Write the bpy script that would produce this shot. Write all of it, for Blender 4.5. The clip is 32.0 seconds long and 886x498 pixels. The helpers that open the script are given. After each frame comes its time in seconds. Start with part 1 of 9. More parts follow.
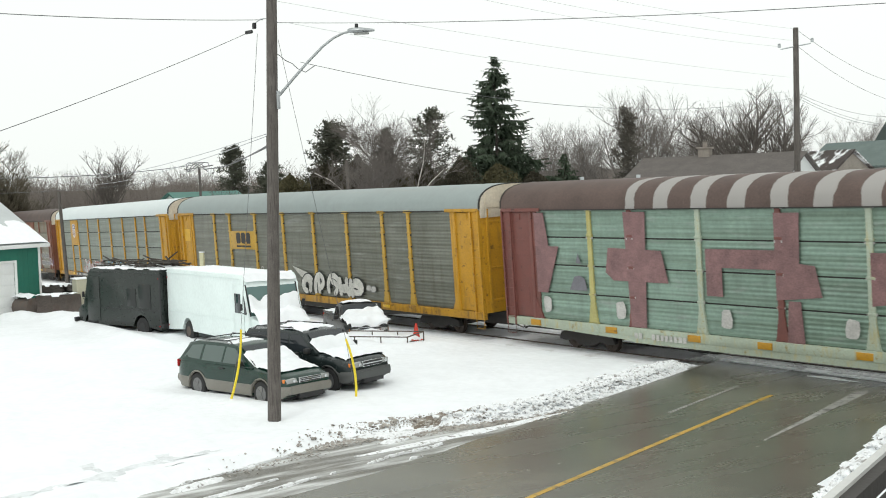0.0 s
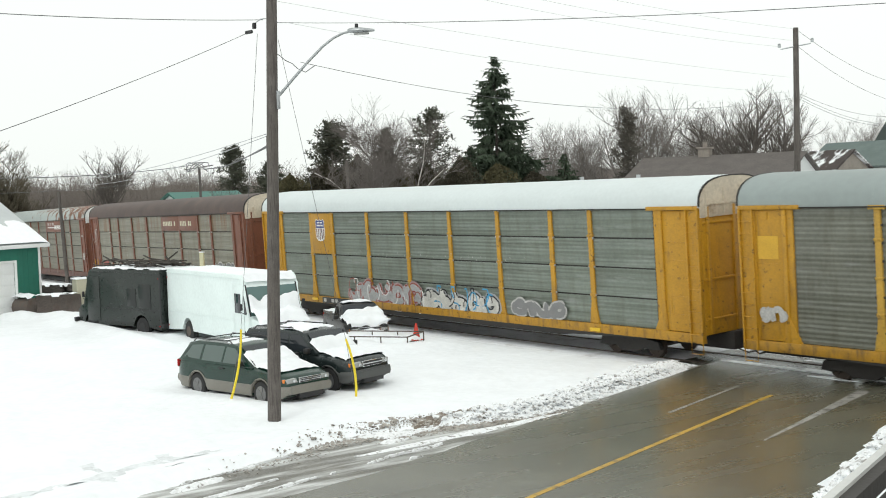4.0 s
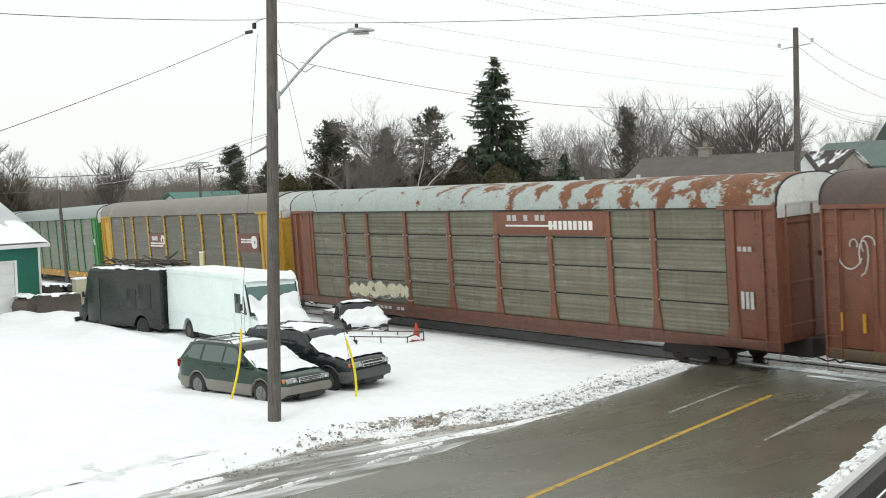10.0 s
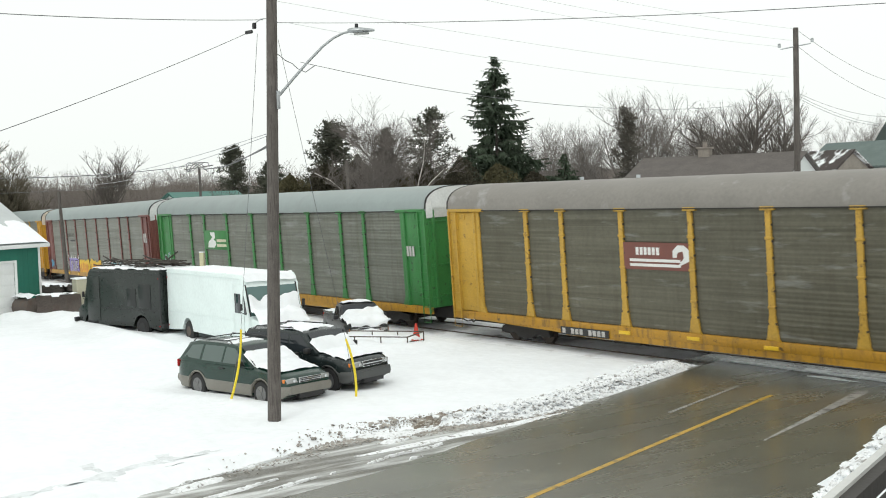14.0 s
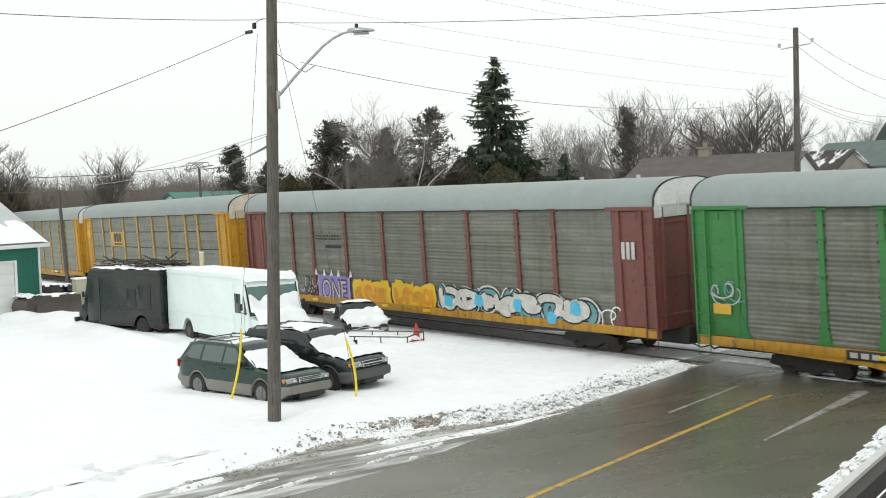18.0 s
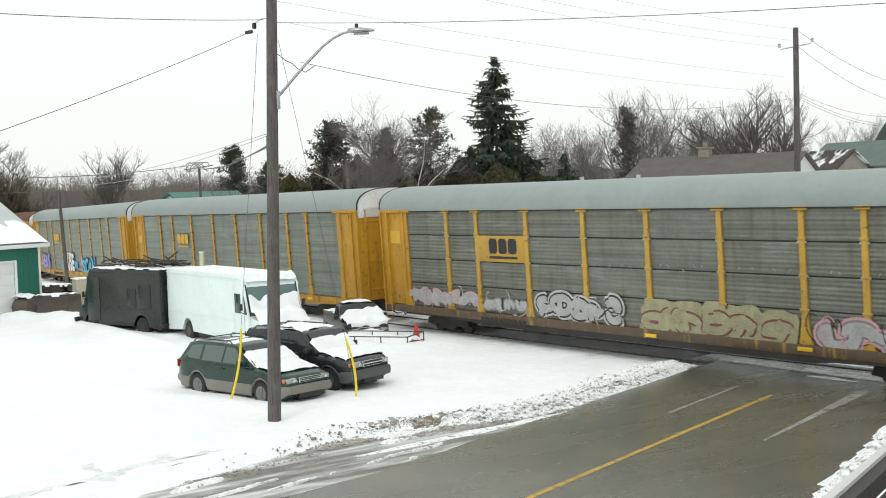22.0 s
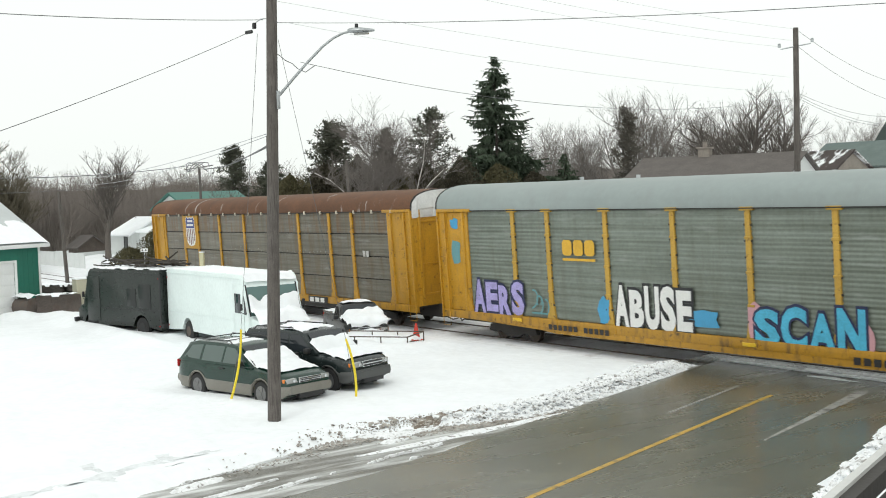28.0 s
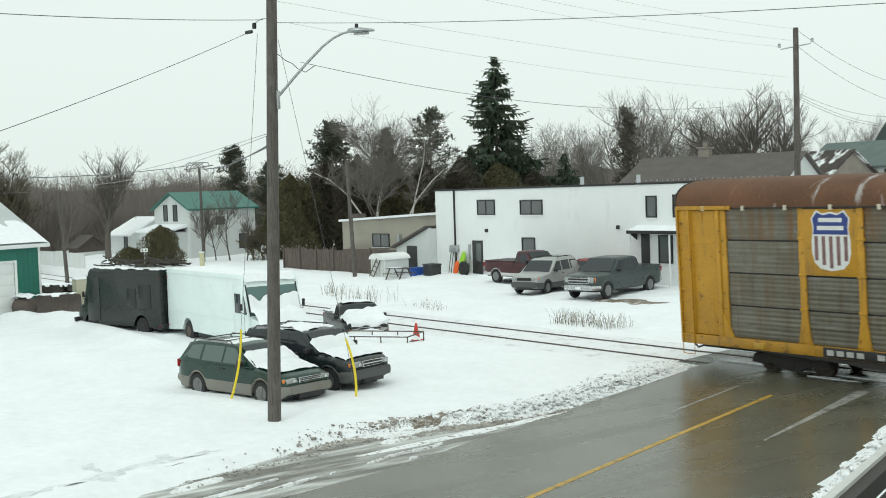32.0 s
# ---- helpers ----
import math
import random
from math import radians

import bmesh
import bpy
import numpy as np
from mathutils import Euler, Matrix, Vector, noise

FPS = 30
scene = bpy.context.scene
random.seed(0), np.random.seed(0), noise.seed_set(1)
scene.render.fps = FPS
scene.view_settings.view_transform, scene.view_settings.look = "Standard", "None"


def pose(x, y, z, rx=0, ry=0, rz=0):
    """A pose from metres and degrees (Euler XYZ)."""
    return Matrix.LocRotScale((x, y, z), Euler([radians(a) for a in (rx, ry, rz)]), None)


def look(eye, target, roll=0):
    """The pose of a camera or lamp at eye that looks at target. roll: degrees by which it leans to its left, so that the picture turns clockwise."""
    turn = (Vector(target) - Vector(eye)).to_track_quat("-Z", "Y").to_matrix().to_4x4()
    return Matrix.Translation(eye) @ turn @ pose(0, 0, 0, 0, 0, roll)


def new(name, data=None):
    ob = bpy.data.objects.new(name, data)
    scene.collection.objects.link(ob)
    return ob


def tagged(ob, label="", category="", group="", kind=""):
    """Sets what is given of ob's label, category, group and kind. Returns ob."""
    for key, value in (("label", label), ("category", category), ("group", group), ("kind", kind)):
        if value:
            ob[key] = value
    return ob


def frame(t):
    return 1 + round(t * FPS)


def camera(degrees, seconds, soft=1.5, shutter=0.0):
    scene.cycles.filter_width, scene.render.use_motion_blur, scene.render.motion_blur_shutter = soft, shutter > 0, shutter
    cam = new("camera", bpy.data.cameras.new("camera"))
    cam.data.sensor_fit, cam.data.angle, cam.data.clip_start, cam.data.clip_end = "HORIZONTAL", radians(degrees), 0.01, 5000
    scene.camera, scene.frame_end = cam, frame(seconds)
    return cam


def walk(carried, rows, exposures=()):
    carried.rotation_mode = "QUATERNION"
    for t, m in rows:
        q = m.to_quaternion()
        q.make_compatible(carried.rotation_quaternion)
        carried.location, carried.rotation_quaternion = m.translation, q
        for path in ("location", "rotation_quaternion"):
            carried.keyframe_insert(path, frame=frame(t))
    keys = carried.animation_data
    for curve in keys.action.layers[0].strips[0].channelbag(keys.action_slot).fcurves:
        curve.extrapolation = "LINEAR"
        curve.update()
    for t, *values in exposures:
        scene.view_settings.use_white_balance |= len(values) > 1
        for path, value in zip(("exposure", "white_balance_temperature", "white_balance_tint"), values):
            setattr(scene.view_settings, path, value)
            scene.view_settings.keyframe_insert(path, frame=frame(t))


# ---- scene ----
from mathutils.bvhtree import BVHTree

# ---- camera and its walk ----
EYE = Vector((0.0, -28.58, 5.516))
cam = camera(41.05, 32.0, 1.0, 0.15)
AXES = Matrix(((0.59582, -0.01961, 0.80288), (0.80239, 0.05695, -0.59407), (-0.03407, 0.99818, 0.04966))).to_4x4()
STAND = Matrix.Translation(EYE) @ AXES
walk(cam, [(0.0, STAND), (32.0, STAND)],
     [(0.0, 0.0, 6400, 6), (30.5, 0.0, 6400, 6), (31.3, -0.06, 6350, 4), (32.0, -0.19, 6200, -2)])

# ---- world and sun: a bright overcast winter sky ----
world = bpy.data.worlds.new("overcast_sky")
scene.world = world
world.use_nodes = True
wn = world.node_tree.nodes
wl = world.node_tree.links
bg = wn["Background"]
sky = wn.new("ShaderNodeTexSky")
sky.sky_type, sky.sun_disc = "NISHITA", False
sky.sun_elevation, sky.sun_rotation = radians(32), radians(150)
sky.air_density, sky.dust_density = 1.0, 4.0
pale = wn.new("ShaderNodeHueSaturation")
pale.inputs["Saturation"].default_value = 0.15
pale.inputs["Value"].default_value = 0.09
wl.new(sky.outputs[0], pale.inputs["Color"])
cloud = wn.new("ShaderNodeMix")
cloud.data_type = "RGBA"
cloud.inputs["Factor"].default_value = 0.85
wl.new(pale.outputs[0], cloud.inputs["A"])
cloud.inputs["B"].default_value = (0.975, 0.985, 0.955, 1)
wl.new(cloud.outputs["Result"], bg.inputs["Color"])
bg.inputs["Strength"].default_value = 1.15

sun = new("sun", bpy.data.lights.new("sun", "SUN"))
sun.data.energy, sun.data.angle, sun.data.color = 0.7, radians(25), (1.0, 0.97, 0.93)
sun.matrix_world = look((0, 0, 60), (-18, 26, 0))


# ---- materials ----
def surf(name, col, rough=0.6, metal=0.0, vary=0.22, scale=1.2, fine=28.0, col2=None, amt=0.5, stretch=(1, 1, 1),
         scale2=1.0, bump=0.12, spec=0.5, soft2=0.12, rough2=None):
    """A worn surface: base colour with variation at two scales, a second colour in patches or streaks, and fine relief."""
    m = bpy.data.materials.new(name)
    m.use_nodes = True
    n, l = m.node_tree.nodes, m.node_tree.links
    b = n["Principled BSDF"]
    b.inputs["Metallic"].default_value = metal
    b.inputs["Specular IOR Level"].default_value = spec
    tc, oi = n.new("ShaderNodeTexCoord"), n.new("ShaderNodeObjectInfo")
    off = n.new("ShaderNodeVectorMath")
    off.operation = "MULTIPLY_ADD"
    off.inputs[1].default_value = (37.0, 11.0, 23.0)
    l.new(oi.outputs["Random"], off.inputs[0])
    l.new(tc.outputs["Object"], off.inputs[2])
    big, small = n.new("ShaderNodeTexNoise"), n.new("ShaderNodeTexNoise")
    big.inputs["Scale"].default_value, big.inputs["Detail"].default_value = scale, 4
    small.inputs["Scale"].default_value, small.inputs["Detail"].default_value = fine, 3
    for t in (big, small):
        l.new(off.outputs[0], t.inputs["Vector"])
    mix = n.new("ShaderNodeMath")
    mix.operation = "ADD"
    l.new(big.outputs["Fac"], mix.inputs[0])
    l.new(small.outputs["Fac"], mix.inputs[1])
    rng = n.new("ShaderNodeMapRange")
    rng.inputs["From Min"].default_value, rng.inputs["From Max"].default_value = 0.6, 1.4
    rng.inputs["To Min"].default_value, rng.inputs["To Max"].default_value = 1 - vary, 1 + vary
    l.new(mix.outputs[0], rng.inputs["Value"])
    tint = n.new("ShaderNodeMix")
    tint.data_type, tint.blend_type = "RGBA", "MULTIPLY"
    tint.inputs["Factor"].default_value = 1.0
    tint.inputs["A"].default_value = (*col, 1)
    l.new(rng.outputs[0], tint.inputs["B"])
    out = tint.outputs["Result"]
    if col2 is not None:
        mp = n.new("ShaderNodeMapping")
        mp.inputs["Scale"].default_value = stretch
        l.new(off.outputs[0], mp.inputs["Vector"])
        st = n.new("ShaderNodeTexNoise")
        st.inputs["Scale"].default_value, st.inputs["Detail"].default_value = scale2, 5
        st.inputs["Roughness"].default_value = 0.65
        l.new(mp.outputs[0], st.inputs["Vector"])
        mr = n.new("ShaderNodeMapRange")
        edge = 0.72 - 0.44 * amt
        mr.inputs["From Min"].default_value, mr.inputs["From Max"].default_value = edge, edge + soft2
        l.new(st.outputs["Fac"], mr.inputs["Value"])
        two = n.new("ShaderNodeMix")
        two.data_type = "RGBA"
        l.new(mr.outputs[0], two.inputs["Factor"])
        l.new(out, two.inputs["A"])
        two.inputs["B"].default_value = (*col2, 1)
        out = two.outputs["Result"]
        if rough2 is not None:
            rr = n.new("ShaderNodeMapRange")
            rr.inputs["To Min"].default_value, rr.inputs["To Max"].default_value = rough, rough2
            l.new(mr.outputs[0], rr.inputs["Value"])
            l.new(rr.outputs[0], b.inputs["Roughness"])
    l.new(out, b.inputs["Base Color"])
    if rough2 is None:
        r = n.new("ShaderNodeMapRange")
        r.inputs["To Min"].default_value, r.inputs["To Max"].default_value = max(0.03, rough - 0.1), min(1, rough + 0.1)
        l.new(small.outputs["Fac"], r.inputs["Value"])
        l.new(r.outputs[0], b.inputs["Roughness"])
    if bump:
        bp = n.new("ShaderNodeBump")
        bp.inputs["Strength"].default_value, bp.inputs["Distance"].default_value = bump, 0.03
        l.new(mix.outputs[0], bp.inputs["Height"])
        l.new(bp.outputs[0], b.inputs["Normal"])
    return m


def glass(name, tint=(0.02, 0.025, 0.03), rough=0.06):
    m = bpy.data.materials.new(name)
    m.use_nodes = True
    b = m.node_tree.nodes["Principled BSDF"]
    b.inputs["Base Color"].default_value = (*tint, 1)
    b.inputs["Roughness"].default_value = rough
    b.inputs["Specular IOR Level"].default_value = 0.6
    return m


SNOW = surf("snow", (0.855, 0.875, 0.895), 0.75, vary=0.06, scale=0.5, fine=3.6, bump=0.9, spec=0.25)
SNOW_LUMP = surf("snow_clods", (0.80, 0.81, 0.82), 0.8, vary=0.12, scale=2, fine=20, col2=(0.26, 0.245, 0.225), amt=0.42, scale2=6, bump=0.5)
SLUSH = surf("slush", (0.115, 0.108, 0.088), 0.35, vary=0.5, scale=1.2, fine=22, col2=(0.66, 0.67, 0.66), amt=0.70, scale2=1.3,
             stretch=(1.9, 0.26, 1), bump=0.4, rough2=0.8, soft2=0.22)
DIRT = surf("dirty_snow", (0.40, 0.375, 0.34), 0.8, vary=0.4, scale=2, fine=16, col2=(0.10, 0.08, 0.065), amt=0.45, scale2=4, bump=0.5)
PACKED = surf("packed_snow", (0.86, 0.88, 0.90), 0.2, vary=0.08, scale=1.5, fine=14, col2=(0.45, 0.44, 0.42), amt=0.15, scale2=2.5, bump=0.08)
MUD = surf("frozen_mud", (0.20, 0.165, 0.13), 0.7, vary=0.35, scale=2.5, fine=22, col2=(0.62, 0.61, 0.60), amt=0.40, scale2=2.5, soft2=0.12, bump=0.6)
TRACKED = surf("tracked_snow", (0.69, 0.71, 0.725), 0.7, vary=0.2, scale=1.5, fine=9, col2=(0.76, 0.785, 0.80), amt=0.5, scale2=2.5, bump=0.5)
ASPHALT = surf("wet_asphalt", (0.100, 0.096, 0.070), 0.26, vary=0.42, scale=0.5, fine=60, col2=(0.125, 0.118, 0.088), amt=0.5, scale2=0.9,
               stretch=(1.2, 0.12, 1), bump=0.0, soft2=0.4, rough2=0.42)
YELLOW_LINE = surf("road_paint_yellow", (0.46, 0.28, 0.035), 0.5, vary=0.3, fine=40, col2=(0.12, 0.10, 0.06), amt=0.42, scale2=5, bump=0.05)
WHITE_LINE = surf("road_paint_white", (0.30, 0.29, 0.27), 0.5, vary=0.3, fine=40, col2=(0.09, 0.085, 0.075), amt=0.5, scale2=4, bump=0.05)
RAIL = surf("rail_steel", (0.10, 0.075, 0.06), 0.5, 0.4, fine=30, bump=0.05)
TIE = surf("creosote_tie", (0.055, 0.045, 0.04), 0.85, fine=30, bump=0.3)
BALLAST = surf("snowy_ballast", (0.58, 0.57, 0.56), 0.9, vary=0.3, fine=24, col2=(0.82, 0.83, 0.85), amt=1.0, scale2=1.4, soft2=0.2, bump=0.6)
WOODPOLE = surf("weathered_pole", (0.115, 0.102, 0.092), 0.85, vary=0.35, scale=3, fine=30, col2=(0.07, 0.06, 0.055), amt=0.5, scale2=3, stretch=(8, 8, 0.5), bump=0.4)
GALV = surf("galvanised_steel", (0.42, 0.44, 0.45), 0.45, 0.6, fine=18, bump=0.04)
WIRE = surf("cable_rubber", (0.11, 0.11, 0.115), 0.6, vary=0.1, bump=0)
WIRE_PALE = surf("aluminium_wire", (0.45, 0.46, 0.47), 0.5, 0.3, vary=0.1, bump=0)
BLACK = surf("black_paint", (0.018, 0.018, 0.019), 0.5, vary=0.3, bump=0.05)
RUBBER = surf("tyre_rubber", (0.022, 0.022, 0.022), 0.85, vary=0.3, fine=30)
CHROME = surf("chrome", (0.62, 0.63, 0.64), 0.2, 0.9, vary=0.08, bump=0)
ALLOY = surf("wheel_alloy", (0.24, 0.245, 0.25), 0.35, 0.7, vary=0.15, bump=0)
GLASS = glass("dark_glass")
GLASS_HOUSE = glass("house_glass", (0.11, 0.12, 0.12), 0.08)
HEADLAMP = glass("headlamp_lens", (0.34, 0.35, 0.34), 0.1)
AMBER = glass("amber_lens", (0.75, 0.22, 0.03), 0.15)
REDLENS = glass("red_lens", (0.45, 0.02, 0.02), 0.15)
WHITE_PAINT = surf("white_paint", (0.78, 0.79, 0.78), 0.5, vary=0.06, fine=12, bump=0.05)
YELLOW_PLASTIC = surf("yellow_plastic", (0.80, 0.62, 0.03), 0.45, vary=0.1, bump=0)


# ---- builders ----
def thing(name, label, category, m=None, group="", kind=""):
    ob = tagged(new(name), label, category, group, kind)
    ob.empty_display_size = 0.3
    if m is not None:
        ob.matrix_basis = m
    return ob


def mesh_from(name, bm, material, smooth=40):
    me = bpy.data.meshes.new(name)
    bmesh.ops.recalc_face_normals(bm, faces=bm.faces)
    bm.to_mesh(me)
    bm.free()
    for mt in (material if isinstance(material, (list, tuple)) else [material]):
        me.materials.append(mt)
    if smooth:
        me.shade_smooth()
        me.set_sharp_from_angle(angle=radians(smooth))
    return me


def part(name, bm, material, parent=None, label="", smooth=40, m=None):
    ob = new(name, mesh_from(name, bm, material, smooth))
    if parent is not None:
        ob.parent = parent
    if m is not None:
        ob.matrix_basis = m
    return tagged(ob, label)


def twin(name, ob, m, label=""):
    """A further part on the same mesh, under the same parent."""
    o = new(name, ob.data)
    o.parent = ob.parent
    o.matrix_basis = m
    return tagged(o, label)


def pydata(name, verts, faces, material, parent=None, label="", smooth=0):
    me = bpy.data.meshes.new(name)
    me.from_pydata(verts, [], faces)
    me.materials.append(material)
    if smooth:
        me.shade_smooth()
        me.set_sharp_from_angle(angle=radians(smooth))
    ob = new(name, me)
    if parent is not None:
        ob.parent = parent
    return tagged(ob, label)


def B():
    return bmesh.new()


def box(bm, x0, x1, y0, y1, z0, z1, bevel=0.0):
    vs = [bm.verts.new(c) for c in ((x0, y0, z0), (x1, y0, z0), (x1, y1, z0), (x0, y1, z0), (x0, y0, z1), (x1, y0, z1), (x1, y1, z1), (x0, y1, z1))]
    fs = [bm.faces.new([vs[i] for i in q]) for q in ((3, 2, 1, 0), (4, 5, 6, 7), (0, 1, 5, 4), (1, 2, 6, 5), (2, 3, 7, 6), (3, 0, 4, 7))]
    if bevel:
        es = {e for f in fs for e in f.edges}
        bmesh.ops.bevel(bm, geom=list(es), offset=bevel, segments=2, affect="EDGES", profile=0.5)
    return bm


def prism(bm, prof, y0, y1, axis="y", bevel=0.0):
    """A polygon pulled along an axis: prof is in (x, z) for y, (y, z) for x, (x, y) for z."""
    def put(a, b, c):
        return {"y": (a, c, b), "x": (c, a, b), "z": (a, b, c)}[axis]
    lo = [bm.verts.new(put(a, b, y0)) for a, b in prof]
    hi = [bm.verts.new(put(a, b, y1)) for a, b in prof]
    k = len(prof)
    f0, f1 = bm.faces.new(lo), bm.faces.new(hi[::-1])
    for i in range(k):
        j = (i + 1) % k
        bm.faces.new((lo[i], lo[j], hi[j], hi[i]))
    if bevel:
        bmesh.ops.bevel(bm, geom=list(set(f0.edges) | set(f1.edges)), offset=bevel, segments=2, affect="EDGES", profile=0.5, clamp_overlap=True)
    return bm


def tube(bm, pts, r, seg=8, r1=None):
    """A round bar along points, tapering from r to r1."""
    pts = [Vector(p) for p in pts]
    r1 = r if r1 is None else r1
    rings = []
    for i, p in enumerate(pts):
        d = (pts[min(i + 1, len(pts) - 1)] - pts[max(i - 1, 0)]).normalized()
        u = d.cross(Vector((0, 0, 1)) if abs(d.z) < 0.9 else Vector((1, 0, 0))).normalized()
        v = d.cross(u)
        rad = r + (r1 - r) * i / (len(pts) - 1)
        rings.append([bm.verts.new(p + rad * (math.cos(a) * u + math.sin(a) * v)) for a in (2 * math.pi * s / seg for s in range(seg))])
    for a, b in zip(rings, rings[1:]):
        for s in range(seg):
            t = (s + 1) % seg
            bm.faces.new((a[s], a[t], b[t], b[s]))
    bm.faces.new(rings[0][::-1]), bm.faces.new(rings[-1])
    return bm


def loft(bm, rings, caps=True):
    vs = [[bm.verts.new(p) for p in r] for r in rings]
    k = len(vs[0])
    for a, b in zip(vs, vs[1:]):
        for s in range(k):
            t = (s + 1) % k
            bm.faces.new((a[s], a[t], b[t], b[s]))
    if caps:
        bm.faces.new(vs[0][::-1]), bm.faces.new(vs[-1])
    return bm


def disc(bm, x, y, z, r, depth, axis="y", seg=20, r1=None):
    """A wheel-like cylinder with its centre at x, y, z."""
    h = depth / 2
    ends = {"y": ((x, y - h, z), (x, y + h, z)), "x": ((x - h, y, z), (x + h, y, z)), "z": ((x, y, z - h), (x, y, z + h))}[axis]
    return tube(bm, ends, r, seg, r1)


def lettering(name, words, x0, x1, z0, z1, y, material, parent, fat=0.0, depth=0.002, label=""):
    """Words in the built-in font, in the plane y, facing -y, filling the box x0..x1, z0..z1."""
    cu = bpy.data.curves.new(name, "FONT")
    cu.body, cu.extrude, cu.offset, cu.resolution_u = words, depth, fat, 3
    tmp = bpy.data.objects.new(name, cu)
    scene.collection.objects.link(tmp)
    bpy.context.view_layer.update()
    me = bpy.data.meshes.new_from_object(tmp.evaluated_get(bpy.context.evaluated_depsgraph_get()))
    bpy.data.objects.remove(tmp)
    xs, ys = [v.co.x for v in me.vertices], [v.co.y for v in me.vertices]
    ax, ay = (x1 - x0) / (max(xs) - min(xs)), (z1 - z0) / (max(ys) - min(ys))
    lx, ly = min(xs), min(ys)
    for v in me.vertices:
        v.co = (x0 + (v.co.x - lx) * ax, y - v.co.z, z0 + (v.co.y - ly) * ay)
    me.materials.clear()
    me.materials.append(material)
    ob = new(name, me)
    ob.parent = parent
    return tagged(ob, label)


# ---- ground ----
TRACK = pose(0, 0, 0, 2.43, 0, 0)


def track_y(x):
    """The track is straight near the crossing and bends away from the road farther off."""
    d = max(0.0, -46.0 - x)
    return 0.002 * d * d if d < 25 else 1.25 + 0.1 * (d - 25)


def track_drop(x):
    """The track falls away gently beyond the lot."""
    d = max(0.0, -46.0 - x)
    return 1.4 * (1 - math.exp(-(d / 55) ** 2))


def along_track(profile, x0, x1, step):
    bm = B()
    n = int((x1 - x0) / step)
    rings = []
    for i in range(n + 1):
        x = x0 + (x1 - x0) * i / n
        rings.append([(x, a + track_y(x), b - track_drop(x)) for a, b in profile])
    return loft(bm, rings)


def on_track(x):
    """The pose of a car whose rear end is at x, by its two trucks."""
    a, b = x + 3.45, x + 23.45
    ya, yb = track_y(a), track_y(b)
    turn = math.atan2(yb - ya, b - a)
    za, zb = -track_drop(a), -track_drop(b)
    grade = math.atan2(zb - za, b - a)
    return TRACK @ pose(x, ya - (a - x) * math.tan(turn), za - (a - x) * math.tan(grade), 0, -math.degrees(grade), math.degrees(turn))


def smooth01(a, b, v):
    t = min(1.0, max(0.0, (v - a) / (b - a)))
    return t * t * (3 - 2 * t)


def road_mid(y):
    return -20.43 - 0.30 * y


def road_left(y):
    """How far the wet asphalt reaches to the lot's side of the middle line."""
    return 3.8 + 1.0 * smooth01(-15, -24, y) + 0.08 * noise.noise((0, y * 0.9, 3))


def verge_left(y):
    """How far the slush reaches before the clean snow begins."""
    return 3.95 + 2.75 * smooth01(-8.6, -16.0, y) + 0.22 * noise.noise((4, y * 0.7, 1)) + 0.12 * noise.noise((4, y * 2.3, 6))


def road_right(y):
    return min(5.4, max(3.2, 4.3 - 0.115 * (y + 11.2))) + 0.15 + 0.45 * smooth01(-12.0, -15.5, y) + 0.1 * noise.noise((8, y * 0.9, 2))


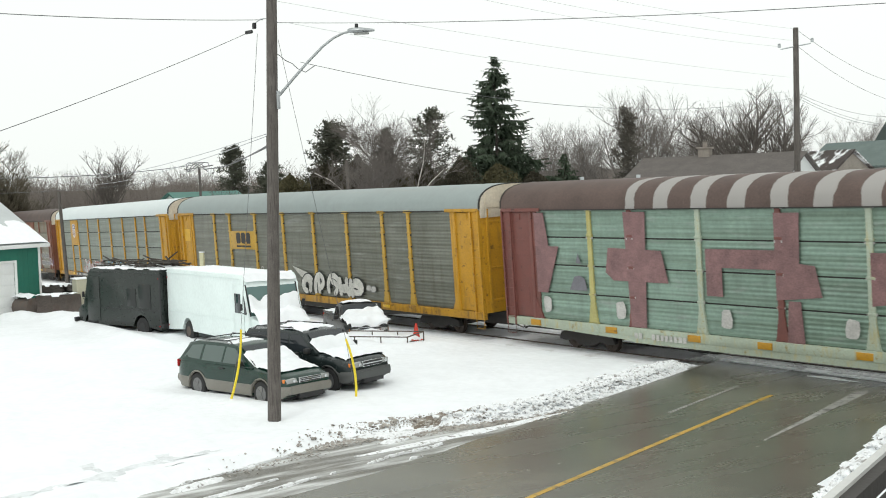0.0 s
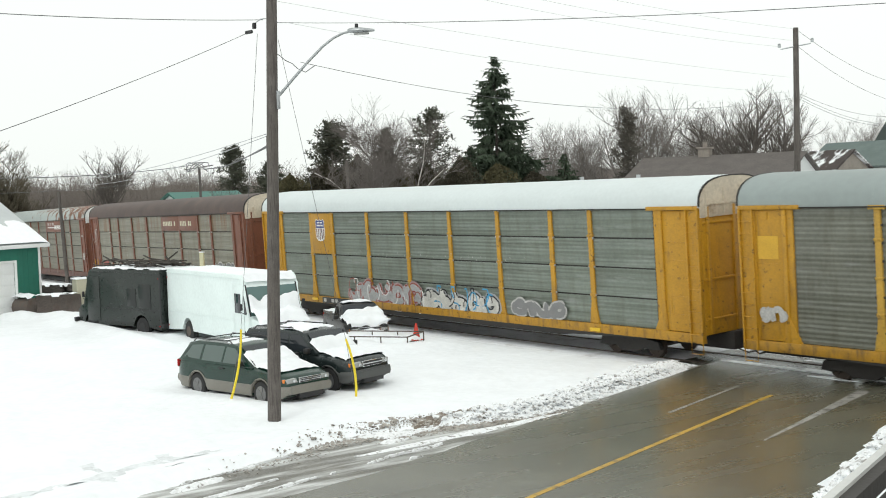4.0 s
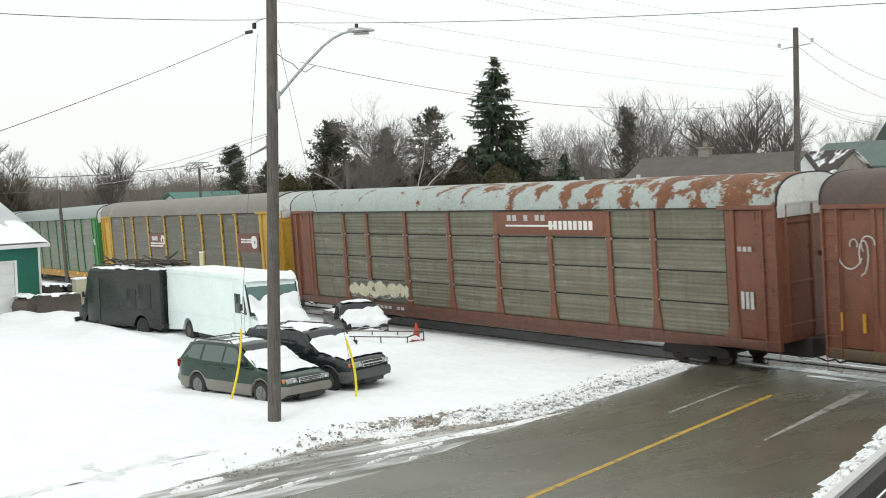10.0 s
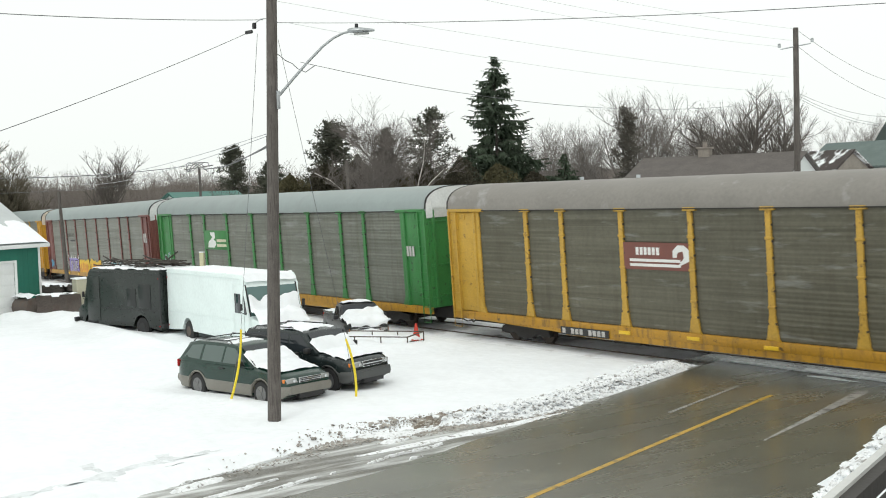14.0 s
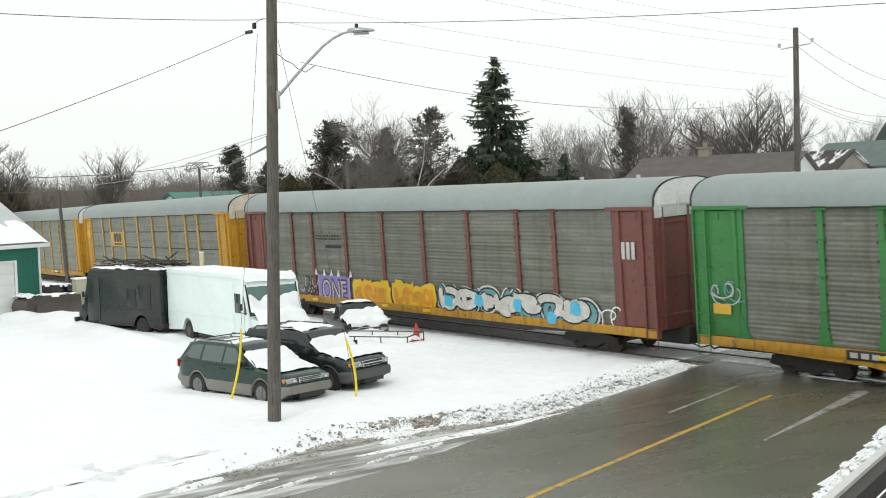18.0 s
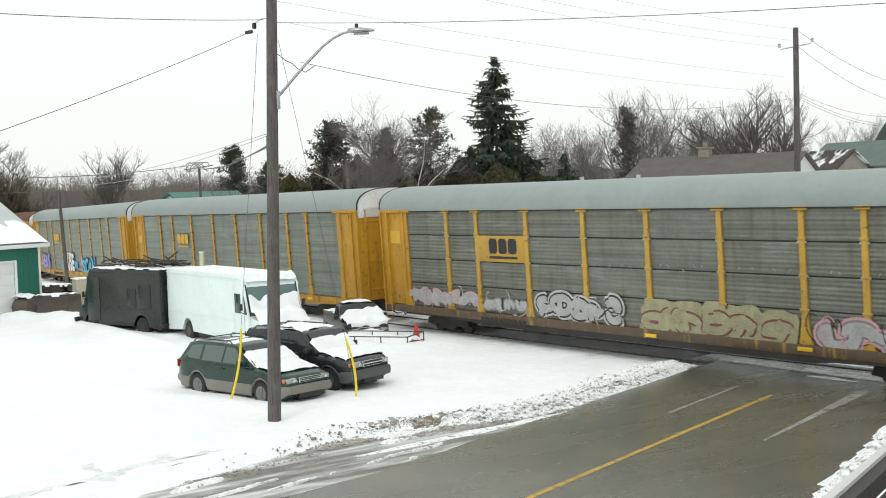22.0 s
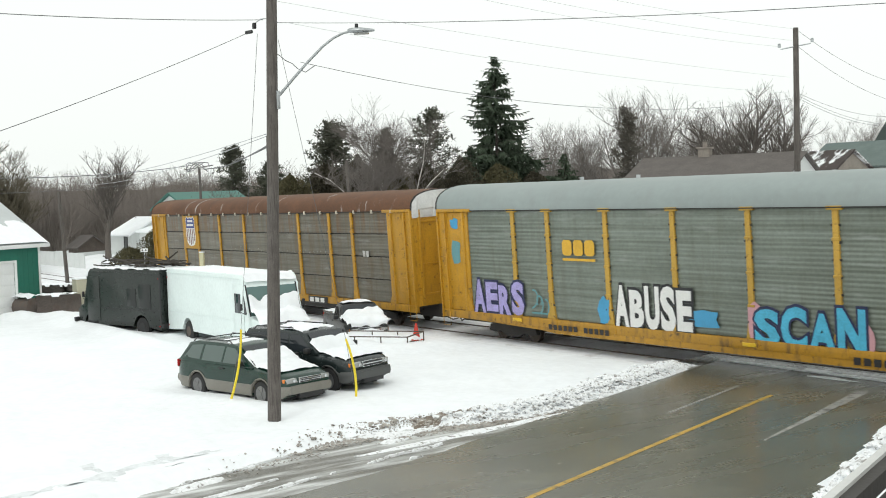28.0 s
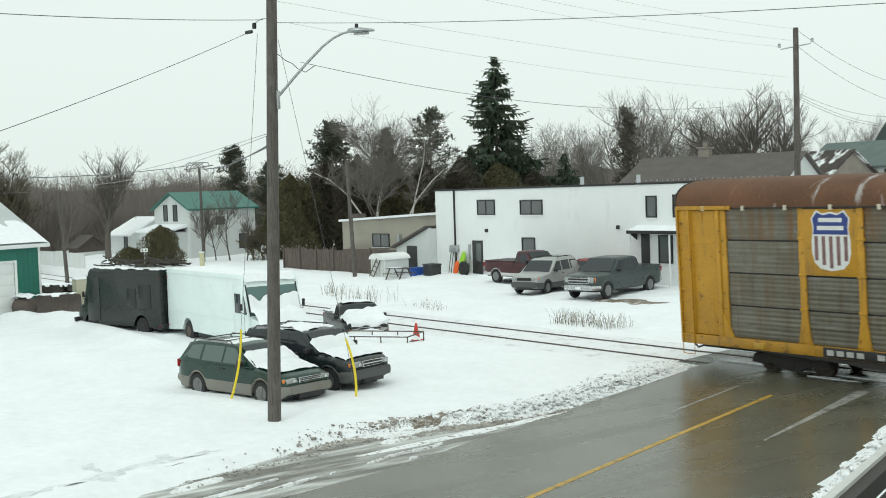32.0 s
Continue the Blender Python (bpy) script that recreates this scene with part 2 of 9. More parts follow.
def ground_z(x, y):
    dx = x - road_mid(y)
    base = 0.05 + min(0.4, max(0.0, (y - 3) * 0.022)) * smooth01(2, 6, y)
    n = 0.05 * noise.noise((x * 0.25, y * 0.25, 0)) + 0.03 * noise.noise((x * 0.9, y * 0.9, 5)) * smooth01(0, 6, abs(y))
    away = max(abs(x + 30), abs(y))
    z = base + n * (1 - smooth01(150, 260, away))
    # snow shoved up beside the parked vehicles, and trodden snow
    z += 0.26 * math.exp(-((y + 10.6 + 0.06 * (x + 48)) / 0.55) ** 2) * smooth01(-55.5, -54, x) * (1 - smooth01(-43, -41, x))
    z += 0.10 * math.exp(-((y + 15.0 - 0.3 * (x + 29.5)) / 0.4) ** 2) * smooth01(-33.5, -32, x) * (1 - smooth01(-27.5, -26.3, x))
    # drifts round the trailer, the pickup and the machines by the garage
    for cx, cy, r, h in ((-35.2, -6.6, 1.1, 0.30), (-33.6, -5.6, 0.9, 0.22), (-36.9, -5.0, 1.3, 0.40), (-33.4, -4.2, 0.9, 0.2), (-57.6, -11.0, 0.6, 0.38), (-56.6, -10.0, 0.7, 0.28), (-58.3, -11.6, 0.6, 0.3), (-56.2, -9.0, 0.6, 0.2)):
        d2 = ((x - cx) ** 2 + (y - cy) ** 2) / (r * r)
        if d2 < 6:
            z += h * math.exp(-d2) * (1 + 0.3 * noise.noise((x * 1.7, y * 1.7, 3)))
    if -48 < x < -20 and -24 < y < -2:
        z += 0.05 * noise.noise((x * 2.1, y * 2.1, 2)) * max(0.0, noise.noise((x * 0.22, y * 0.22, 12)) + 0.15) * 2
        # trodden ruts between the parked cars and the road, and broken snow beside the shoulder
        worn = smooth01(-29.5, -27.0, x + 0.3 * (y + 12)) * smooth01(0.3, 1.2, -dx - verge_left(y))
        z += worn * (0.055 * noise.noise((x * 1.5 + y * 0.5, y * 0.45, 21)) + 0.035 * noise.noise((x * 3.3, y * 2.4, 8)))
    if -64 < x < -30 and 3.5 < y < 15:
        z += 0.10 * noise.noise((x * 0.5, y * 0.8, 31)) + 0.06 * noise.noise((x * 1.4, y * 1.7, 14))
    # the bed of the track
    z -= track_drop(x) * (1 - smooth01(2.5, 7.0, abs(y - track_y(x))))
    near = 1 - smooth01(1.75, 2.7, abs(y - track_y(x)))
    z = z * (1 - near) + (-0.13 - track_drop(x)) * near
    # snow banks and the cutting of the road
    if dx < 0:
        bank = 0.20 * math.exp(-((-dx - verge_left(y) - 0.55) / 0.5) ** 2) * (1 - smooth01(-2.4, -0.9, y) * (1 - smooth01(1.5, 3, y)))
        inside = 1 - smooth01(verge_left(y) - 0.15, verge_left(y) + 0.25, -dx)
    else:
        bank = 0.38 * math.exp(-((dx - road_right(y) - 0.65) / 0.55) ** 2) * (1 - smooth01(-2.6, -1.2, y) * (1 - smooth01(1.2, 3, y)))
        inside = 1 - smooth01(road_right(y) - 0.1, road_right(y) + 0.2, dx)
    bank *= 0.7 + 0.6 * abs(noise.noise((x * 1.3, y * 1.3, 9)))
    z = (z + bank) * (1 - inside) + (-0.10) * inside
    return z


def spaced(lo, hi, fine_lo, fine_hi, step):
    out = [fine_lo + i * step for i in range(int((fine_hi - fine_lo) / step) + 1)]
    s, v = step, out[-1]
    while v < hi:
        s *= 1.25
        v += s
        out.append(min(v, hi))
    s, v = step, out[0]
    while v > lo:
        s *= 1.25
        v -= s
        out.insert(0, max(v, lo))
    return out


def build_ground():
    xs = spaced(-2500, 2500, -72, -8, 0.32)
    ys = spaced(-2500, 2500, -24, 16, 0.32)
    verts = [(x, y, ground_z(x, y)) for x in xs for y in ys]
    k = len(ys)
    faces = [(i * k + j, (i + 1) * k + j, (i + 1) * k + j + 1, i * k + j + 1) for i in range(len(xs) - 1) for j in range(k - 1)]
    g = pydata("ground", verts, faces, SNOW, smooth=60)
    tagged(g, "snow-covered ground with ploughed banks along the road", "ground", kind="structure")


def strip(name, y0, y1, step, left, right, z, material, label, category):
    """A sheet along the road between two distances from its middle line."""
    n = max(1, int((y1 - y0) / step))
    verts, faces = [], []
    cols = 7
    for i in range(n + 1):
        y = y0 + (y1 - y0) * i / n
        a, b = left(y), right(y)
        for c in range(cols):
            verts.append((road_mid(y) + a + (b - a) * c / (cols - 1), y, z))
    for i in range(n):
        for c in range(cols - 1):
            p = i * cols + c
            faces.append((p, p + 1, p + cols + 1, p + cols))
    ob = pydata(name, verts, faces, material)
    return tagged(ob, label, category, kind="structure")


TYRE_TRACKS = (((-22.57, -22.36), (-22.74, -21.46), (-22.88, -20.06), (-23.3, -18.67), (-23.38, -17.47)), ((-24.1, -20.2), (-22.63, -20.27), (-22.2, -20.3)), ((-23.8, -18.65), (-22.57, -18.87), (-22.2, -18.95)))


def build_road():
    strip("road", -90, 260, 0.5, lambda y: -road_left(y), lambda y: road_right(y) + 0.15, 0.0, ASPHALT, "wet dark asphalt road with tyre tracks", "road")
    strip("road_shoulder", -60, -1.6, 0.25, lambda y: -verge_left(y) - 0.3, lambda y: -road_left(y) + 0.12, -0.012, SLUSH,
          "wet gravel shoulder with brown slush and snow", "road shoulder")
    strip("center_line", -60, -4.1, 0.5, lambda y: -0.07, lambda y: 0.07, 0.004, YELLOW_LINE, "worn yellow painted center line", "road marking")
    strip("lane_line", -8.5, -2.1, 0.5, lambda y: 1.88 - 0.02 * (y + 8), lambda y: 1.94 + 0.03 * (y + 8.5), 0.004, WHITE_LINE,
          "worn white painted lane line", "road marking")
    strip("lane_line", -7.6, -3.4, 0.5, lambda y: -1.38, lambda y: -1.28, 0.004, WHITE_LINE, "worn white painted lane line", "road marking")
    # broken ridges of slush between the road and the lot
    rnd = random.Random(5)
    verts, faces = [], []
    for f0, wide, keep in ((0.05, 0.16, 0.15), (0.24, 0.20, 0.05), (0.45, 0.16, 0.15), (0.66, 0.50, 0.08), (0.84, 0.34, 0.10), (0.96, 0.3, -0.1)):
        y = -30.0
        while y < -8.4:
            gap = verge_left(y) - road_left(y)
            w = wide * (noise.noise((f0 * 30, y * 0.55, 3)) - keep + 0.25 * noise.noise((f0 * 9, y * 2.5, 8))) * min(1.0, gap / 1.2)
            if w > 0.02:
                c = road_mid(y) - road_left(y) - gap * (f0 + 0.05 * noise.noise((2, y * 0.6, f0 * 20)))
                k = len(verts)
                h = 0.02 + 0.10 * w + 0.02 * rnd.random()
                e = 0.1
                verts.extend([(c - w * 1.2 + rnd.uniform(-.02, .02), y - 0.06, -0.012), (c + w * 1.2, y - 0.06, -0.012), (c + w * 1.2 - 0.03 * 1, y + e, -0.012), (c - w * 1.2, y + e, -0.012),
                              (c - w * 0.6, y - 0.01, h), (c + w * 0.6, y - 0.01, h * rnd.uniform(0.6, 1)), (c + w * 0.6, y + e * 0.7, h * rnd.uniform(0.6, 1)), (c - w * 0.6, y + e * 0.7, h)])
                faces.extend([(k, k + 1, k + 5, k + 4), (k + 1, k + 2, k + 6, k + 5), (k + 2, k + 3, k + 7, k + 6), (k + 3, k, k + 4, k + 7), (k + 4, k + 5, k + 6, k + 7)])
            y += 0.11
    ob = pydata("slush_ridges", verts, faces, SNOW_LUMP, smooth=60)
    tagged(ob, "broken ridges of dirty slush on the road shoulder", "slush", kind="stuff")
    # one long smear of slush, and a ridge of brown mud at the edge of the snow
    v2, f2 = [], []
    for i in range(61):
        u = i / 60
        y = -15.6 + 6.4 * u
        c = road_mid(y) - 3.72 - 0.235 * (-9.5 - y) - 0.03 * noise.noise((1, y * 1.5, 0))
        w = 0.19 * math.sin(math.pi * min(1.0, u * 1.02)) ** 0.6 * (1 + 0.5 * noise.noise((2, y * 1.1, 0)))
        for s, z in ((-1, -0.008), (-0.6, 0.012), (0.1, 0.022), (0.7, 0.010), (1, -0.008)):
            v2.append((c + s * w + 0.02 * noise.noise((s * 3, y * 5, 1)), y, z))
    for i in range(60):
        for s in range(4):
            f2.append((5 * i + s, 5 * i + s + 1, 5 * i + s + 6, 5 * i + s + 5))
    tagged(pydata("slush_streak", v2, f2, SNOW_LUMP, smooth=60), "long smear of pale slush along the road", "slush", kind="stuff")
    v2, f2 = [], []
    for i in range(61):
        u = i / 60
        y = -14.5 + 3.9 * u
        c = road_mid(y) - 5.9 + 0.35 * u - 0.06 * noise.noise((5, y * 1.2, 0))
        w = 0.20 * math.sin(math.pi * u) ** 0.7 * (0.7 + 0.9 * noise.noise((7, y * 2.6, 0)))
        for j in range(9):
            s = -1 + j / 4
            z = 0.07 * (1 - s * s) * (0.8 + 0.6 * noise.noise((s * 2, y * 2.2, 3)))
            x = c + s * w
            v2.append((x, y, ground_z(x, y) - 0.03 + max(0.0, z)))
    for i in range(60):
        for s in range(8):
            f2.append((9 * i + s, 9 * i + s + 1, 9 * i + s + 10, 9 * i + s + 9))
    tagged(pydata("mud_ridge", v2, f2, MUD, smooth=60), "ridge of brown frozen mud at the edge of the lot", "mud", kind="stuff")
    # clods thrown up by the plough
    verts, faces = [], []

    def clod(cx, cy, cz, r):
        k = len(verts)
        for a, b, c in ((1, 0, 0), (-1, 0, 0), (0, 1, 0), (0, -1, 0), (0, 0, 1), (0, 0, -1), (.7, .7, .5), (-.7, .7, .5), (.7, -.7, .5), (-.7, -.7, .5)):
            q = r * rnd.uniform(0.7, 1.2)
            verts.append((cx + a * q, cy + b * q, cz + c * q * 0.8))
        for f in ((4, 6, 0), (4, 0, 8), (4, 8, 3), (4, 3, 9), (4, 9, 1), (4, 1, 7), (4, 7, 2), (4, 2, 6), (0, 6, 2, 5), (2, 7, 1, 5), (1, 9, 3, 5), (3, 8, 0, 5)):
            faces.append(tuple(k + i for i in f))
    for i in range(1900):
        y = -12.5 + 11.2 * rnd.random() ** 0.6
        d = verge_left(y) + abs(rnd.gauss(0.15, 0.40)) - 0.15
        x = road_mid(y) - d
        clod(x, y, ground_z(x, y) + 0.02, rnd.uniform(0.03, 0.10))
    for i in range(900):
        y = -16 + 14 * rnd.random()
        x = road_mid(y) + road_right(y) + 0.30 + abs(rnd.gauss(0.05, 0.4))
        clod(x, y, ground_z(x, y) + 0.02, rnd.uniform(0.025, 0.09))
    ob = pydata("snow_clods", verts, faces, SNOW_LUMP)
    tagged(ob, "clods of ploughed dirty snow along the road edge", "snow", kind="stuff")
    verts.clear(), faces.clear()
    for i in range(1500):
        y = -19 + 10 * rnd.random() ** 0.6
        d = verge_left(y) + rnd.gauss(-0.25, 0.2) - 0.25 * noise.noise((3, y * 0.8, 1))
        x = road_mid(y) - d
        clod(x, y, max(-0.01, ground_z(x, y)) + 0.002, rnd.uniform(0.010, 0.032))
    for i in range(1500):
        y = rnd.gauss(-13.2, 1.1)
        d = verge_left(y) + rnd.gauss(0.05, 0.28) + 0.35 * noise.noise((1, y * 0.9, 4))
        x = road_mid(y) - d
        clod(x, y, max(-0.01, ground_z(x, y)) + 0.004, rnd.uniform(0.010, 0.038) * (1.3 if noise.noise((x * 1.5, y * 1.5, 9)) > 0 else 0.6))
    ob = pydata("dirt_clods", verts, faces, DIRT)
    tagged(ob, "brown frozen clods on the road shoulder", "dirt", kind="stuff")
    # tyre tracks that turn into the lot
    for pts in TYRE_TRACKS:
        v2, f2 = [], []
        n = len(pts) * 10 - 9
        for i in range(n):
            k, f = divmod(i, 10)
            a, b = Vector(pts[k]), Vector(pts[min(k + 1, len(pts) - 1)])
            c = a.lerp(b, f / 10)
            dd = (b - a).normalized() if (b - a).length > 0 else dd
            side = Vector((-dd.y, dd.x))
            for w in (-0.15, -0.05, 0.05, 0.15):
                q = c + side * w * (1 + 0.5 * noise.noise((i * 0.4, w * 9, 2)))
                v2.append((q.x, q.y, ground_z(q.x, q.y) + 0.004))
        for i in range(n - 1):
            for s in range(3):
                f2.append((4 * i + s, 4 * i + s + 1, 4 * i + s + 5, 4 * i + s + 4))
        tagged(pydata("tyre_track", v2, f2, TRACKED, smooth=60), "grey tyre track pressed into the snow", "tyre track", kind="structure")


def build_track():
    bed = along_track([(-2.3, -0.32), (2.3, -0.32), (1.75, -0.040), (-1.75, -0.040)], -420, 420, 4)
    t = thing("railway_track", "single railway track with rusty rails in snow", "track", TRACK, kind="structure")
    part("ballast", bed, BALLAST, t, "snow-filled ballast", smooth=0)
    prof = [(-0.075, -0.16), (0.075, -0.16), (0.07, -0.145), (0.012, -0.12), (0.012, -0.045), (0.037, -0.03), (0.035, -0.002), (-0.035, -0.002), (-0.037, -0.03), (-0.012, -0.045), (-0.012, -0.12), (-0.07, -0.145)]
    for y in (-0.755, 0.755):
        part("rail", along_track([(a + y, b) for a, b in prof], -420, 420, 4), RAIL, t)
    tie = box(B(), -0.115, 0.115, -1.3, 1.3, -0.28, -0.032, 0.012)
    first = part("tie", tie, TIE, t, m=pose(-14, 0, 0))
    x = -13.47
    while x < 8:
        twin("tie", first, pose(x, 0, 0))
        x += 0.53
    # boards of the level crossing, between and beside the rails
    for y0, y1 in ((-1.5, -0.86), (-0.64, 0.64), (0.86, 1.5)):
        part("crossing_board", box(B(), -25.2, -15.0, y0, y1, -0.14, -0.015, 0.01), ASPHALT, t)
    # packed snow and ice beside the rails
    rnd = random.Random(11)
    bm = B()
    for x0, x1, yc, y2, wd in ((-24.0, -18.0, -0.3, -0.46, 0.13), (-17.5, -8.0, -0.5, -0.5, 0.15), (-16.6, -6.0, -1.15, -1.15, 0.11), (-22.0, -9.0, 1.2, 1.2, 0.2)):
        n = int((x1 - x0) / 0.25)
        lo = [(x0 + (x1 - x0) * i / n, yc + (y2 - yc) * i / n - wd * (0.75 + 0.5 * noise.noise((i * 0.5, yc, 1)))) for i in range(n + 1)]
        hi = [(x0 + (x1 - x0) * i / n, yc + (y2 - yc) * i / n + wd * (0.75 + 0.5 * noise.noise((i * 0.5, yc, 7)))) for i in range(n, -1, -1)]
        prism(bm, lo + hi, -0.03, 0.015, "z")
    for i in range(6):
        x, y = rnd.uniform(-24, -10), rnd.choice((-1.2, -0.2, 0.1, 1.2)) + rnd.uniform(-0.2, 0.2)
        prism(bm, [(x + rnd.uniform(0.3, 0.9) * math.cos(a) * 1.3, y + rnd.uniform(0.08, 0.2) * math.sin(a)) for a in (j * math.pi / 4 for j in range(8))], -0.02, rnd.uniform(-0.01, 0.01), "z")
    ob = part("packed_snow", bm, PACKED, None, m=Matrix.Translation((0, 0, 0.022)))
    tagged(ob, "patches of packed dirty snow on the level crossing", "snow", kind="stuff")


build_ground()
build_road()
build_track()


# ---- the train: twelve enclosed auto carriers ----
POSTS = (1.62, 4.31, 6.14, 8.94, 11.83, 14.68, 17.57, 20.42, 22.35, 25.20)
CAR_L = 26.9
PITCH = 28.6
SIDE = -1.50


def train_x(t):
    """How far the train has come; it runs a little ahead in the first two seconds."""
    u = (t - 16) / 16
    return 127.43 + 162.16 * u + 1.05 * u ** 2 - 0.589 * u ** 3 + 0.30 * u ** 4 + 0.56 * (1 - smooth01(1.3, 3.2, t))


def metal_panel(name, col, grime, amt, rust=False, streaks=0.0):
    col, grime = [tuple(0.64 * v for v in c) for c in (col, grime)]
    m = surf(name, col, 0.42, 0.3, vary=0.20, scale=0.8, fine=9, col2=grime, amt=amt, stretch=(2.6, 1, 0.35), scale2=1.0, bump=0.04, soft2=0.35)
    layer(m, (0.10, 1, 7.0), 1.0, 0.38, 0.66, (0.66, 0.66, 0.62), "MULTIPLY", 5)
    layer(m, (0.5, 1, 3.0), 1.3, 0.58, 0.74, (0.36, 0.37, 0.36), "MIX", 3, 0.35)
    if rust:
        layer(m, (3.2, 1, 0.28), 1.0, 0.46, 0.64, (0.17, 0.080, 0.024), "MIX", 6, 0.75)
    if streaks:
        layer(m, (1.6, 1, 0.22), 1.0, 0.50, 0.70, (0.13, 0.085, 0.040), "MIX", 6, streaks)
    return m


def layer(m, stretch, scale, lo, hi, col, blend, detail=4, most=1.0):
    """One more layer of stretched stains over a material's colour."""
    n, l = m.node_tree.nodes, m.node_tree.links
    b = n["Principled BSDF"]
    under = b.inputs["Base Color"].links[0].from_socket
    tc, oi = n.new("ShaderNodeTexCoord"), n.new("ShaderNodeObjectInfo")
    off = n.new("ShaderNodeVectorMath")
    off.operation = "MULTIPLY_ADD"
    off.inputs[1].default_value = (17.0, 31.0, 13.0)
    l.new(oi.outputs["Random"], off.inputs[0])
    l.new(tc.outputs["Object"], off.inputs[2])
    mp = n.new("ShaderNodeMapping")
    mp.inputs["Scale"].default_value = stretch
    l.new(off.outputs[0], mp.inputs["Vector"])
    ns = n.new("ShaderNodeTexNoise")
    ns.inputs["Scale"].default_value, ns.inputs["Detail"].default_value, ns.inputs["Roughness"].default_value = scale, detail, 0.62
    l.new(mp.outputs[0], ns.inputs["Vector"])
    mr = n.new("ShaderNodeMapRange")
    mr.inputs["From Min"].default_value, mr.inputs["From Max"].default_value, mr.inputs["To Max"].default_value = lo, hi, most
    l.new(ns.outputs["Fac"], mr.inputs["Value"])
    mx = n.new("ShaderNodeMix")
    mx.data_type, mx.blend_type = "RGBA", blend
    l.new(mr.outputs[0], mx.inputs["Factor"])
    l.new(under, mx.inputs["A"])
    mx.inputs["B"].default_value = (*col, 1)
    l.new(mx.outputs["Result"], b.inputs["Base Color"])
    return m


def car_paint(name, col, grime=(0.10, 0.06, 0.035), amt=0.2):
    col = tuple(0.85 * v for v in col)
    m = surf(name, col, 0.5, 0.0, vary=0.20, scale=1.2, fine=16, col2=grime, amt=amt, stretch=(3, 3, 0.6), scale2=1.4, bump=0.05, soft2=0.25)
    layer(m, (1, 1, 1), 5.0, 0.60, 0.68, tuple(0.55 * v for v in grime), "MIX", 6, 0.8)
    return m


def banded_roof(name, dark, light, start, stop, share=0.42, period=1.45, ragged=0.25):
    """Roof sheets of which a run shows pale bands, with ragged edges, between two places along the car."""
    m = surf(name, dark, 0.7, 0.1, vary=0.3, scale=1.2, fine=14, bump=0.08)
    n, l = m.node_tree.nodes, m.node_tree.links
    b = n["Principled BSDF"]
    under = b.inputs["Base Color"].links[0].from_socket
    tc = n.new("ShaderNodeTexCoord")
    sp = n.new("ShaderNodeSeparateXYZ")
    l.new(tc.outputs["Object"], sp.inputs[0])
    ns = n.new("ShaderNodeTexNoise")
    ns.inputs["Scale"].default_value, ns.inputs["Detail"].default_value = 1.1, 6
    l.new(tc.outputs["Object"], ns.inputs["Vector"])

    def mth(op, a, c):
        k = n.new("ShaderNodeMath")
        k.operation = op
        for i, v in enumerate((a, c)):
            if isinstance(v, (int, float)):
                k.inputs[i].default_value = v
            else:
                l.new(v, k.inputs[i])
        return k.outputs[0]
    wob = mth("MULTIPLY", mth("SUBTRACT", ns.outputs["Fac"], 0.5), ragged * 6)
    x = mth("ADD", sp.outputs["X"], wob)
    band = mth("LESS_THAN", mth("FRACT", mth("DIVIDE", x, period), 0.0), share)
    run = mth("MULTIPLY", mth("GREATER_THAN", x, start), mth("LESS_THAN", x, stop))
    mx = n.new("ShaderNodeMix")
    mx.data_type = "RGBA"
    l.new(mth("MULTIPLY", band, run), mx.inputs["Factor"])
    l.new(under, mx.inputs["A"])
    mx.inputs["B"].default_value = (*light, 1)
    l.new(mx.outputs["Result"], b.inputs["Base Color"])
    return m


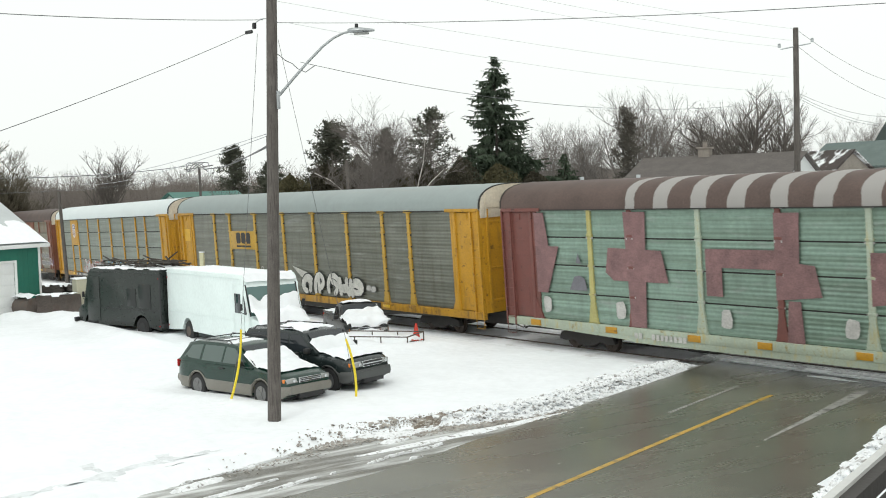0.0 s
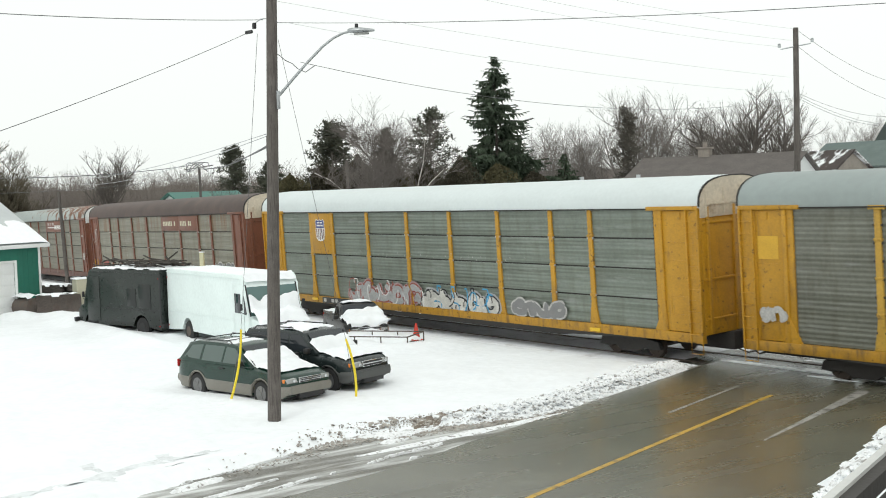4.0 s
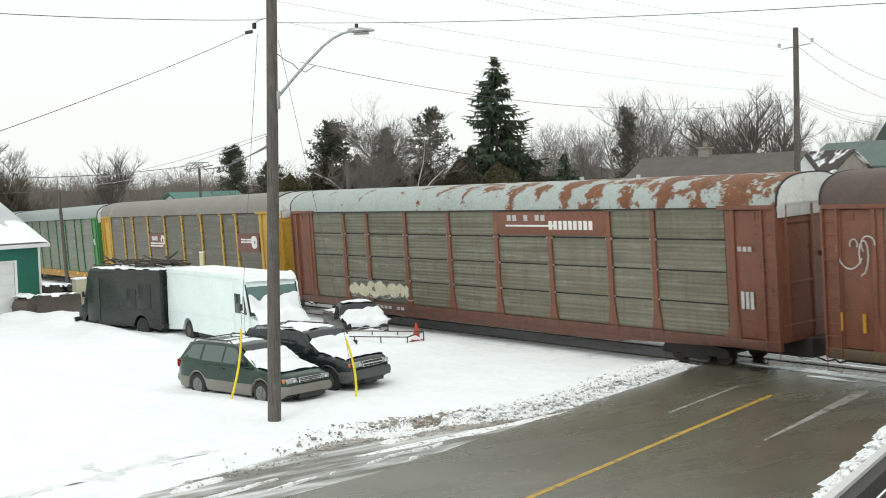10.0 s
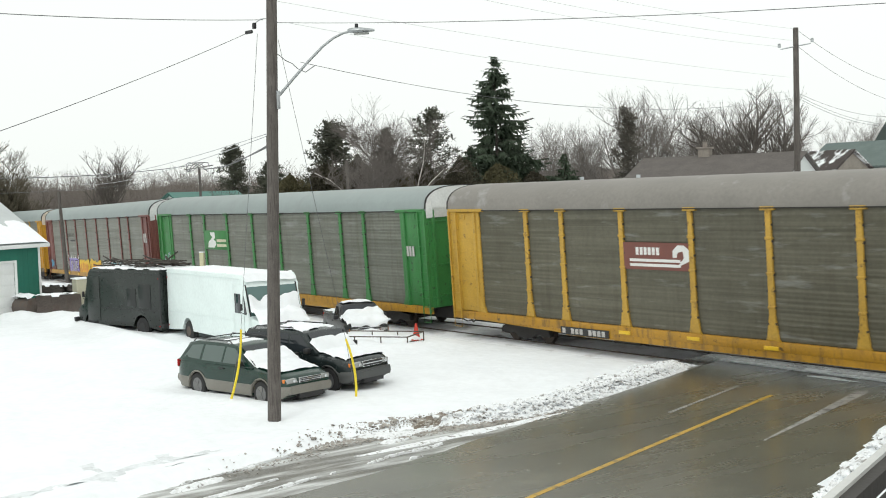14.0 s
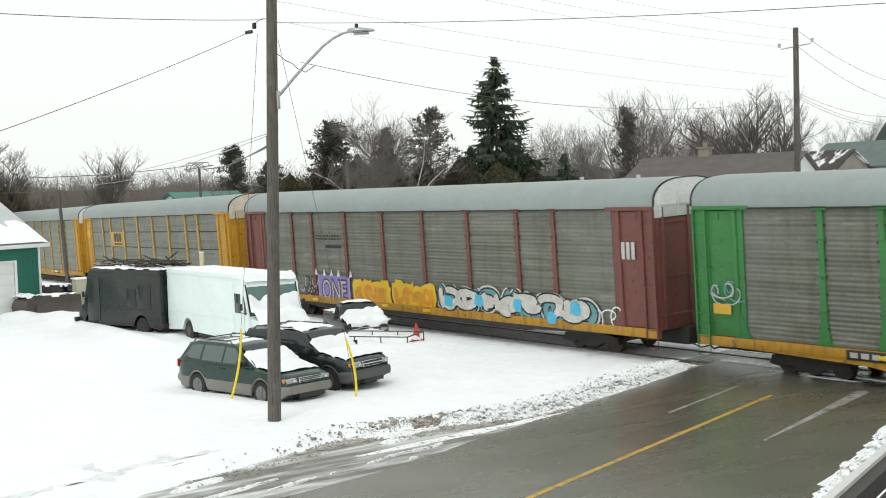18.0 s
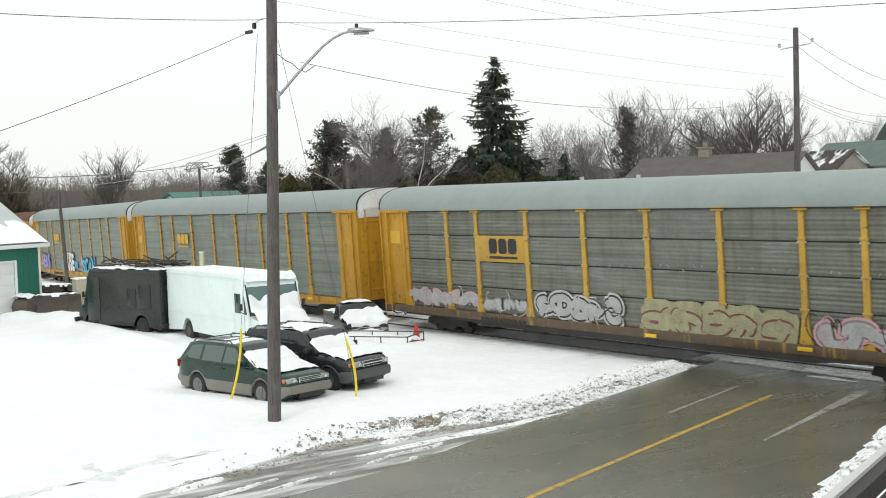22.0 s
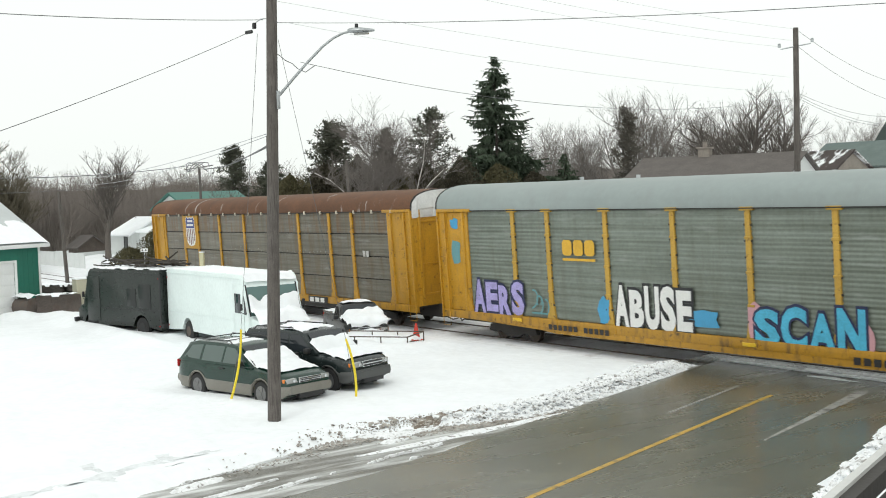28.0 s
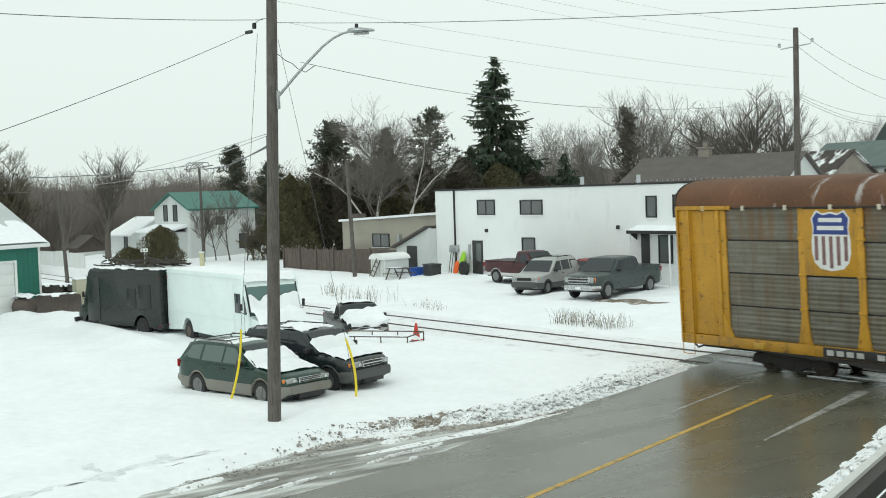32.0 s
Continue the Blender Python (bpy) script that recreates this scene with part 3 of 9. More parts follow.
def patched_roof(name, pale):
    """Old pale roof paint, flaked off to rust beside the ribs and towards the crown."""
    m = surf(name, pale, 0.65, 0.1, vary=0.2, scale=1.0, fine=9, col2=(0.27, 0.30, 0.27), amt=0.45, soft2=0.3, bump=0.06)
    n, l = m.node_tree.nodes, m.node_tree.links
    b = n["Principled BSDF"]
    under = b.inputs["Base Color"].links[0].from_socket
    tc = n.new("ShaderNodeTexCoord")
    sp = n.new("ShaderNodeSeparateXYZ")
    l.new(tc.outputs["Object"], sp.inputs[0])
    ns, tone = n.new("ShaderNodeTexNoise"), n.new("ShaderNodeTexNoise")
    ns.inputs["Scale"].default_value, ns.inputs["Detail"].default_value, ns.inputs["Roughness"].default_value = 1.5, 8, 0.68
    tone.inputs["Scale"].default_value, tone.inputs["Detail"].default_value = 3.5, 5
    l.new(tc.outputs["Object"], ns.inputs["Vector"])
    l.new(tc.outputs["Object"], tone.inputs["Vector"])

    def mth(op, a, c):
        k = n.new("ShaderNodeMath")
        k.operation = op
        for i, v in enumerate((a, c)):
            if isinstance(v, (int, float)):
                k.inputs[i].default_value = v
            else:
                l.new(v, k.inputs[i])
        return k.outputs[0]
    rib = mth("ABSOLUTE", mth("SUBTRACT", mth("FRACT", mth("DIVIDE", sp.outputs["X"], 1.422), 0.0), 0.5), 0.0)
    far = mth("MULTIPLY", mth("SUBTRACT", sp.outputs["X"], 13.0), 0.009)
    value = mth("ADD", mth("ADD", ns.outputs["Fac"], mth("MULTIPLY", rib, 0.30)), mth("ADD", far, mth("MULTIPLY", mth("SUBTRACT", sp.outputs["Z"], 5.25), 0.10)))
    mr = n.new("ShaderNodeMapRange")
    mr.inputs["From Min"].default_value, mr.inputs["From Max"].default_value = 0.635, 0.68
    l.new(value, mr.inputs["Value"])
    ru = n.new("ShaderNodeMix")
    ru.data_type = "RGBA"
    ru.inputs["A"].default_value, ru.inputs["B"].default_value = (0.07, 0.030, 0.022, 1), (0.26, 0.10, 0.035, 1)
    l.new(tone.outputs["Fac"], ru.inputs["Factor"])
    mx = n.new("ShaderNodeMix")
    mx.data_type = "RGBA"
    l.new(mr.outputs[0], mx.inputs["Factor"])
    l.new(under, mx.inputs["A"])
    l.new(ru.outputs["Result"], mx.inputs["B"])
    l.new(mx.outputs["Result"], b.inputs["Base Color"])
    return m


YEL = car_paint("carrier_yellow", (0.54, 0.280, 0.016), (0.20, 0.105, 0.025), 0.36)
YEL2 = car_paint("carrier_yellow_faded", (0.54, 0.325, 0.042), (0.22, 0.12, 0.04), 0.28)
SILL = car_paint("carrier_sill_grimy", (0.48, 0.25, 0.017), (0.09, 0.055, 0.025), 0.50)
SILL_BROWN = car_paint("carrier_sill_brown", (0.13, 0.050, 0.032), (0.05, 0.035, 0.025), 0.5)
SILL_OLD = car_paint("carrier_sill_patchy", (0.11, 0.075, 0.045), (0.50, 0.30, 0.03), 0.36)
MAROON = car_paint("carrier_maroon", (0.185, 0.062, 0.050), (0.08, 0.045, 0.036), 0.35)
REDBROWN = car_paint("carrier_red_brown", (0.20, 0.074, 0.042), (0.10, 0.055, 0.035), 0.38)
GREEN = car_paint("carrier_green", (0.045, 0.22, 0.055), (0.05, 0.08, 0.04), 0.3)
PALEGREEN = metal_panel("carrier_pale_green", (0.36, 0.51, 0.42), (0.27, 0.36, 0.30), 0.45)
PALEYEL = car_paint("carrier_yellow_green", (0.46, 0.42, 0.16), (0.40, 0.27, 0.05), 0.4)
PALEPOST = car_paint("carrier_pale_post", (0.42, 0.48, 0.38), (0.45, 0.32, 0.07), 0.42)
SILVER = metal_panel("panel_silver", (0.290, 0.298, 0.250), (0.180, 0.166, 0.118), 0.5)
SILVER2 = metal_panel("panel_bluish", (0.320, 0.366, 0.315), (0.238, 0.254, 0.202), 0.5)
TAN = metal_panel("panel_tan", (0.36, 0.345, 0.265), (0.25, 0.175, 0.09), 0.42, False, 0.6)
DARKGREY = metal_panel("panel_dark", (0.20, 0.187, 0.135), (0.14, 0.126, 0.088), 0.5)
RUSTGREY = metal_panel("panel_rusty_grey", (0.275, 0.255, 0.205), (0.19, 0.14, 0.085), 0.48, False, 0.75)
ROOF_GREY = surf("roof_grey", (0.275, 0.315, 0.308), 0.55, 0.1, vary=0.08, scale=0.5, fine=5, col2=(0.25, 0.275, 0.268), amt=0.5, stretch=(1.5, 1, 1), soft2=0.4, bump=0.015)
ROOF_WHITE = surf("roof_white", (0.60, 0.65, 0.65), 0.55, vary=0.06, scale=0.7, fine=8, bump=0.05)
ROOF_TAUPE = surf("roof_taupe", (0.22, 0.205, 0.185), 0.6, vary=0.15, scale=0.7, fine=9, col2=(0.44, 0.43, 0.42), amt=0.25, soft2=0.3, bump=0.05)
ROOF_BROWN = surf("roof_brown", (0.085, 0.060, 0.052), 0.65, vary=0.3, scale=0.9, fine=10, col2=(0.15, 0.085, 0.055), amt=0.35, soft2=0.25, bump=0.06)
TAN_DULL = metal_panel("panel_tan_dull", (0.30, 0.290, 0.222), (0.21, 0.155, 0.09), 0.45, False, 0.4)
TAN_TOP = metal_panel("panel_tan_rusted", (0.36, 0.345, 0.265), (0.25, 0.175, 0.09), 0.5, True)
RUST_TOP = metal_panel("panel_rusted_grey", (0.275, 0.255, 0.205), (0.18, 0.135, 0.085), 0.5, True, 0.7)
CLIP_PALE = surf("clip_pale", (0.45, 0.44, 0.42), 0.5, 0.3, bump=0)
CLIP_DARK = surf("clip_dark", (0.05, 0.045, 0.04), 0.6, 0.2, bump=0)
REFLECT = surf("reflector_yellow", (0.72, 0.46, 0.02), 0.35, vary=0.2, fine=20, col2=(0.25, 0.15, 0.03), amt=0.25, scale2=4, bump=0)
ROOF_RUST = surf("roof_rust", (0.118, 0.054, 0.026), 0.8, vary=0.35, scale=1.0, fine=14, col2=(0.36, 0.33, 0.31), amt=0.26, scale2=0.9, stretch=(2.4, 0.6, 0.6), soft2=0.08, bump=0.06)
ROOF_STRIPED = banded_roof("roof_brown_banded", (0.10, 0.068, 0.058), (0.33, 0.315, 0.30), 6.0, 30, 0.42, 1.45, 0.05)
ROOF_PATCHED = patched_roof("roof_patched", (0.36, 0.40, 0.385))
CAP_WHITE = surf("end_cap_white", (0.66, 0.67, 0.66), 0.6, vary=0.15, scale=2, fine=12, col2=(0.35, 0.32, 0.28), amt=0.2, bump=0.05)
CAP_CREAM = surf("end_cap_cream", (0.58, 0.52, 0.42), 0.6, vary=0.2, scale=2, fine=12, col2=(0.30, 0.22, 0.14), amt=0.3, bump=0.05)
UNDER = surf("underframe_black", (0.028, 0.025, 0.023), 0.75, vary=0.4, fine=14, bump=0.1)
# near-black colour that stands for the shade in seams, slots and gaps
GAP_SHADE = surf("seam_shadow_steel", (0.03, 0.028, 0.026), 0.8, bump=0)
WHEEL = surf("wheel_steel", (0.06, 0.045, 0.035), 0.6, 0.3, bump=0.05)


def flat(name, col, vary=0.12):
    return surf(name, col, 0.55, vary=vary, scale=2.5, fine=20, bump=0.03)


PAINT = {"oldgold": flat("mark_old_gold", (0.42, 0.25, 0.05), 0.3), "pinkgrey": flat("mark_pink_grey", (0.34, 0.24, 0.24), 0.3), "white": flat("mark_white", (0.70, 0.70, 0.68)), "dim": flat("mark_dim_white", (0.45, 0.44, 0.42), 0.3), "black": flat("mark_black", (0.02, 0.02, 0.022)),
         "gold": flat("mark_gold", (0.62, 0.36, 0.03)), "red": flat("mark_red", (0.30, 0.075, 0.055)), "blue": flat("mark_blue", (0.03, 0.05, 0.22)),
         "sky": flat("mark_sky_blue", (0.06, 0.30, 0.52)), "violet": flat("mark_violet", (0.24, 0.20, 0.48)), "pink": flat("mark_pink", (0.55, 0.30, 0.33)),
         "orange": flat("mark_orange", (0.62, 0.27, 0.02), 0.3), "brown": flat("mark_brown", (0.17, 0.06, 0.045)), "cream": flat("mark_cream", (0.55, 0.52, 0.38), 0.25),
         "teal": flat("mark_teal", (0.12, 0.28, 0.30)), "green": flat("mark_green", (0.02, 0.26, 0.06)), "violetgrey": flat("mark_violet_grey", (0.15, 0.145, 0.165), 0.2), "lilac": flat("mark_lilac", (0.35, 0.31, 0.58), 0.3), "oldwhite": flat("mark_old_white", (0.52, 0.51, 0.47), 0.35), "navy": flat("mark_navy", (0.02, 0.025, 0.075), 0.15), "darkviolet": flat("mark_dark_violet", (0.075, 0.03, 0.10)), "olivecream": flat("mark_olive_cream", (0.30, 0.285, 0.17), 0.3), "oldcream": flat("mark_old_cream", (0.19, 0.17, 0.085), 0.3), "cyan": flat("mark_cyan", (0.08, 0.42, 0.62), 0.25), "silver": flat("mark_silver", (0.36, 0.36, 0.36), 0.3),
         "grey": flat("mark_grey", (0.20, 0.20, 0.20)),
         "oldred": flat("mark_old_red", (0.20, 0.108, 0.108), 0.4), "yellow": flat("mark_yellow", (0.70, 0.45, 0.02))}
PANELS = {}


def corrugated(w, h, material, deep=1.0):
    """A pressed panel of width w and height h, with flat rims and horizontal ribs about a tenth of a metre apart."""
    deep = 0.2 if material.name.startswith("panel_dark") else 0.4 * deep
    key = (round(w, 3), round(h, 3), material.name)
    if key in PANELS:
        return PANELS[key]
    n = max(4, round(h / 0.135))
    p = h / n
    prof = [(0.0, 0.0)]
    for i in range(n):
        z = i * p
        prof += [(z + 0.12 * p, 0.0), (z + 0.38 * p, -0.022), (z + 0.55 * p, -0.030), (z + 0.72 * p, -0.026), (z + 0.94 * p, -0.003)]
    prof.append((h, 0.0))
    verts, faces = [], []
    for x in (0.0, w):
        verts += [(x, y * deep, z) for z, y in prof]
    k = len(prof)
    faces = [(i, i + k, i + k + 1, i + 1) for i in range(k - 1)]
    # turned-back rims
    b = len(verts)
    verts += [(0, 0.03, 0), (w, 0.03, 0), (0, 0.03, h), (w, 0.03, h)]
    faces += [(0, b, b + 1, k), (k - 1, 2 * k - 1, b + 3, b + 2)]
    me = bpy.data.meshes.new("panel")
    me.from_pydata(verts, [], faces)
    me.materials.append(material)
    me.shade_smooth()
    me.set_sharp_from_angle(angle=radians(60))
    PANELS[key] = me
    return me


def rounded(rnd, cx, cz, w, h, n=12, rough=0.12, turn=0.0):
    out = []
    for i in range(n):
        a = 2 * math.pi * i / n
        c, s = math.cos(a), math.sin(a)
        q = 1 + rnd.uniform(-rough, rough)
        u, v = w / 2 * q * math.copysign(abs(c) ** 0.6, c), h / 2 * q * math.copysign(abs(s) ** 0.6, s)
        out.append((cx + u * math.cos(turn) - v * math.sin(turn), cz + u * math.sin(turn) + v * math.cos(turn)))
    return out


def plate(name, parent, prof, y, material, label=""):
    return part(name, prism(B(), prof, y, y + 0.003), material, parent, label, smooth=0)


def rect(x0, x1, z0, z1):
    return [(x0, z0), (x1, z0), (x1, z1), (x0, z1)]


def ribbon(bm, pts, r, y):
    """A flat sprayed stroke of half-width r along points in (x, z), with blunt rounded ends."""
    lo, hi = [], []
    k = len(pts) - 1
    for j, (a, b) in enumerate(pts):
        p, q = pts[max(0, j - 1)], pts[min(k, j + 1)]
        dx, dz = q[0] - p[0], q[1] - p[1]
        ln = math.hypot(dx, dz) or 1.0
        w = r * (0.75 if j in (0, k) else 1.0)
        lo.append((a - dz / ln * w, b + dx / ln * w)), hi.append((a + dz / ln * w, b - dx / ln * w))
    vs = [[bm.verts.new((a, y, b)) for a, b in row] for row in (lo, hi)]
    for j in range(k):
        bm.faces.new((vs[0][j], vs[0][j + 1], vs[1][j + 1], vs[1][j]))


def swirl(rnd, cx, cz, w, h):
    """Three or four bent strokes that cross one another inside a box of w by h."""
    out = []
    for i in range(rnd.choice((3, 3, 4))):
        kind = rnd.random()
        if kind < 0.6:
            a0, turn = rnd.uniform(0, 6.283), rnd.choice((-1, 1)) * rnd.uniform(2.4, 4.6)
            rx, rz = w * rnd.uniform(0.22, 0.42), h * rnd.uniform(0.18, 0.40)
            ox, oz = cx + rnd.uniform(-0.14, 0.14) * w, cz + rnd.uniform(-0.5, 0.5) * (h - 2 * rz) * 0.9
            out.append([(ox + rx * math.cos(a0 + turn * j / 11), oz + rz * math.sin(a0 + turn * j / 11)) for j in range(12)])
        else:
            x, lean, bow = cx + rnd.uniform(-0.36, 0.36) * w, rnd.uniform(-0.2, 0.2) * w, rnd.uniform(-0.16, 0.16) * w
            out.append([(x + lean * (j / 7 - 0.5) + bow * math.sin(math.pi * j / 7), cz + h * 0.46 * (2 * j / 7 - 1)) for j in range(8)])
    return out


def throwup(parent, x0, x1, z0, z1, letters, fill, line, seed, halo=None, y=-1.552, edge=None):
    """A sprayed piece that spells nothing: clusters of bent strokes, each outlined, with a fill on the outline."""
    rnd = random.Random(seed)
    w, h = (x1 - x0) / letters, z1 - z0
    t = min(0.062, 0.10 * w)
    fat = min(0.13, 0.13 * min(w * 1.2, h))
    for i in range(letters):
        hh = h * rnd.uniform(0.82, 1.0)
        cx, cz = x0 + (i + 0.5) * w, (z0 + z1) / 2 + rnd.uniform(-0.5, 0.5) * (h - hh)
        lines = swirl(rnd, cx, cz, w * 1.25, hh - 2 * (fat + t))
        if halo:
            hb = B()
            prism(hb, rounded(rnd, cx, cz, w * 1.45, h * 1.08, 18, 0.16), y + 0.004 + 0.0005 * (i % 2), y + 0.006)
            part("tag_halo", hb, PAINT[halo], parent, smooth=0)
        o = None
        for name, r, ink, lift in (("tag_edge", fat + 2.2 * t, edge, 0.0), ("tag_outline", fat + t, line, 0.006), ("tag_fill", fat, fill, 0.013)):
            if ink is None:
                continue
            bm = B()
            for j, pts in enumerate(lines):
                ribbon(bm, pts, r, y - lift - 0.0006 * (j + 5 * (i % 2)))
            p = part(name, bm, PAINT[ink], o or parent, smooth=0)
            o = o or p


def strokes(parent, x0, x1, z0, z1, n, cols, seed, y=-1.556, r=0.035):
    """Looping sprayed lines."""
    rnd = random.Random(seed)
    for ci, c in enumerate(cols):
        for i in range(n):
            bm = B()
            cx = x0 + (i + rnd.random()) * (x1 - x0) / n
            cz = rnd.uniform(z0 + 0.15, z1 - 0.15)
            a0, sp, rx, rz = rnd.uniform(0, 6.3), rnd.uniform(2.2, 4.8), rnd.uniform(0.15, 0.42), rnd.uniform(0.18, (z1 - z0) * 0.45)
            ps = []
            for j in range(10):
                a = a0 + sp * j / 9
                ps.append((cx + rx * math.cos(a) + 0.03 * j, min(z1, max(z0, cz + rz * math.sin(a)))))
            lo, hi = [], []
            for j, (a, b) in enumerate(ps):
                p, q = ps[max(0, j - 1)], ps[min(9, j + 1)]
                dx, dz = q[0] - p[0], q[1] - p[1]
                ln = math.hypot(dx, dz) or 1
                lo.append((a - dz / ln * r, b + dx / ln * r)), hi.append((a + dz / ln * r, b - dx / ln * r))
            yy = y - 0.0012 * ci - 0.0004 * (i % 3)
            vs = [[bm.verts.new((a, yy, b)) for a, b in row] for row in (lo, hi)]
            for j in range(9):
                bm.faces.new((vs[0][j], vs[0][j + 1], vs[1][j + 1], vs[1][j]))
            part("tag_stroke", bm, PAINT[c], parent, smooth=0)


def small_bars(parent, x0, x1, z, h, count, material, y=-1.605, seed=1):
    """Stencilled writing too small to read, as bars."""
    rnd = random.Random(seed)
    bm = B()
    w = (x1 - x0) / count
    for i in range(count):
        if rnd.random() > 0.15:
            box(bm, x0 + i * w, x0 + (i + 0.7) * w, y, y + 0.003, z, z + h)
    tagged(part("stencil_mark", bm, material, parent, smooth=0), kind="stuff")


MESH = {}


def shared(key, make, material):
    k = (key, material.name)
    if k not in MESH:
        MESH[k] = mesh_from(key, make(), material)
    return MESH[k]


def hang(name, me, parent, m=None, label=""):
    ob = new(name, me)
    ob.parent = parent
    if m is not None:
        ob.matrix_basis = m
    return tagged(ob, label)


def post_mesh(capital=True):
    bm = B()
    top = 4.72 if capital else 4.82
    prism(bm, [(-0.25, 1.0), (0.25, 1.0), (0.19, 1.12), (0.10, 1.75), (0.09, top), (-0.09, top), (-0.10, 1.75), (-0.19, 1.12)], -1.545, -1.47, "y", 0.008)
    if capital:
        box(bm, -0.24, 0.24, -1.585, -1.47, 4.72, 4.83, 0.01)
    for z in (1.95, 2.9, 3.9):
        box(bm, -0.125, 0.125, -1.555, -1.48, z, z + 0.08, 0.008)
    return bm


def end_panel_mesh():
    return box(B(), 0.44, 1.36, -1.52, -1.44, 1.05, 4.72, 0.012)


def corner_post_mesh():
    return box(B(), -0.10, 0.44, -1.545, -1.44, 0.80, 4.74, 0.012)


def door_post_mesh():
    return box(B(), 1.36, 1.50, -1.57, -1.44, 1.02, 4.74, 0.012)


def edge_strip_mesh():
    return box(B(), 1.50, 1.71, -1.535, -1.44, 1.02, 4.80, 0.008)


def gusset_mesh():
    return prism(B(), [(1.30, 1.02), (1.85, 1.02), (1.52, 1.7), (1.36, 1.9)], -1.555, -1.46, "y", 0.006)


def panel_trim_mesh():
    bm = B()
    for z in (1.55, 2.1, 3.2, 3.75):
        box(bm, 0.45, 1.15, -1.530, -1.50, z, z + 0.03)
    box(bm, 0.45, 0.475, -1.530, -1.50, 1.55, 2.13)
    box(bm, 1.125, 1.15, -1.530, -1.50, 1.55, 2.13)
    return bm


def header_mesh():
    bm = B()
    box(bm, -0.10, 1.95, -1.60, -1.42, 4.74, 4.86, 0.012)
    box(bm, 0.62, 0.86, -1.545, -1.50, 4.46, 4.66)
    return bm


def ladder_mesh():
    bm = B()
    box(bm, -0.11, -0.05, -1.61, -1.54, 0.75, 4.78, 0.01)
    box(bm, 0.34, 0.40, -1.61, -1.54, 0.75, 4.74, 0.01)
    for i in range(11):
        box(bm, -0.06, 0.35, -1.612, -1.588, 1.0 + 0.34 * i, 1.025 + 0.34 * i)
    tube(bm, [(-0.08, -1.58, 0.78), (-0.08, -1.58, 0.42), (0.37, -1.58, 0.42), (0.37, -1.58, 0.78)], 0.016, 6)
    return bm


def end_wall_mesh():
    bm = B()
    prism(bm, [(-1.44, 0.98), (1.44, 0.98), (1.44, 4.86), (-1.44, 4.86)], -0.12, -0.02, "x", 0.01)
    return bm


def arch(rise=0.84, n=14, w=1.56, z0=4.86):
    out = []
    for i in range(n + 1):
        a = math.pi * i / n
        c, s = math.cos(a), math.sin(a)
        out.append((-w * math.copysign(abs(c) ** 0.75, c), z0 + rise * abs(s) ** 0.80))
    return out


def roof_mesh(rise):
    bm = B()
    prof = arch(rise)
    outer = prof + [(1.56, 4.80), (-1.56, 4.80)]
    rings = []
    steps = 19
    for i in range(steps):
        for dx, q in ((0.0, 1.0), (0.06, 1.0), (0.07, 1.006), (0.13, 1.006)):
            x = -0.12 + (CAR_L + 0.12) * i / steps + dx
            rings.append([(x, y * q, z if z < 4.9 else z + (q - 1) * 1.5) for y, z in outer])
    rings.append([(CAR_L + 0.12, y, z) for y, z in outer])
    loft(bm, rings)
    return bm


def gable_mesh(rise):
    prof = [(y * 0.97, z - 0.02) for y, z in arch(rise)] + [(1.50, 4.50), (-1.50, 4.50)]
    bm = B()
    prism(bm, prof, -0.16, -0.125, "x", 0.004)
    box(bm, -0.19, -0.15, -1.3, 1.3, 4.86, 4.92)
    for y in (-1.25, -0.45, 0.45, 1.25):
        box(bm, -0.185, -0.15, y - 0.025, y + 0.025, 4.52, 5.35)
    return bm


def cap_gap_shade_mesh(rise):
    """A dark band that stands for the shaded gap between the end hood and the first roof sheet."""
    bm = B()
    a, b = [(y * 1.012, z + 0.012) for y, z in arch(rise)], [(y * 0.985, z - 0.022) for y, z in arch(rise)]
    prism(bm, a + b[::-1], -0.168, -0.118, "x")
    return bm


def sill_mesh():
    bm = B()
    box(bm, -0.1, CAR_L + 0.1, -1.575, -1.43, 0.74, 1.03, 0.012)
    for p in POSTS[1:-1]:
        prism(bm, [(p - 0.30, 0.75), (p + 0.30, 0.75), (p + 0.27, 1.04), (p - 0.27, 1.04)], -1.588, -1.56, "y", 0.006)
    return bm


def skirt_mesh():
    return prism(B(), [(1.6, 0.745), (5.6, 0.62), (6.2, 0.55), (20.7, 0.55), (21.3, 0.62), (25.3, 0.745)], -1.565, -1.45, "y", 0.01)


def frame_mesh():
    bm = B()
    box(bm, -0.3, CAR_L + 0.3, -0.42, 0.42, 0.42, 0.98, 0.02)
    box(bm, 0.0, CAR_L, -1.5, 1.5, 0.92, 0.99)
    for i in range(12):
        x = 1.2 + i * 2.23
        box(bm, x - 0.06, x + 0.06, -1.45, 1.45, 0.66, 0.93)
    box(bm, 8.0, 9.2, -1.2, -0.6, 0.38, 0.8, 0.03)
    tube(bm, [(12, -0.9, 0.62), (14.2, -0.9, 0.62)], 0.2, 12)
    return bm


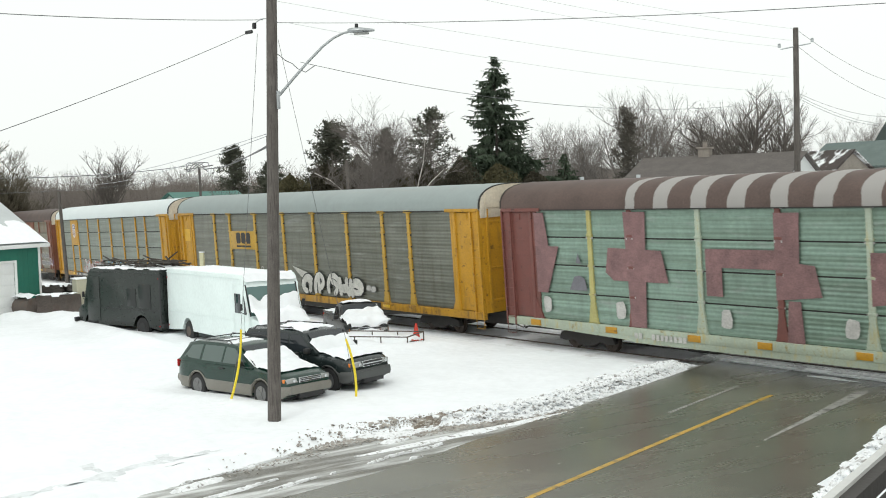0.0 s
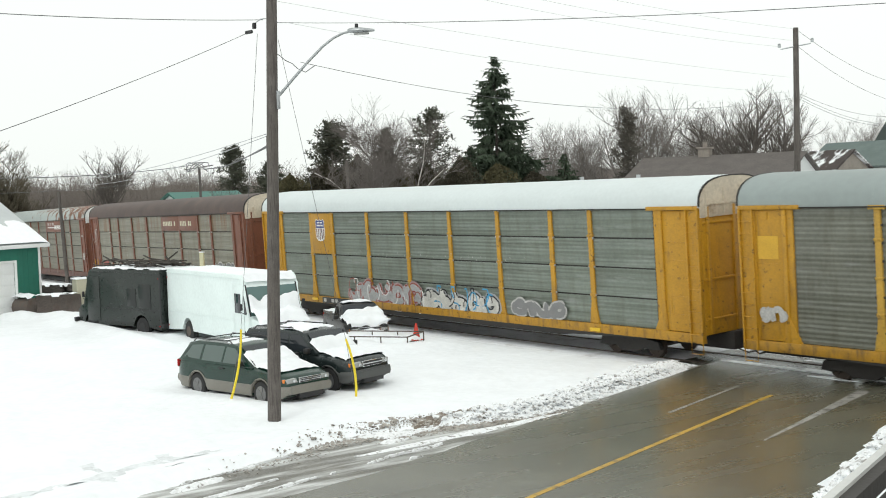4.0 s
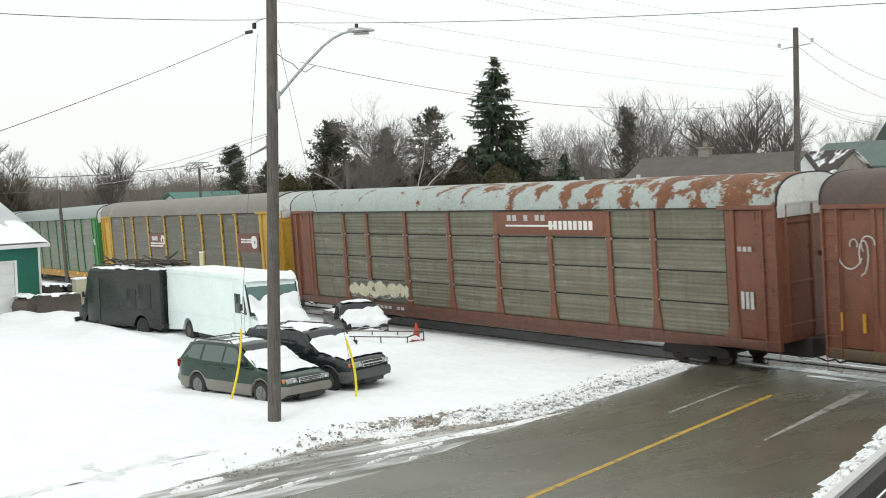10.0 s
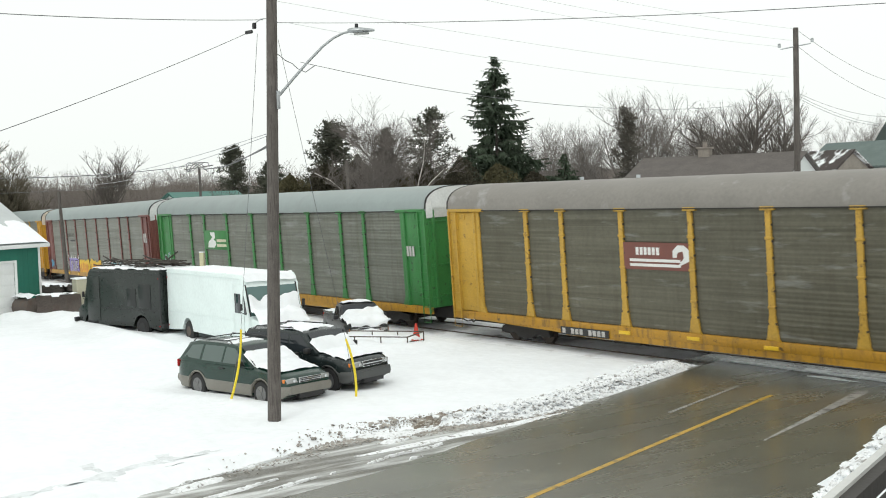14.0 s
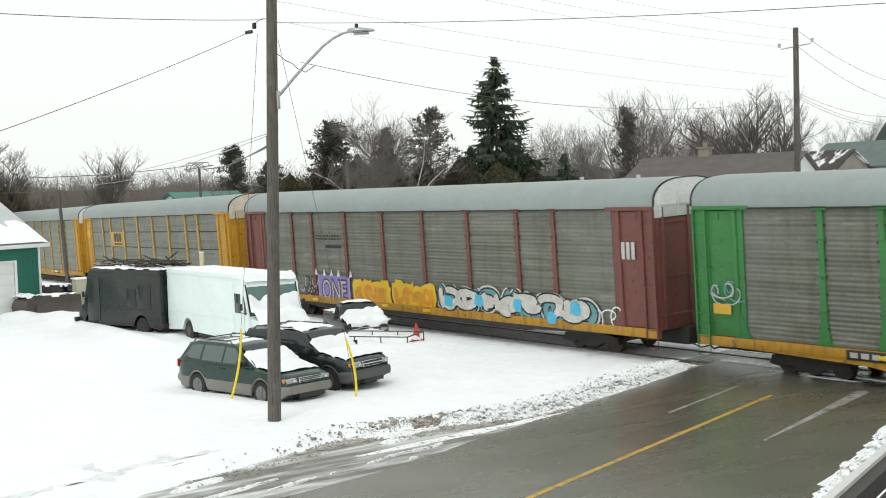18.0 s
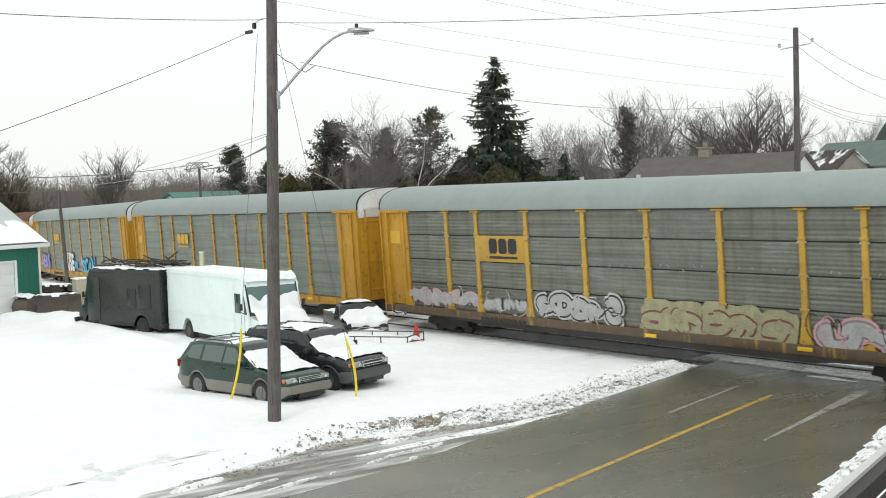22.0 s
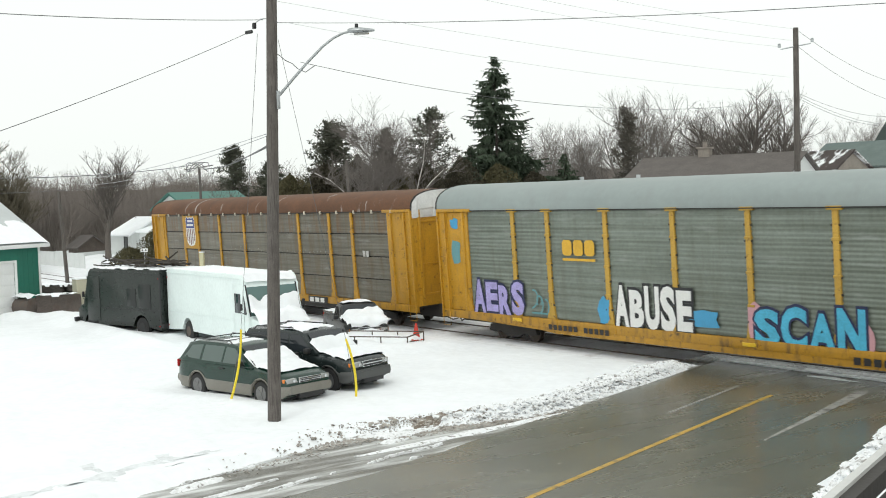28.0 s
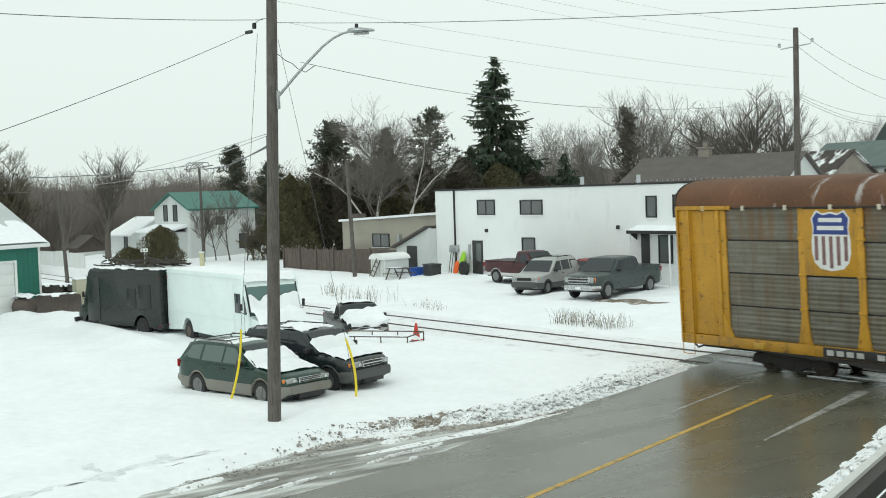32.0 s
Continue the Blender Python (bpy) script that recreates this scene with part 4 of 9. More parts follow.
def truck_mesh():
    bm = B()
    for y in (-1.03, 1.03):
        prism(bm, [(-1.35, 0.30), (-1.25, 0.55), (-0.7, 0.62), (-0.35, 0.72), (0.35, 0.72), (0.7, 0.62), (1.25, 0.55), (1.35, 0.30), (1.0, 0.26), (0.6, 0.34), (0.35, 0.16), (-0.35, 0.16), (-0.6, 0.34), (-1.0, 0.26)],
              y - 0.09, y + 0.09, "y", 0.02)
        for sx in (-0.18, 0, 0.18):
            tube(bm, [(sx, y - 0.02, 0.2), (sx, y - 0.02, 0.6)], 0.075, 8)
    box(bm, -0.22, 0.22, -1.1, 1.1, 0.36, 0.66, 0.03)
    return bm


def wheelset_mesh():
    bm = B()
    tube(bm, [(0, -1.0, 0), (0, 1.0, 0)], 0.08, 10)
    for s in (-1, 1):
        tube(bm, [(0, s * 0.69, 0), (0, s * 0.72, 0)], 0.39, 24)
        tube(bm, [(0, s * 0.72, 0), (0, s * 0.83, 0)], 0.36, 24)
        for a in range(4):
            c, q = math.cos(a * math.pi / 2), math.sin(a * math.pi / 2)
            disc(bm, 0.2 * c, s * 0.835, 0.2 * q, 0.05, 0.02, "y", 8)
        disc(bm, 0, s * 1.0, 0, 0.13, 0.12, "y", 10)
    return bm


def coupler_mesh():
    bm = B()
    box(bm, -0.55, 0.0, -0.10, 0.10, 0.72, 0.96, 0.02)
    box(bm, -0.87, -0.50, -0.17, 0.17, 0.68, 1.0, 0.04)
    tube(bm, [(-0.05, -0.4, 0.7), (-0.3, -0.42, 0.46), (-0.6, -0.32, 0.36), (-0.86, -0.2, 0.44)], 0.03, 6)
    tube(bm, [(-0.1, 0.2, 0.6), (-0.35, 0.25, 0.42), (-0.6, 0.2, 0.34), (-0.86, 0.12, 0.4)], 0.025, 6)
    box(bm, -0.3, -0.24, -1.4, -0.1, 0.78, 0.84)
    return bm


FLIP = Matrix.Translation((CAR_L, 0, 0)) @ Matrix.Diagonal((-1, 1, 1, 1))
TURN = Matrix.Translation((CAR_L, 0, 0)) @ Matrix.Rotation(math.pi, 4, "Z")
WHEELSETS = []


def clips_mesh(rows):
    """Bolted clips down both edges of a post."""
    bm = B()
    for i in range(1, 9 if rows == 1 else 5):
        z = 1.06 + (3.72 / (8 if rows == 1 else 4)) * i
        for x in (-0.135, 0.105):
            box(bm, x, x + 0.035, -1.552, -1.50, z - 0.03, z + 0.03)
    return bm


def stencil(car, x0, x1, count, ink, seed, z0=0.755, z1=1.02):
    """A black board on the side sill with stencilled marks, as bars."""
    board = part("stencil_plate", box(B(), x0, x1, -1.602, -1.57, z0, z1, 0.004), BLACK, car, "black stencil board")
    small_bars(board, x0 + 0.12, x1 - 0.12, z0 + 0.06, z1 - z0 - 0.12, count, PAINT[ink], -1.607, seed)


def chalk(car, x0, x1, z, n, seed, material="dim"):
    """Chalk marks in a broken row, as small slanted bars."""
    rnd = random.Random(seed)
    bm = B()
    x = x0
    for i in range(n):
        x += (x1 - x0) / n * rnd.uniform(0.4, 1.6)
        zz = z + rnd.uniform(-0.08, 0.08)
        if x > x1:
            break
        s, w = rnd.uniform(0.05, 0.11), 0.014
        d = rnd.choice((-1, 1)) * s * 0.7
        prism(bm, [(x, zz), (x + w, zz), (x + d + w, zz + s), (x + d, zz + s)], -1.549, -1.546)
    tagged(part("chalk_mark", bm, PAINT[material], car, "white chalk marks", smooth=0), kind="stuff")


def carrier(label, panel, post, end, sill, roof, cap, rows=4, posts_from=None, top=None, clip=None, skirt=None, capital=True, rise=0.84):
    """One auto carrier with its rear end at x = 0; the camera's side is -y."""
    car = thing("autorack_car", label, "railway car", group="cars of the train")
    hang("roof", shared("roof%d" % (100 * rise), lambda: roof_mesh(rise), roof), car)
    for m in (Matrix.Identity(4), TURN):
        hang("side_sill", shared("side_sill", sill_mesh, sill), car, m)
    for m in (Matrix.Identity(4), TURN):
        hang("side_skirt", shared("side_skirt", skirt_mesh, skirt or sill), car, m)
    hang("underframe", shared("underframe", frame_mesh, UNDER), car)
    # dark core added behind the panels, so that their gaps look shaded
    hang("inner_liner", shared("inner_liner", lambda: box(B(), 1.3, CAR_L - 1.3, -1.455, 1.455, 1.0, 4.84), GAP_SHADE), car)
    z0, z1 = 1.045, 4.83
    h = (z1 - z0) / rows
    for a, b in zip(POSTS, POSTS[1:]):
        w = b - a - 0.14
        me = corrugated(w, h - 0.048, panel)
        for r in range(rows):
            hang("panel", corrugated(w, h - 0.048, top) if top and r == rows - 1 else me, car, pose(a + 0.07, SIDE + 0.02, z0 + r * h))
        hang("panel", corrugated(w, z1 - z0, panel), car, pose(b - 0.07, -SIDE - 0.02, z0, 0, 0, 180))
    style = "post" if capital else "plain_post"
    pm = shared(style, lambda: post_mesh(capital), post)
    # dark strip that paints the eave's shadow line below the roof edge
    hang("eave_gutter", shared("eave_gutter", lambda: box(B(), 0.0, CAR_L, -1.59, -1.46, 4.772, 4.805), GAP_SHADE), car)
    rnd = random.Random(label)
    for p in POSTS[1:-1]:
        tagged(hang("post_clip", shared("post_clips%d" % min(rows, 2), lambda: clips_mesh(rows), clip or (CLIP_PALE if rows > 1 else CLIP_DARK)), car, pose(p, 0, 0)), kind="stuff")
        if sill in (SILL, SILL_OLD) and rnd.random() < 0.4:
            hang("reflector", shared("reflector", lambda: box(B(), -0.24, 0.24, -1.612, -1.59, 0, 0.11, 0.004), REFLECT), car, pose(p + rnd.uniform(-0.1, 0.1), 0, rnd.uniform(0.78, 0.86)))
    for i, p in enumerate(POSTS[1:-1]):
        me = shared(style, lambda: post_mesh(capital), posts_from[i]) if posts_from and posts_from[i] else pm
        hang("post", me, car, pose(p, 0, 0))
        hang("post", pm, car, pose(p, 0, 0, 0, 0, 180))
    for m in (Matrix.Identity(4), FLIP, TURN, TURN @ FLIP):
        for name, make, mat in (("end_panel", end_panel_mesh, end), ("corner_post", corner_post_mesh, end), ("door_post", door_post_mesh, end), ("edge_strip", edge_strip_mesh, end), ("gusset", gusset_mesh, end), ("panel_trim", panel_trim_mesh, end), ("header_bar", header_mesh, end), ("ladder", ladder_mesh, end)):
            if m in (FLIP, TURN @ FLIP):
                me = shared(name + "_mirrored", lambda mk=make: mirrored(mk()), mat)
                ob = hang(name, me, car, m @ Matrix.Diagonal((-1, 1, 1, 1)))
            else:
                ob = hang(name, shared(name, make, mat), car, m)
            if name == "panel_trim":
                tagged(ob, kind="stuff")
    for m in (Matrix.Identity(4), TURN):
        hang("end_door", shared("end_door", end_wall_mesh, end), car, m)
        for y in (-1.2, 0.0, 1.2):
            hang("door_rib", shared("door_rib", lambda: box(B(), -0.17, -0.11, -0.06, 0.06, 1.0, 4.82, 0.01), end), car, m @ pose(0, y, 0))
        for z in (1.4, 2.6, 4.3):
            hang("door_bar", shared("door_bar", lambda: box(B(), -0.150, -0.11, -1.4, 1.4, 0, 0.08, 0.01), end), car, m @ pose(0, 0, z))
        hang("end_cap", shared("end_cap%d" % (100 * rise), lambda: gable_mesh(rise), cap), car, m)
        hang("cap_rim", shared("cap_rim%d" % (100 * rise), lambda: cap_gap_shade_mesh(rise), GAP_SHADE), car, m)
        hang("door_slot", shared("door_slot", lambda: box(B(), -0.175, -0.11, -1.05, -0.35, 3.28, 3.42), GAP_SHADE), car, m)
        hang("coupler", shared("coupler", coupler_mesh, UNDER), car, m)
    for x in (3.45, CAR_L - 3.45):
        tr = hang("truck", shared("truck", truck_mesh, UNDER), car, pose(x, 0, 0))
        for dx in (-0.89, 0.89):
            WHEELSETS.append((hang("wheelset", shared("wheelset", wheelset_mesh, WHEEL), tr, pose(dx, 0, 0.36)), dx))
    return car


def mirrored(bm):
    for v in bm.verts:
        v.co.x = -v.co.x
    bmesh.ops.reverse_faces(bm, faces=bm.faces)
    return bm


def shield(car, x0, x1, z0, z1):
    """A shield emblem in blue over red and white bars."""
    cx, w, h = (x0 + x1) / 2, x1 - x0, z1 - z0
    def outline(q, zt=1.0, zb=0.0):
        half = [(0.0, 0.0), (0.30, 0.04), (0.44, 0.14), (0.5, 0.3), (0.5, 0.5), (0.46, 0.68), (0.5, 0.86), (0.36, 1.0), (0.2, 0.94), (0.0, 0.97)]
        pts = [(cx + a * w * q, z0 + h * (0.5 + (b - 0.5) * q)) for a, b in half]
        return pts + [(2 * cx - a, b) for a, b in pts[-2:0:-1]]
    plate("emblem", car, outline(1.0), -1.556, PAINT["white"], "white-edged shield emblem")
    top = [(cx - 0.45 * w, z0 + 0.60 * h), (cx + 0.45 * w, z0 + 0.60 * h), (cx + 0.43 * w, z0 + 0.70 * h), (cx + 0.46 * w, z0 + 0.86 * h), (cx + 0.34 * w, z0 + 0.96 * h), (cx + 0.18 * w, z0 + 0.91 * h), (cx, z0 + 0.94 * h),
           (cx - 0.18 * w, z0 + 0.91 * h), (cx - 0.34 * w, z0 + 0.96 * h), (cx - 0.46 * w, z0 + 0.86 * h), (cx - 0.43 * w, z0 + 0.70 * h)]
    plate("emblem_field", car, top, -1.560, PAINT["blue"])
    plate("emblem_bar", car, rect(cx - 0.3 * w, cx + 0.3 * w, z0 + 0.80 * h, z0 + 0.87 * h), -1.564, PAINT["white"])
    plate("emblem_bar", car, rect(cx - 0.34 * w, cx + 0.34 * w, z0 + 0.67 * h, z0 + 0.74 * h), -1.564, PAINT["white"])
    for i in range(5):
        a = (i - 2) * 0.19 * w + cx
        low = z0 + h * (0.05 + 0.05 * abs(i - 2) ** 1.3)
        plate("emblem_stripe", car, rect(a - 0.045 * w, a + 0.045 * w, low, z0 + 0.57 * h), -1.560, PAINT["oldred"])


def block_logo(car, x0, x1, z0, z1, ink, under=True):
    """Three plain heavy blocks with a bar below, in one colour."""
    w, h = (x1 - x0) / 3, z1 - z0
    bm = B()
    y0, y1 = -1.560, -1.556
    zb = z0 + (0.25 * h if under else 0)
    for i in range(3):
        a = x0 + i * w
        c = 0.16 * w
        prism(bm, [(a, zb + c), (a + c, zb), (a + w * 0.86 - c, zb), (a + w * 0.86, zb + c), (a + w * 0.86, z1 - c), (a + w * 0.86 - c, z1), (a + c, z1), (a, z1 - c)], y0, y1)
    if under:
        box(bm, x0, x1 - 0.1 * w, y0, y1, z0, z0 + 0.12 * h)
    part("emblem", bm, PAINT[ink], car, smooth=0)


def build_train():
    cars = []
    o = None
    # 0: pale green, old red letter blocks
    c = carrier("pale green autorack car with faded red blocks and banded brown roof", PALEGREEN, PALEPOST, MAROON, PALEPOST, ROOF_STRIPED, CAP_CREAM, 4,
                [PALEYEL, MAROON, o, MAROON, o, PALEYEL, o, MAROON], capital=False)
    for prof in ([(1.62, 1.95), (2.15, 1.95), (2.8, 3.55), (1.62, 3.55)], [(1.62, 3.55), (2.3, 3.55), (2.1, 4.7), (1.62, 4.7)], [(5.0, 2.75), (5.35, 2.5), (7.7, 2.5), (7.45, 3.5), (5.15, 3.55)], [(6.05, 1.05), (6.7, 1.05), (6.85, 4.7), (5.9, 4.7)],
                 [(9.2, 2.2), (9.8, 2.2), (9.8, 3.05), (12.0, 3.05), (12.0, 3.6), (9.2, 3.6)], [(11.7, 2.2), (13.2, 2.35), (13.0, 3.2), (12.5, 3.25), (12.55, 4.65), (11.7, 4.65)], [(12.0, 0.95), (12.6, 0.95), (12.5, 2.2), (12.1, 2.2)],
                 [(14.7, 2.2), (15.4, 2.3), (15.3, 3.0), (17.5, 3.0), (17.6, 3.6), (14.7, 3.6)], [(17.8, 1.2), (18.6, 1.2), (18.5, 3.6), (17.9, 3.6)], [(20.0, 3.0), (20.9, 2.9), (20.9, 1.2), (21.5, 1.2), (21.5, 2.9), (22.4, 2.95), (22.3, 3.6), (20.1, 3.6)]):
        plate("faded_block", c, prof, -1.549, PAINT["oldred"], "faded red letter-sized block")
    plate("faded_block", c, [(3.25, 2.1), (4.1, 2.1), (4.0, 2.5), (3.75, 2.6), (3.5, 2.55)], -1.549, PAINT["violetgrey"])
    plate("faded_block", c, [(3.6, 3.0), (3.85, 3.0), (3.72, 3.35)], -1.549, PAINT["violetgrey"])
    rnd = random.Random(3)
    for x in (2.1, 5.6, 9.9, 14.1, 19.0, 24.0):
        plate("white_spot", c, rounded(rnd, x, 1.55, 0.42, 0.55, 10, 0.12), -1.556, PAINT["dim"])
    for x in (1.2, 4.9, 8.4, 11.0, 14.2, 18.5, 22.0):
        part("side_marker", box(B(), x, x + 0.5, -1.61, -1.57, 0.78, 0.98, 0.01), YEL, c)
    small_bars(c, 6.2, 8.4, 0.70, 0.18, 12, PAINT["dim"], seed=2)
    cars.append(c)
    # 1: grey with a yellow frame and a boxed emblem
    c = carrier("grey panelled autorack car with a yellow frame and sprayed tags", SILVER, YEL2, YEL, SILL, ROOF_GREY, CAP_CREAM, 1, skirt=UNDER)
    part("emblem_plate", box(B(), 6.23, 8.85, -1.552, -1.53, 3.02, 3.92, 0.006), YEL2, c)
    block_logo(c, 6.88, 8.5, 3.12, 3.85, "black")
    throwup(c, 9.1, 11.9, 0.95, 2.10, 4, "yellow", "darkviolet", 4, edge="violetgrey")
    strokes(c, 9.2, 12.2, 0.85, 2.2, 5, ["violetgrey", "dim"], 41, -1.545, 0.03)
    throwup(c, 13.4, 18.6, 0.85, 2.3, 5, "oldwhite", "black", 7)
    plate("tag_arrow", c, [(12.5, 2.35), (14.0, 2.05), (14.1, 1.55), (13.5, 1.75)], -1.556, PAINT["oldwhite"])
    throwup(c, 18.9, 19.6, 1.35, 1.75, 2, "dim", "grey", 8)
    stencil(c, 5.0, 8.5, 11, "dim", 3)
    stencil(c, 18.3, 20.0, 3, "white", 203)
    plate("warning_label", c, rect(0.5, 1.2, 3.35, 4.0), -1.535, PAINT["gold"])
    throwup(c, 0.55, 1.3, 1.5, 2.1, 2, "dim", "dim", 5, y=-1.575)
    cars.append(c)
    # 2: white roof, shield on a yellow plate
    c = carrier("grey panelled autorack car with a yellow frame and white roof", SILVER2, YEL, YEL, SILL, ROOF_WHITE, CAP_CREAM, 4, skirt=UNDER, capital=False)
    part("emblem_plate", box(B(), 4.40, 6.05, -1.552, -1.53, 2.95, 4.74, 0.006), YEL, c)
    shield(c, 4.78, 5.55, 3.5, 4.5)
    throwup(c, 7.4, 12.6, 0.8, 2.0, 5, "silver", "red", 9, edge="pinkgrey")
    strokes(c, 7.3, 12.6, 0.75, 1.95, 9, ["red", "white"], 71, -1.568, 0.022)
    throwup(c, 12.8, 17.4, 0.75, 2.0, 5, "oldwhite", "black", 10, edge="silver")
    strokes(c, 12.9, 17.3, 0.75, 1.9, 8, ["black", "sky"], 72, -1.568, 0.028)
    throwup(c, 18.2, 21.0, 0.9, 1.8, 4, "grey", "dim", 12)
    chalk(c, 6.5, 20, 3.02, 26, 52)
    stencil(c, 5.0, 8.5, 10, "dim", 4)
    cars.append(c)
    # 3: dark brown roof, rusty
    c = carrier("rusty brown autorack car with tan panels and dark brown roof", TAN, REDBROWN, REDBROWN, SILL_OLD, ROOF_BROWN, CAP_CREAM, 4, top=TAN_TOP, capital=False)
    for a, b in ((14.77, 17.48), (17.66, 20.33)):
        part("emblem_plate", box(B(), a, b, -1.552, -1.53, 3.93, 4.74, 0.006), REDBROWN, c)
    small_bars(c, 14.95, 17.05, 4.2, 0.26, 8, PAINT["cream"], -1.556, 5)
    small_bars(c, 17.8, 19.6, 4.2, 0.26, 7, PAINT["cream"], -1.556, 6)
    throwup(c, 22.5, 25.3, 1.75, 2.35, 5, "grey", "oldwhite", 13)
    throwup(c, 22.7, 25.4, 1.15, 1.75, 5, "grey", "oldwhite", 113)
    strokes(c, 25.4, 26.6, 1.3, 1.9, 5, ["violet", "white"], 14, -1.58, 0.02)
    strokes(c, 15.6, 17.6, 1.8, 2.3, 5, ["dim"], 15, r=0.018)
    strokes(c, 0.5, 1.2, 3.0, 4.2, 4, ["dim"], 16, -1.58, 0.02)
    plate("red_patch", c, rect(2.3, 3.5, 1.35, 1.95), -1.549, PAINT["red"])
    chalk(c, 3, 24, 3.0, 40, 53)
    chalk(c, 6, 24, 1.75, 30, 54)
    for x in (0.35, 1.05):
        part("yellow_bar", box(B(), x, x + 0.09, -1.60, -1.57, 1.5, 2.0), YEL, c)
    for x in (6.2, 18.4):
        part("yellow_bar", box(B(), x, x + 0.12, -1.60, -1.55, 1.1, 1.6), YEL, c)
    small_bars(c, 6.5, 9.2, 0.70, 0.18, 12, PAINT["dim"], seed=7)
    small_bars(c, 18.8, 20.8, 0.68, 0.22, 5, PAINT["white"], seed=8)
    cars.append(c)
    # 4: pale roof with rust showing through
    c = carrier("weathered autorack car with red-brown posts and rust-patched pale roof", TAN_DULL, REDBROWN, REDBROWN, SILL_BROWN, ROOF_PATCHED, CAP_WHITE, 4, capital=False)
    part("emblem_plate", box(B(), 14.77, 20.33, -1.552, -1.53, 3.93, 4.74, 0.006), REDBROWN, c)
    small_bars(c, 15.4, 17.8, 4.42, 0.2, 8, PAINT["dim"], -1.556, 9)
    small_bars(c, 17.6, 19.8, 4.12, 0.30, 9, PAINT["white"], -1.556, 10)
    plate("emblem_line", c, rect(15.3, 17.9, 4.22, 4.28), -1.556, PAINT["white"])
    throwup(c, 4.5, 9.0, 1.10, 2.0, 6, "cream", "grey", 17)
    chalk(c, 3, 15, 2.6, 24, 57)
    strokes(c, 4.5, 9, 1.2, 1.7, 8, ["dim"], 58, -1.549, 0.016)
    small_bars(c, 25.7, 26.2, 1.9, 0.5, 3, PAINT["dim"], -1.58, 11)
    small_bars(c, 25.65, 26.2, 3.55, 0.14, 3, PAINT["dim"], -1.58, 12)
    small_bars(c, 6.0, 9.0, 0.80, 0.12, 10, PAINT["dim"], seed=13)
    cars.append(c)
    # 5: dark panels in a yellow frame, brown logo plates
    c = carrier("dark grey panelled autorack car with a yellow frame", DARKGREY, YEL2, YEL2, SILL, ROOF_TAUPE, CAP_WHITE, 1)
    for a, b in ((9.03, 11.74), (22.44, 25.09)):
        plate("emblem_plate", c, rect(a, b, 2.9, 3.75), -1.549, PAINT["brown"])
    small_bars(c, 9.4, 10.6, 3.36, 0.24, 7, PAINT["white"], -1.553, 14)
    for z in (3.0, 3.15):
        plate("emblem_line", c, rect(9.3, 11.4, z, z + 0.09), -1.553, PAINT["white"])
    plate("emblem_arc", c, [(11.25, 3.0), (11.75, 3.2), (11.75, 3.55), (11.55, 3.68), (11.3, 3.68), (11.1, 3.5), (11.1, 3.3), (11.25, 3.3), (11.3, 3.45), (11.5, 3.5), (11.55, 3.3)], -1.553, PAINT["white"])
    for z in (3.32, 3.45):
        plate("emblem_line", c, rect(22.9, 24.2, z, z + 0.08), -1.553, PAINT["white"])
    plate("emblem_wheel", c, rounded(random.Random(2), 24.5, 3.36, 0.66, 0.62, 16, 0.0), -1.553, PAINT["white"])
    plate("emblem_hub", c, rounded(random.Random(2), 24.55, 3.36, 0.16, 0.16, 10, 0.0), -1.557, PAINT["grey"])
    part("stencil_plate", box(B(), 5.9, 8.2, -1.61, -1.57, 0.58, 0.84), BLACK, c)
    small_bars(c, 6.0, 8.1, 0.62, 0.18, 10, PAINT["dim"], -1.615, 15)
    part("stencil_plate", box(B(), 18.6, 20.2, -1.61, -1.57, 0.58, 0.88), BLACK, c)
    small_bars(c, 18.7, 20.1, 0.63, 0.2, 3, PAINT["white"], -1.615, 16)
    cars.append(c)
    # 6: green frame
    c = carrier("grey panelled autorack car with a green frame and ends", SILVER, GREEN, GREEN, SILL, ROOF_GREY, CAP_WHITE, 1)
    part("emblem_plate", box(B(), 6.23, 8.85, -1.552, -1.53, 2.95, 3.95, 0.006), GREEN, c)
    bm = B()
    prism(bm, [(6.55, 3.05), (7.35, 3.05), (7.55, 3.2), (7.5, 3.4), (7.3, 3.45), (7.5, 3.6), (7.45, 3.85), (6.9, 3.85), (6.95, 3.7), (7.15, 3.6), (6.9, 3.45), (6.65, 3.35)], -1.56, -1.556)
    part("emblem", bm, PAINT["white"], c, smooth=0)
    for z in (3.1, 3.35):
        plate("emblem_line", c, rect(7.65, 8.8, z, z + 0.14), -1.556, PAINT["cream"])
    stencil(c, 5.0, 8.2, 9, "dim", 17)
    strokes(c, 0.5, 1.3, 2.0, 2.7, 4, ["teal", "dim"], 18, -1.58, 0.02)
    plate("warning_label", c, rect(0.55, 1.2, 1.7, 2.0), -1.575, PAINT["gold"])
    small_bars(c, 25.6, 26.2, 3.0, 0.4, 3, PAINT["dim"], -1.58, 18)
    cars.append(c)
    # 7: dark red posts, large sprayed pieces
    c = carrier("grey panelled autorack car with maroon posts and colourful sprayed tags", SILVER, MAROON, MAROON, SILL, ROOF_GREY, CAP_WHITE, 1, skirt=UNDER)
    plate("stencil_block", c, rect(7.3, 8.6, 3.22, 3.34), -1.549, PAINT["black"])
    small_bars(c, 6.5, 8.5, 3.58, 0.07, 14, PAINT["black"], -1.549, 19)
    small_bars(c, 6.5, 8.5, 3.72, 0.07, 14, PAINT["black"], -1.549, 29)
    throwup(c, 0.75, 1.5, 1.15, 1.85, 2, "sky", "teal", 20, y=-1.58)
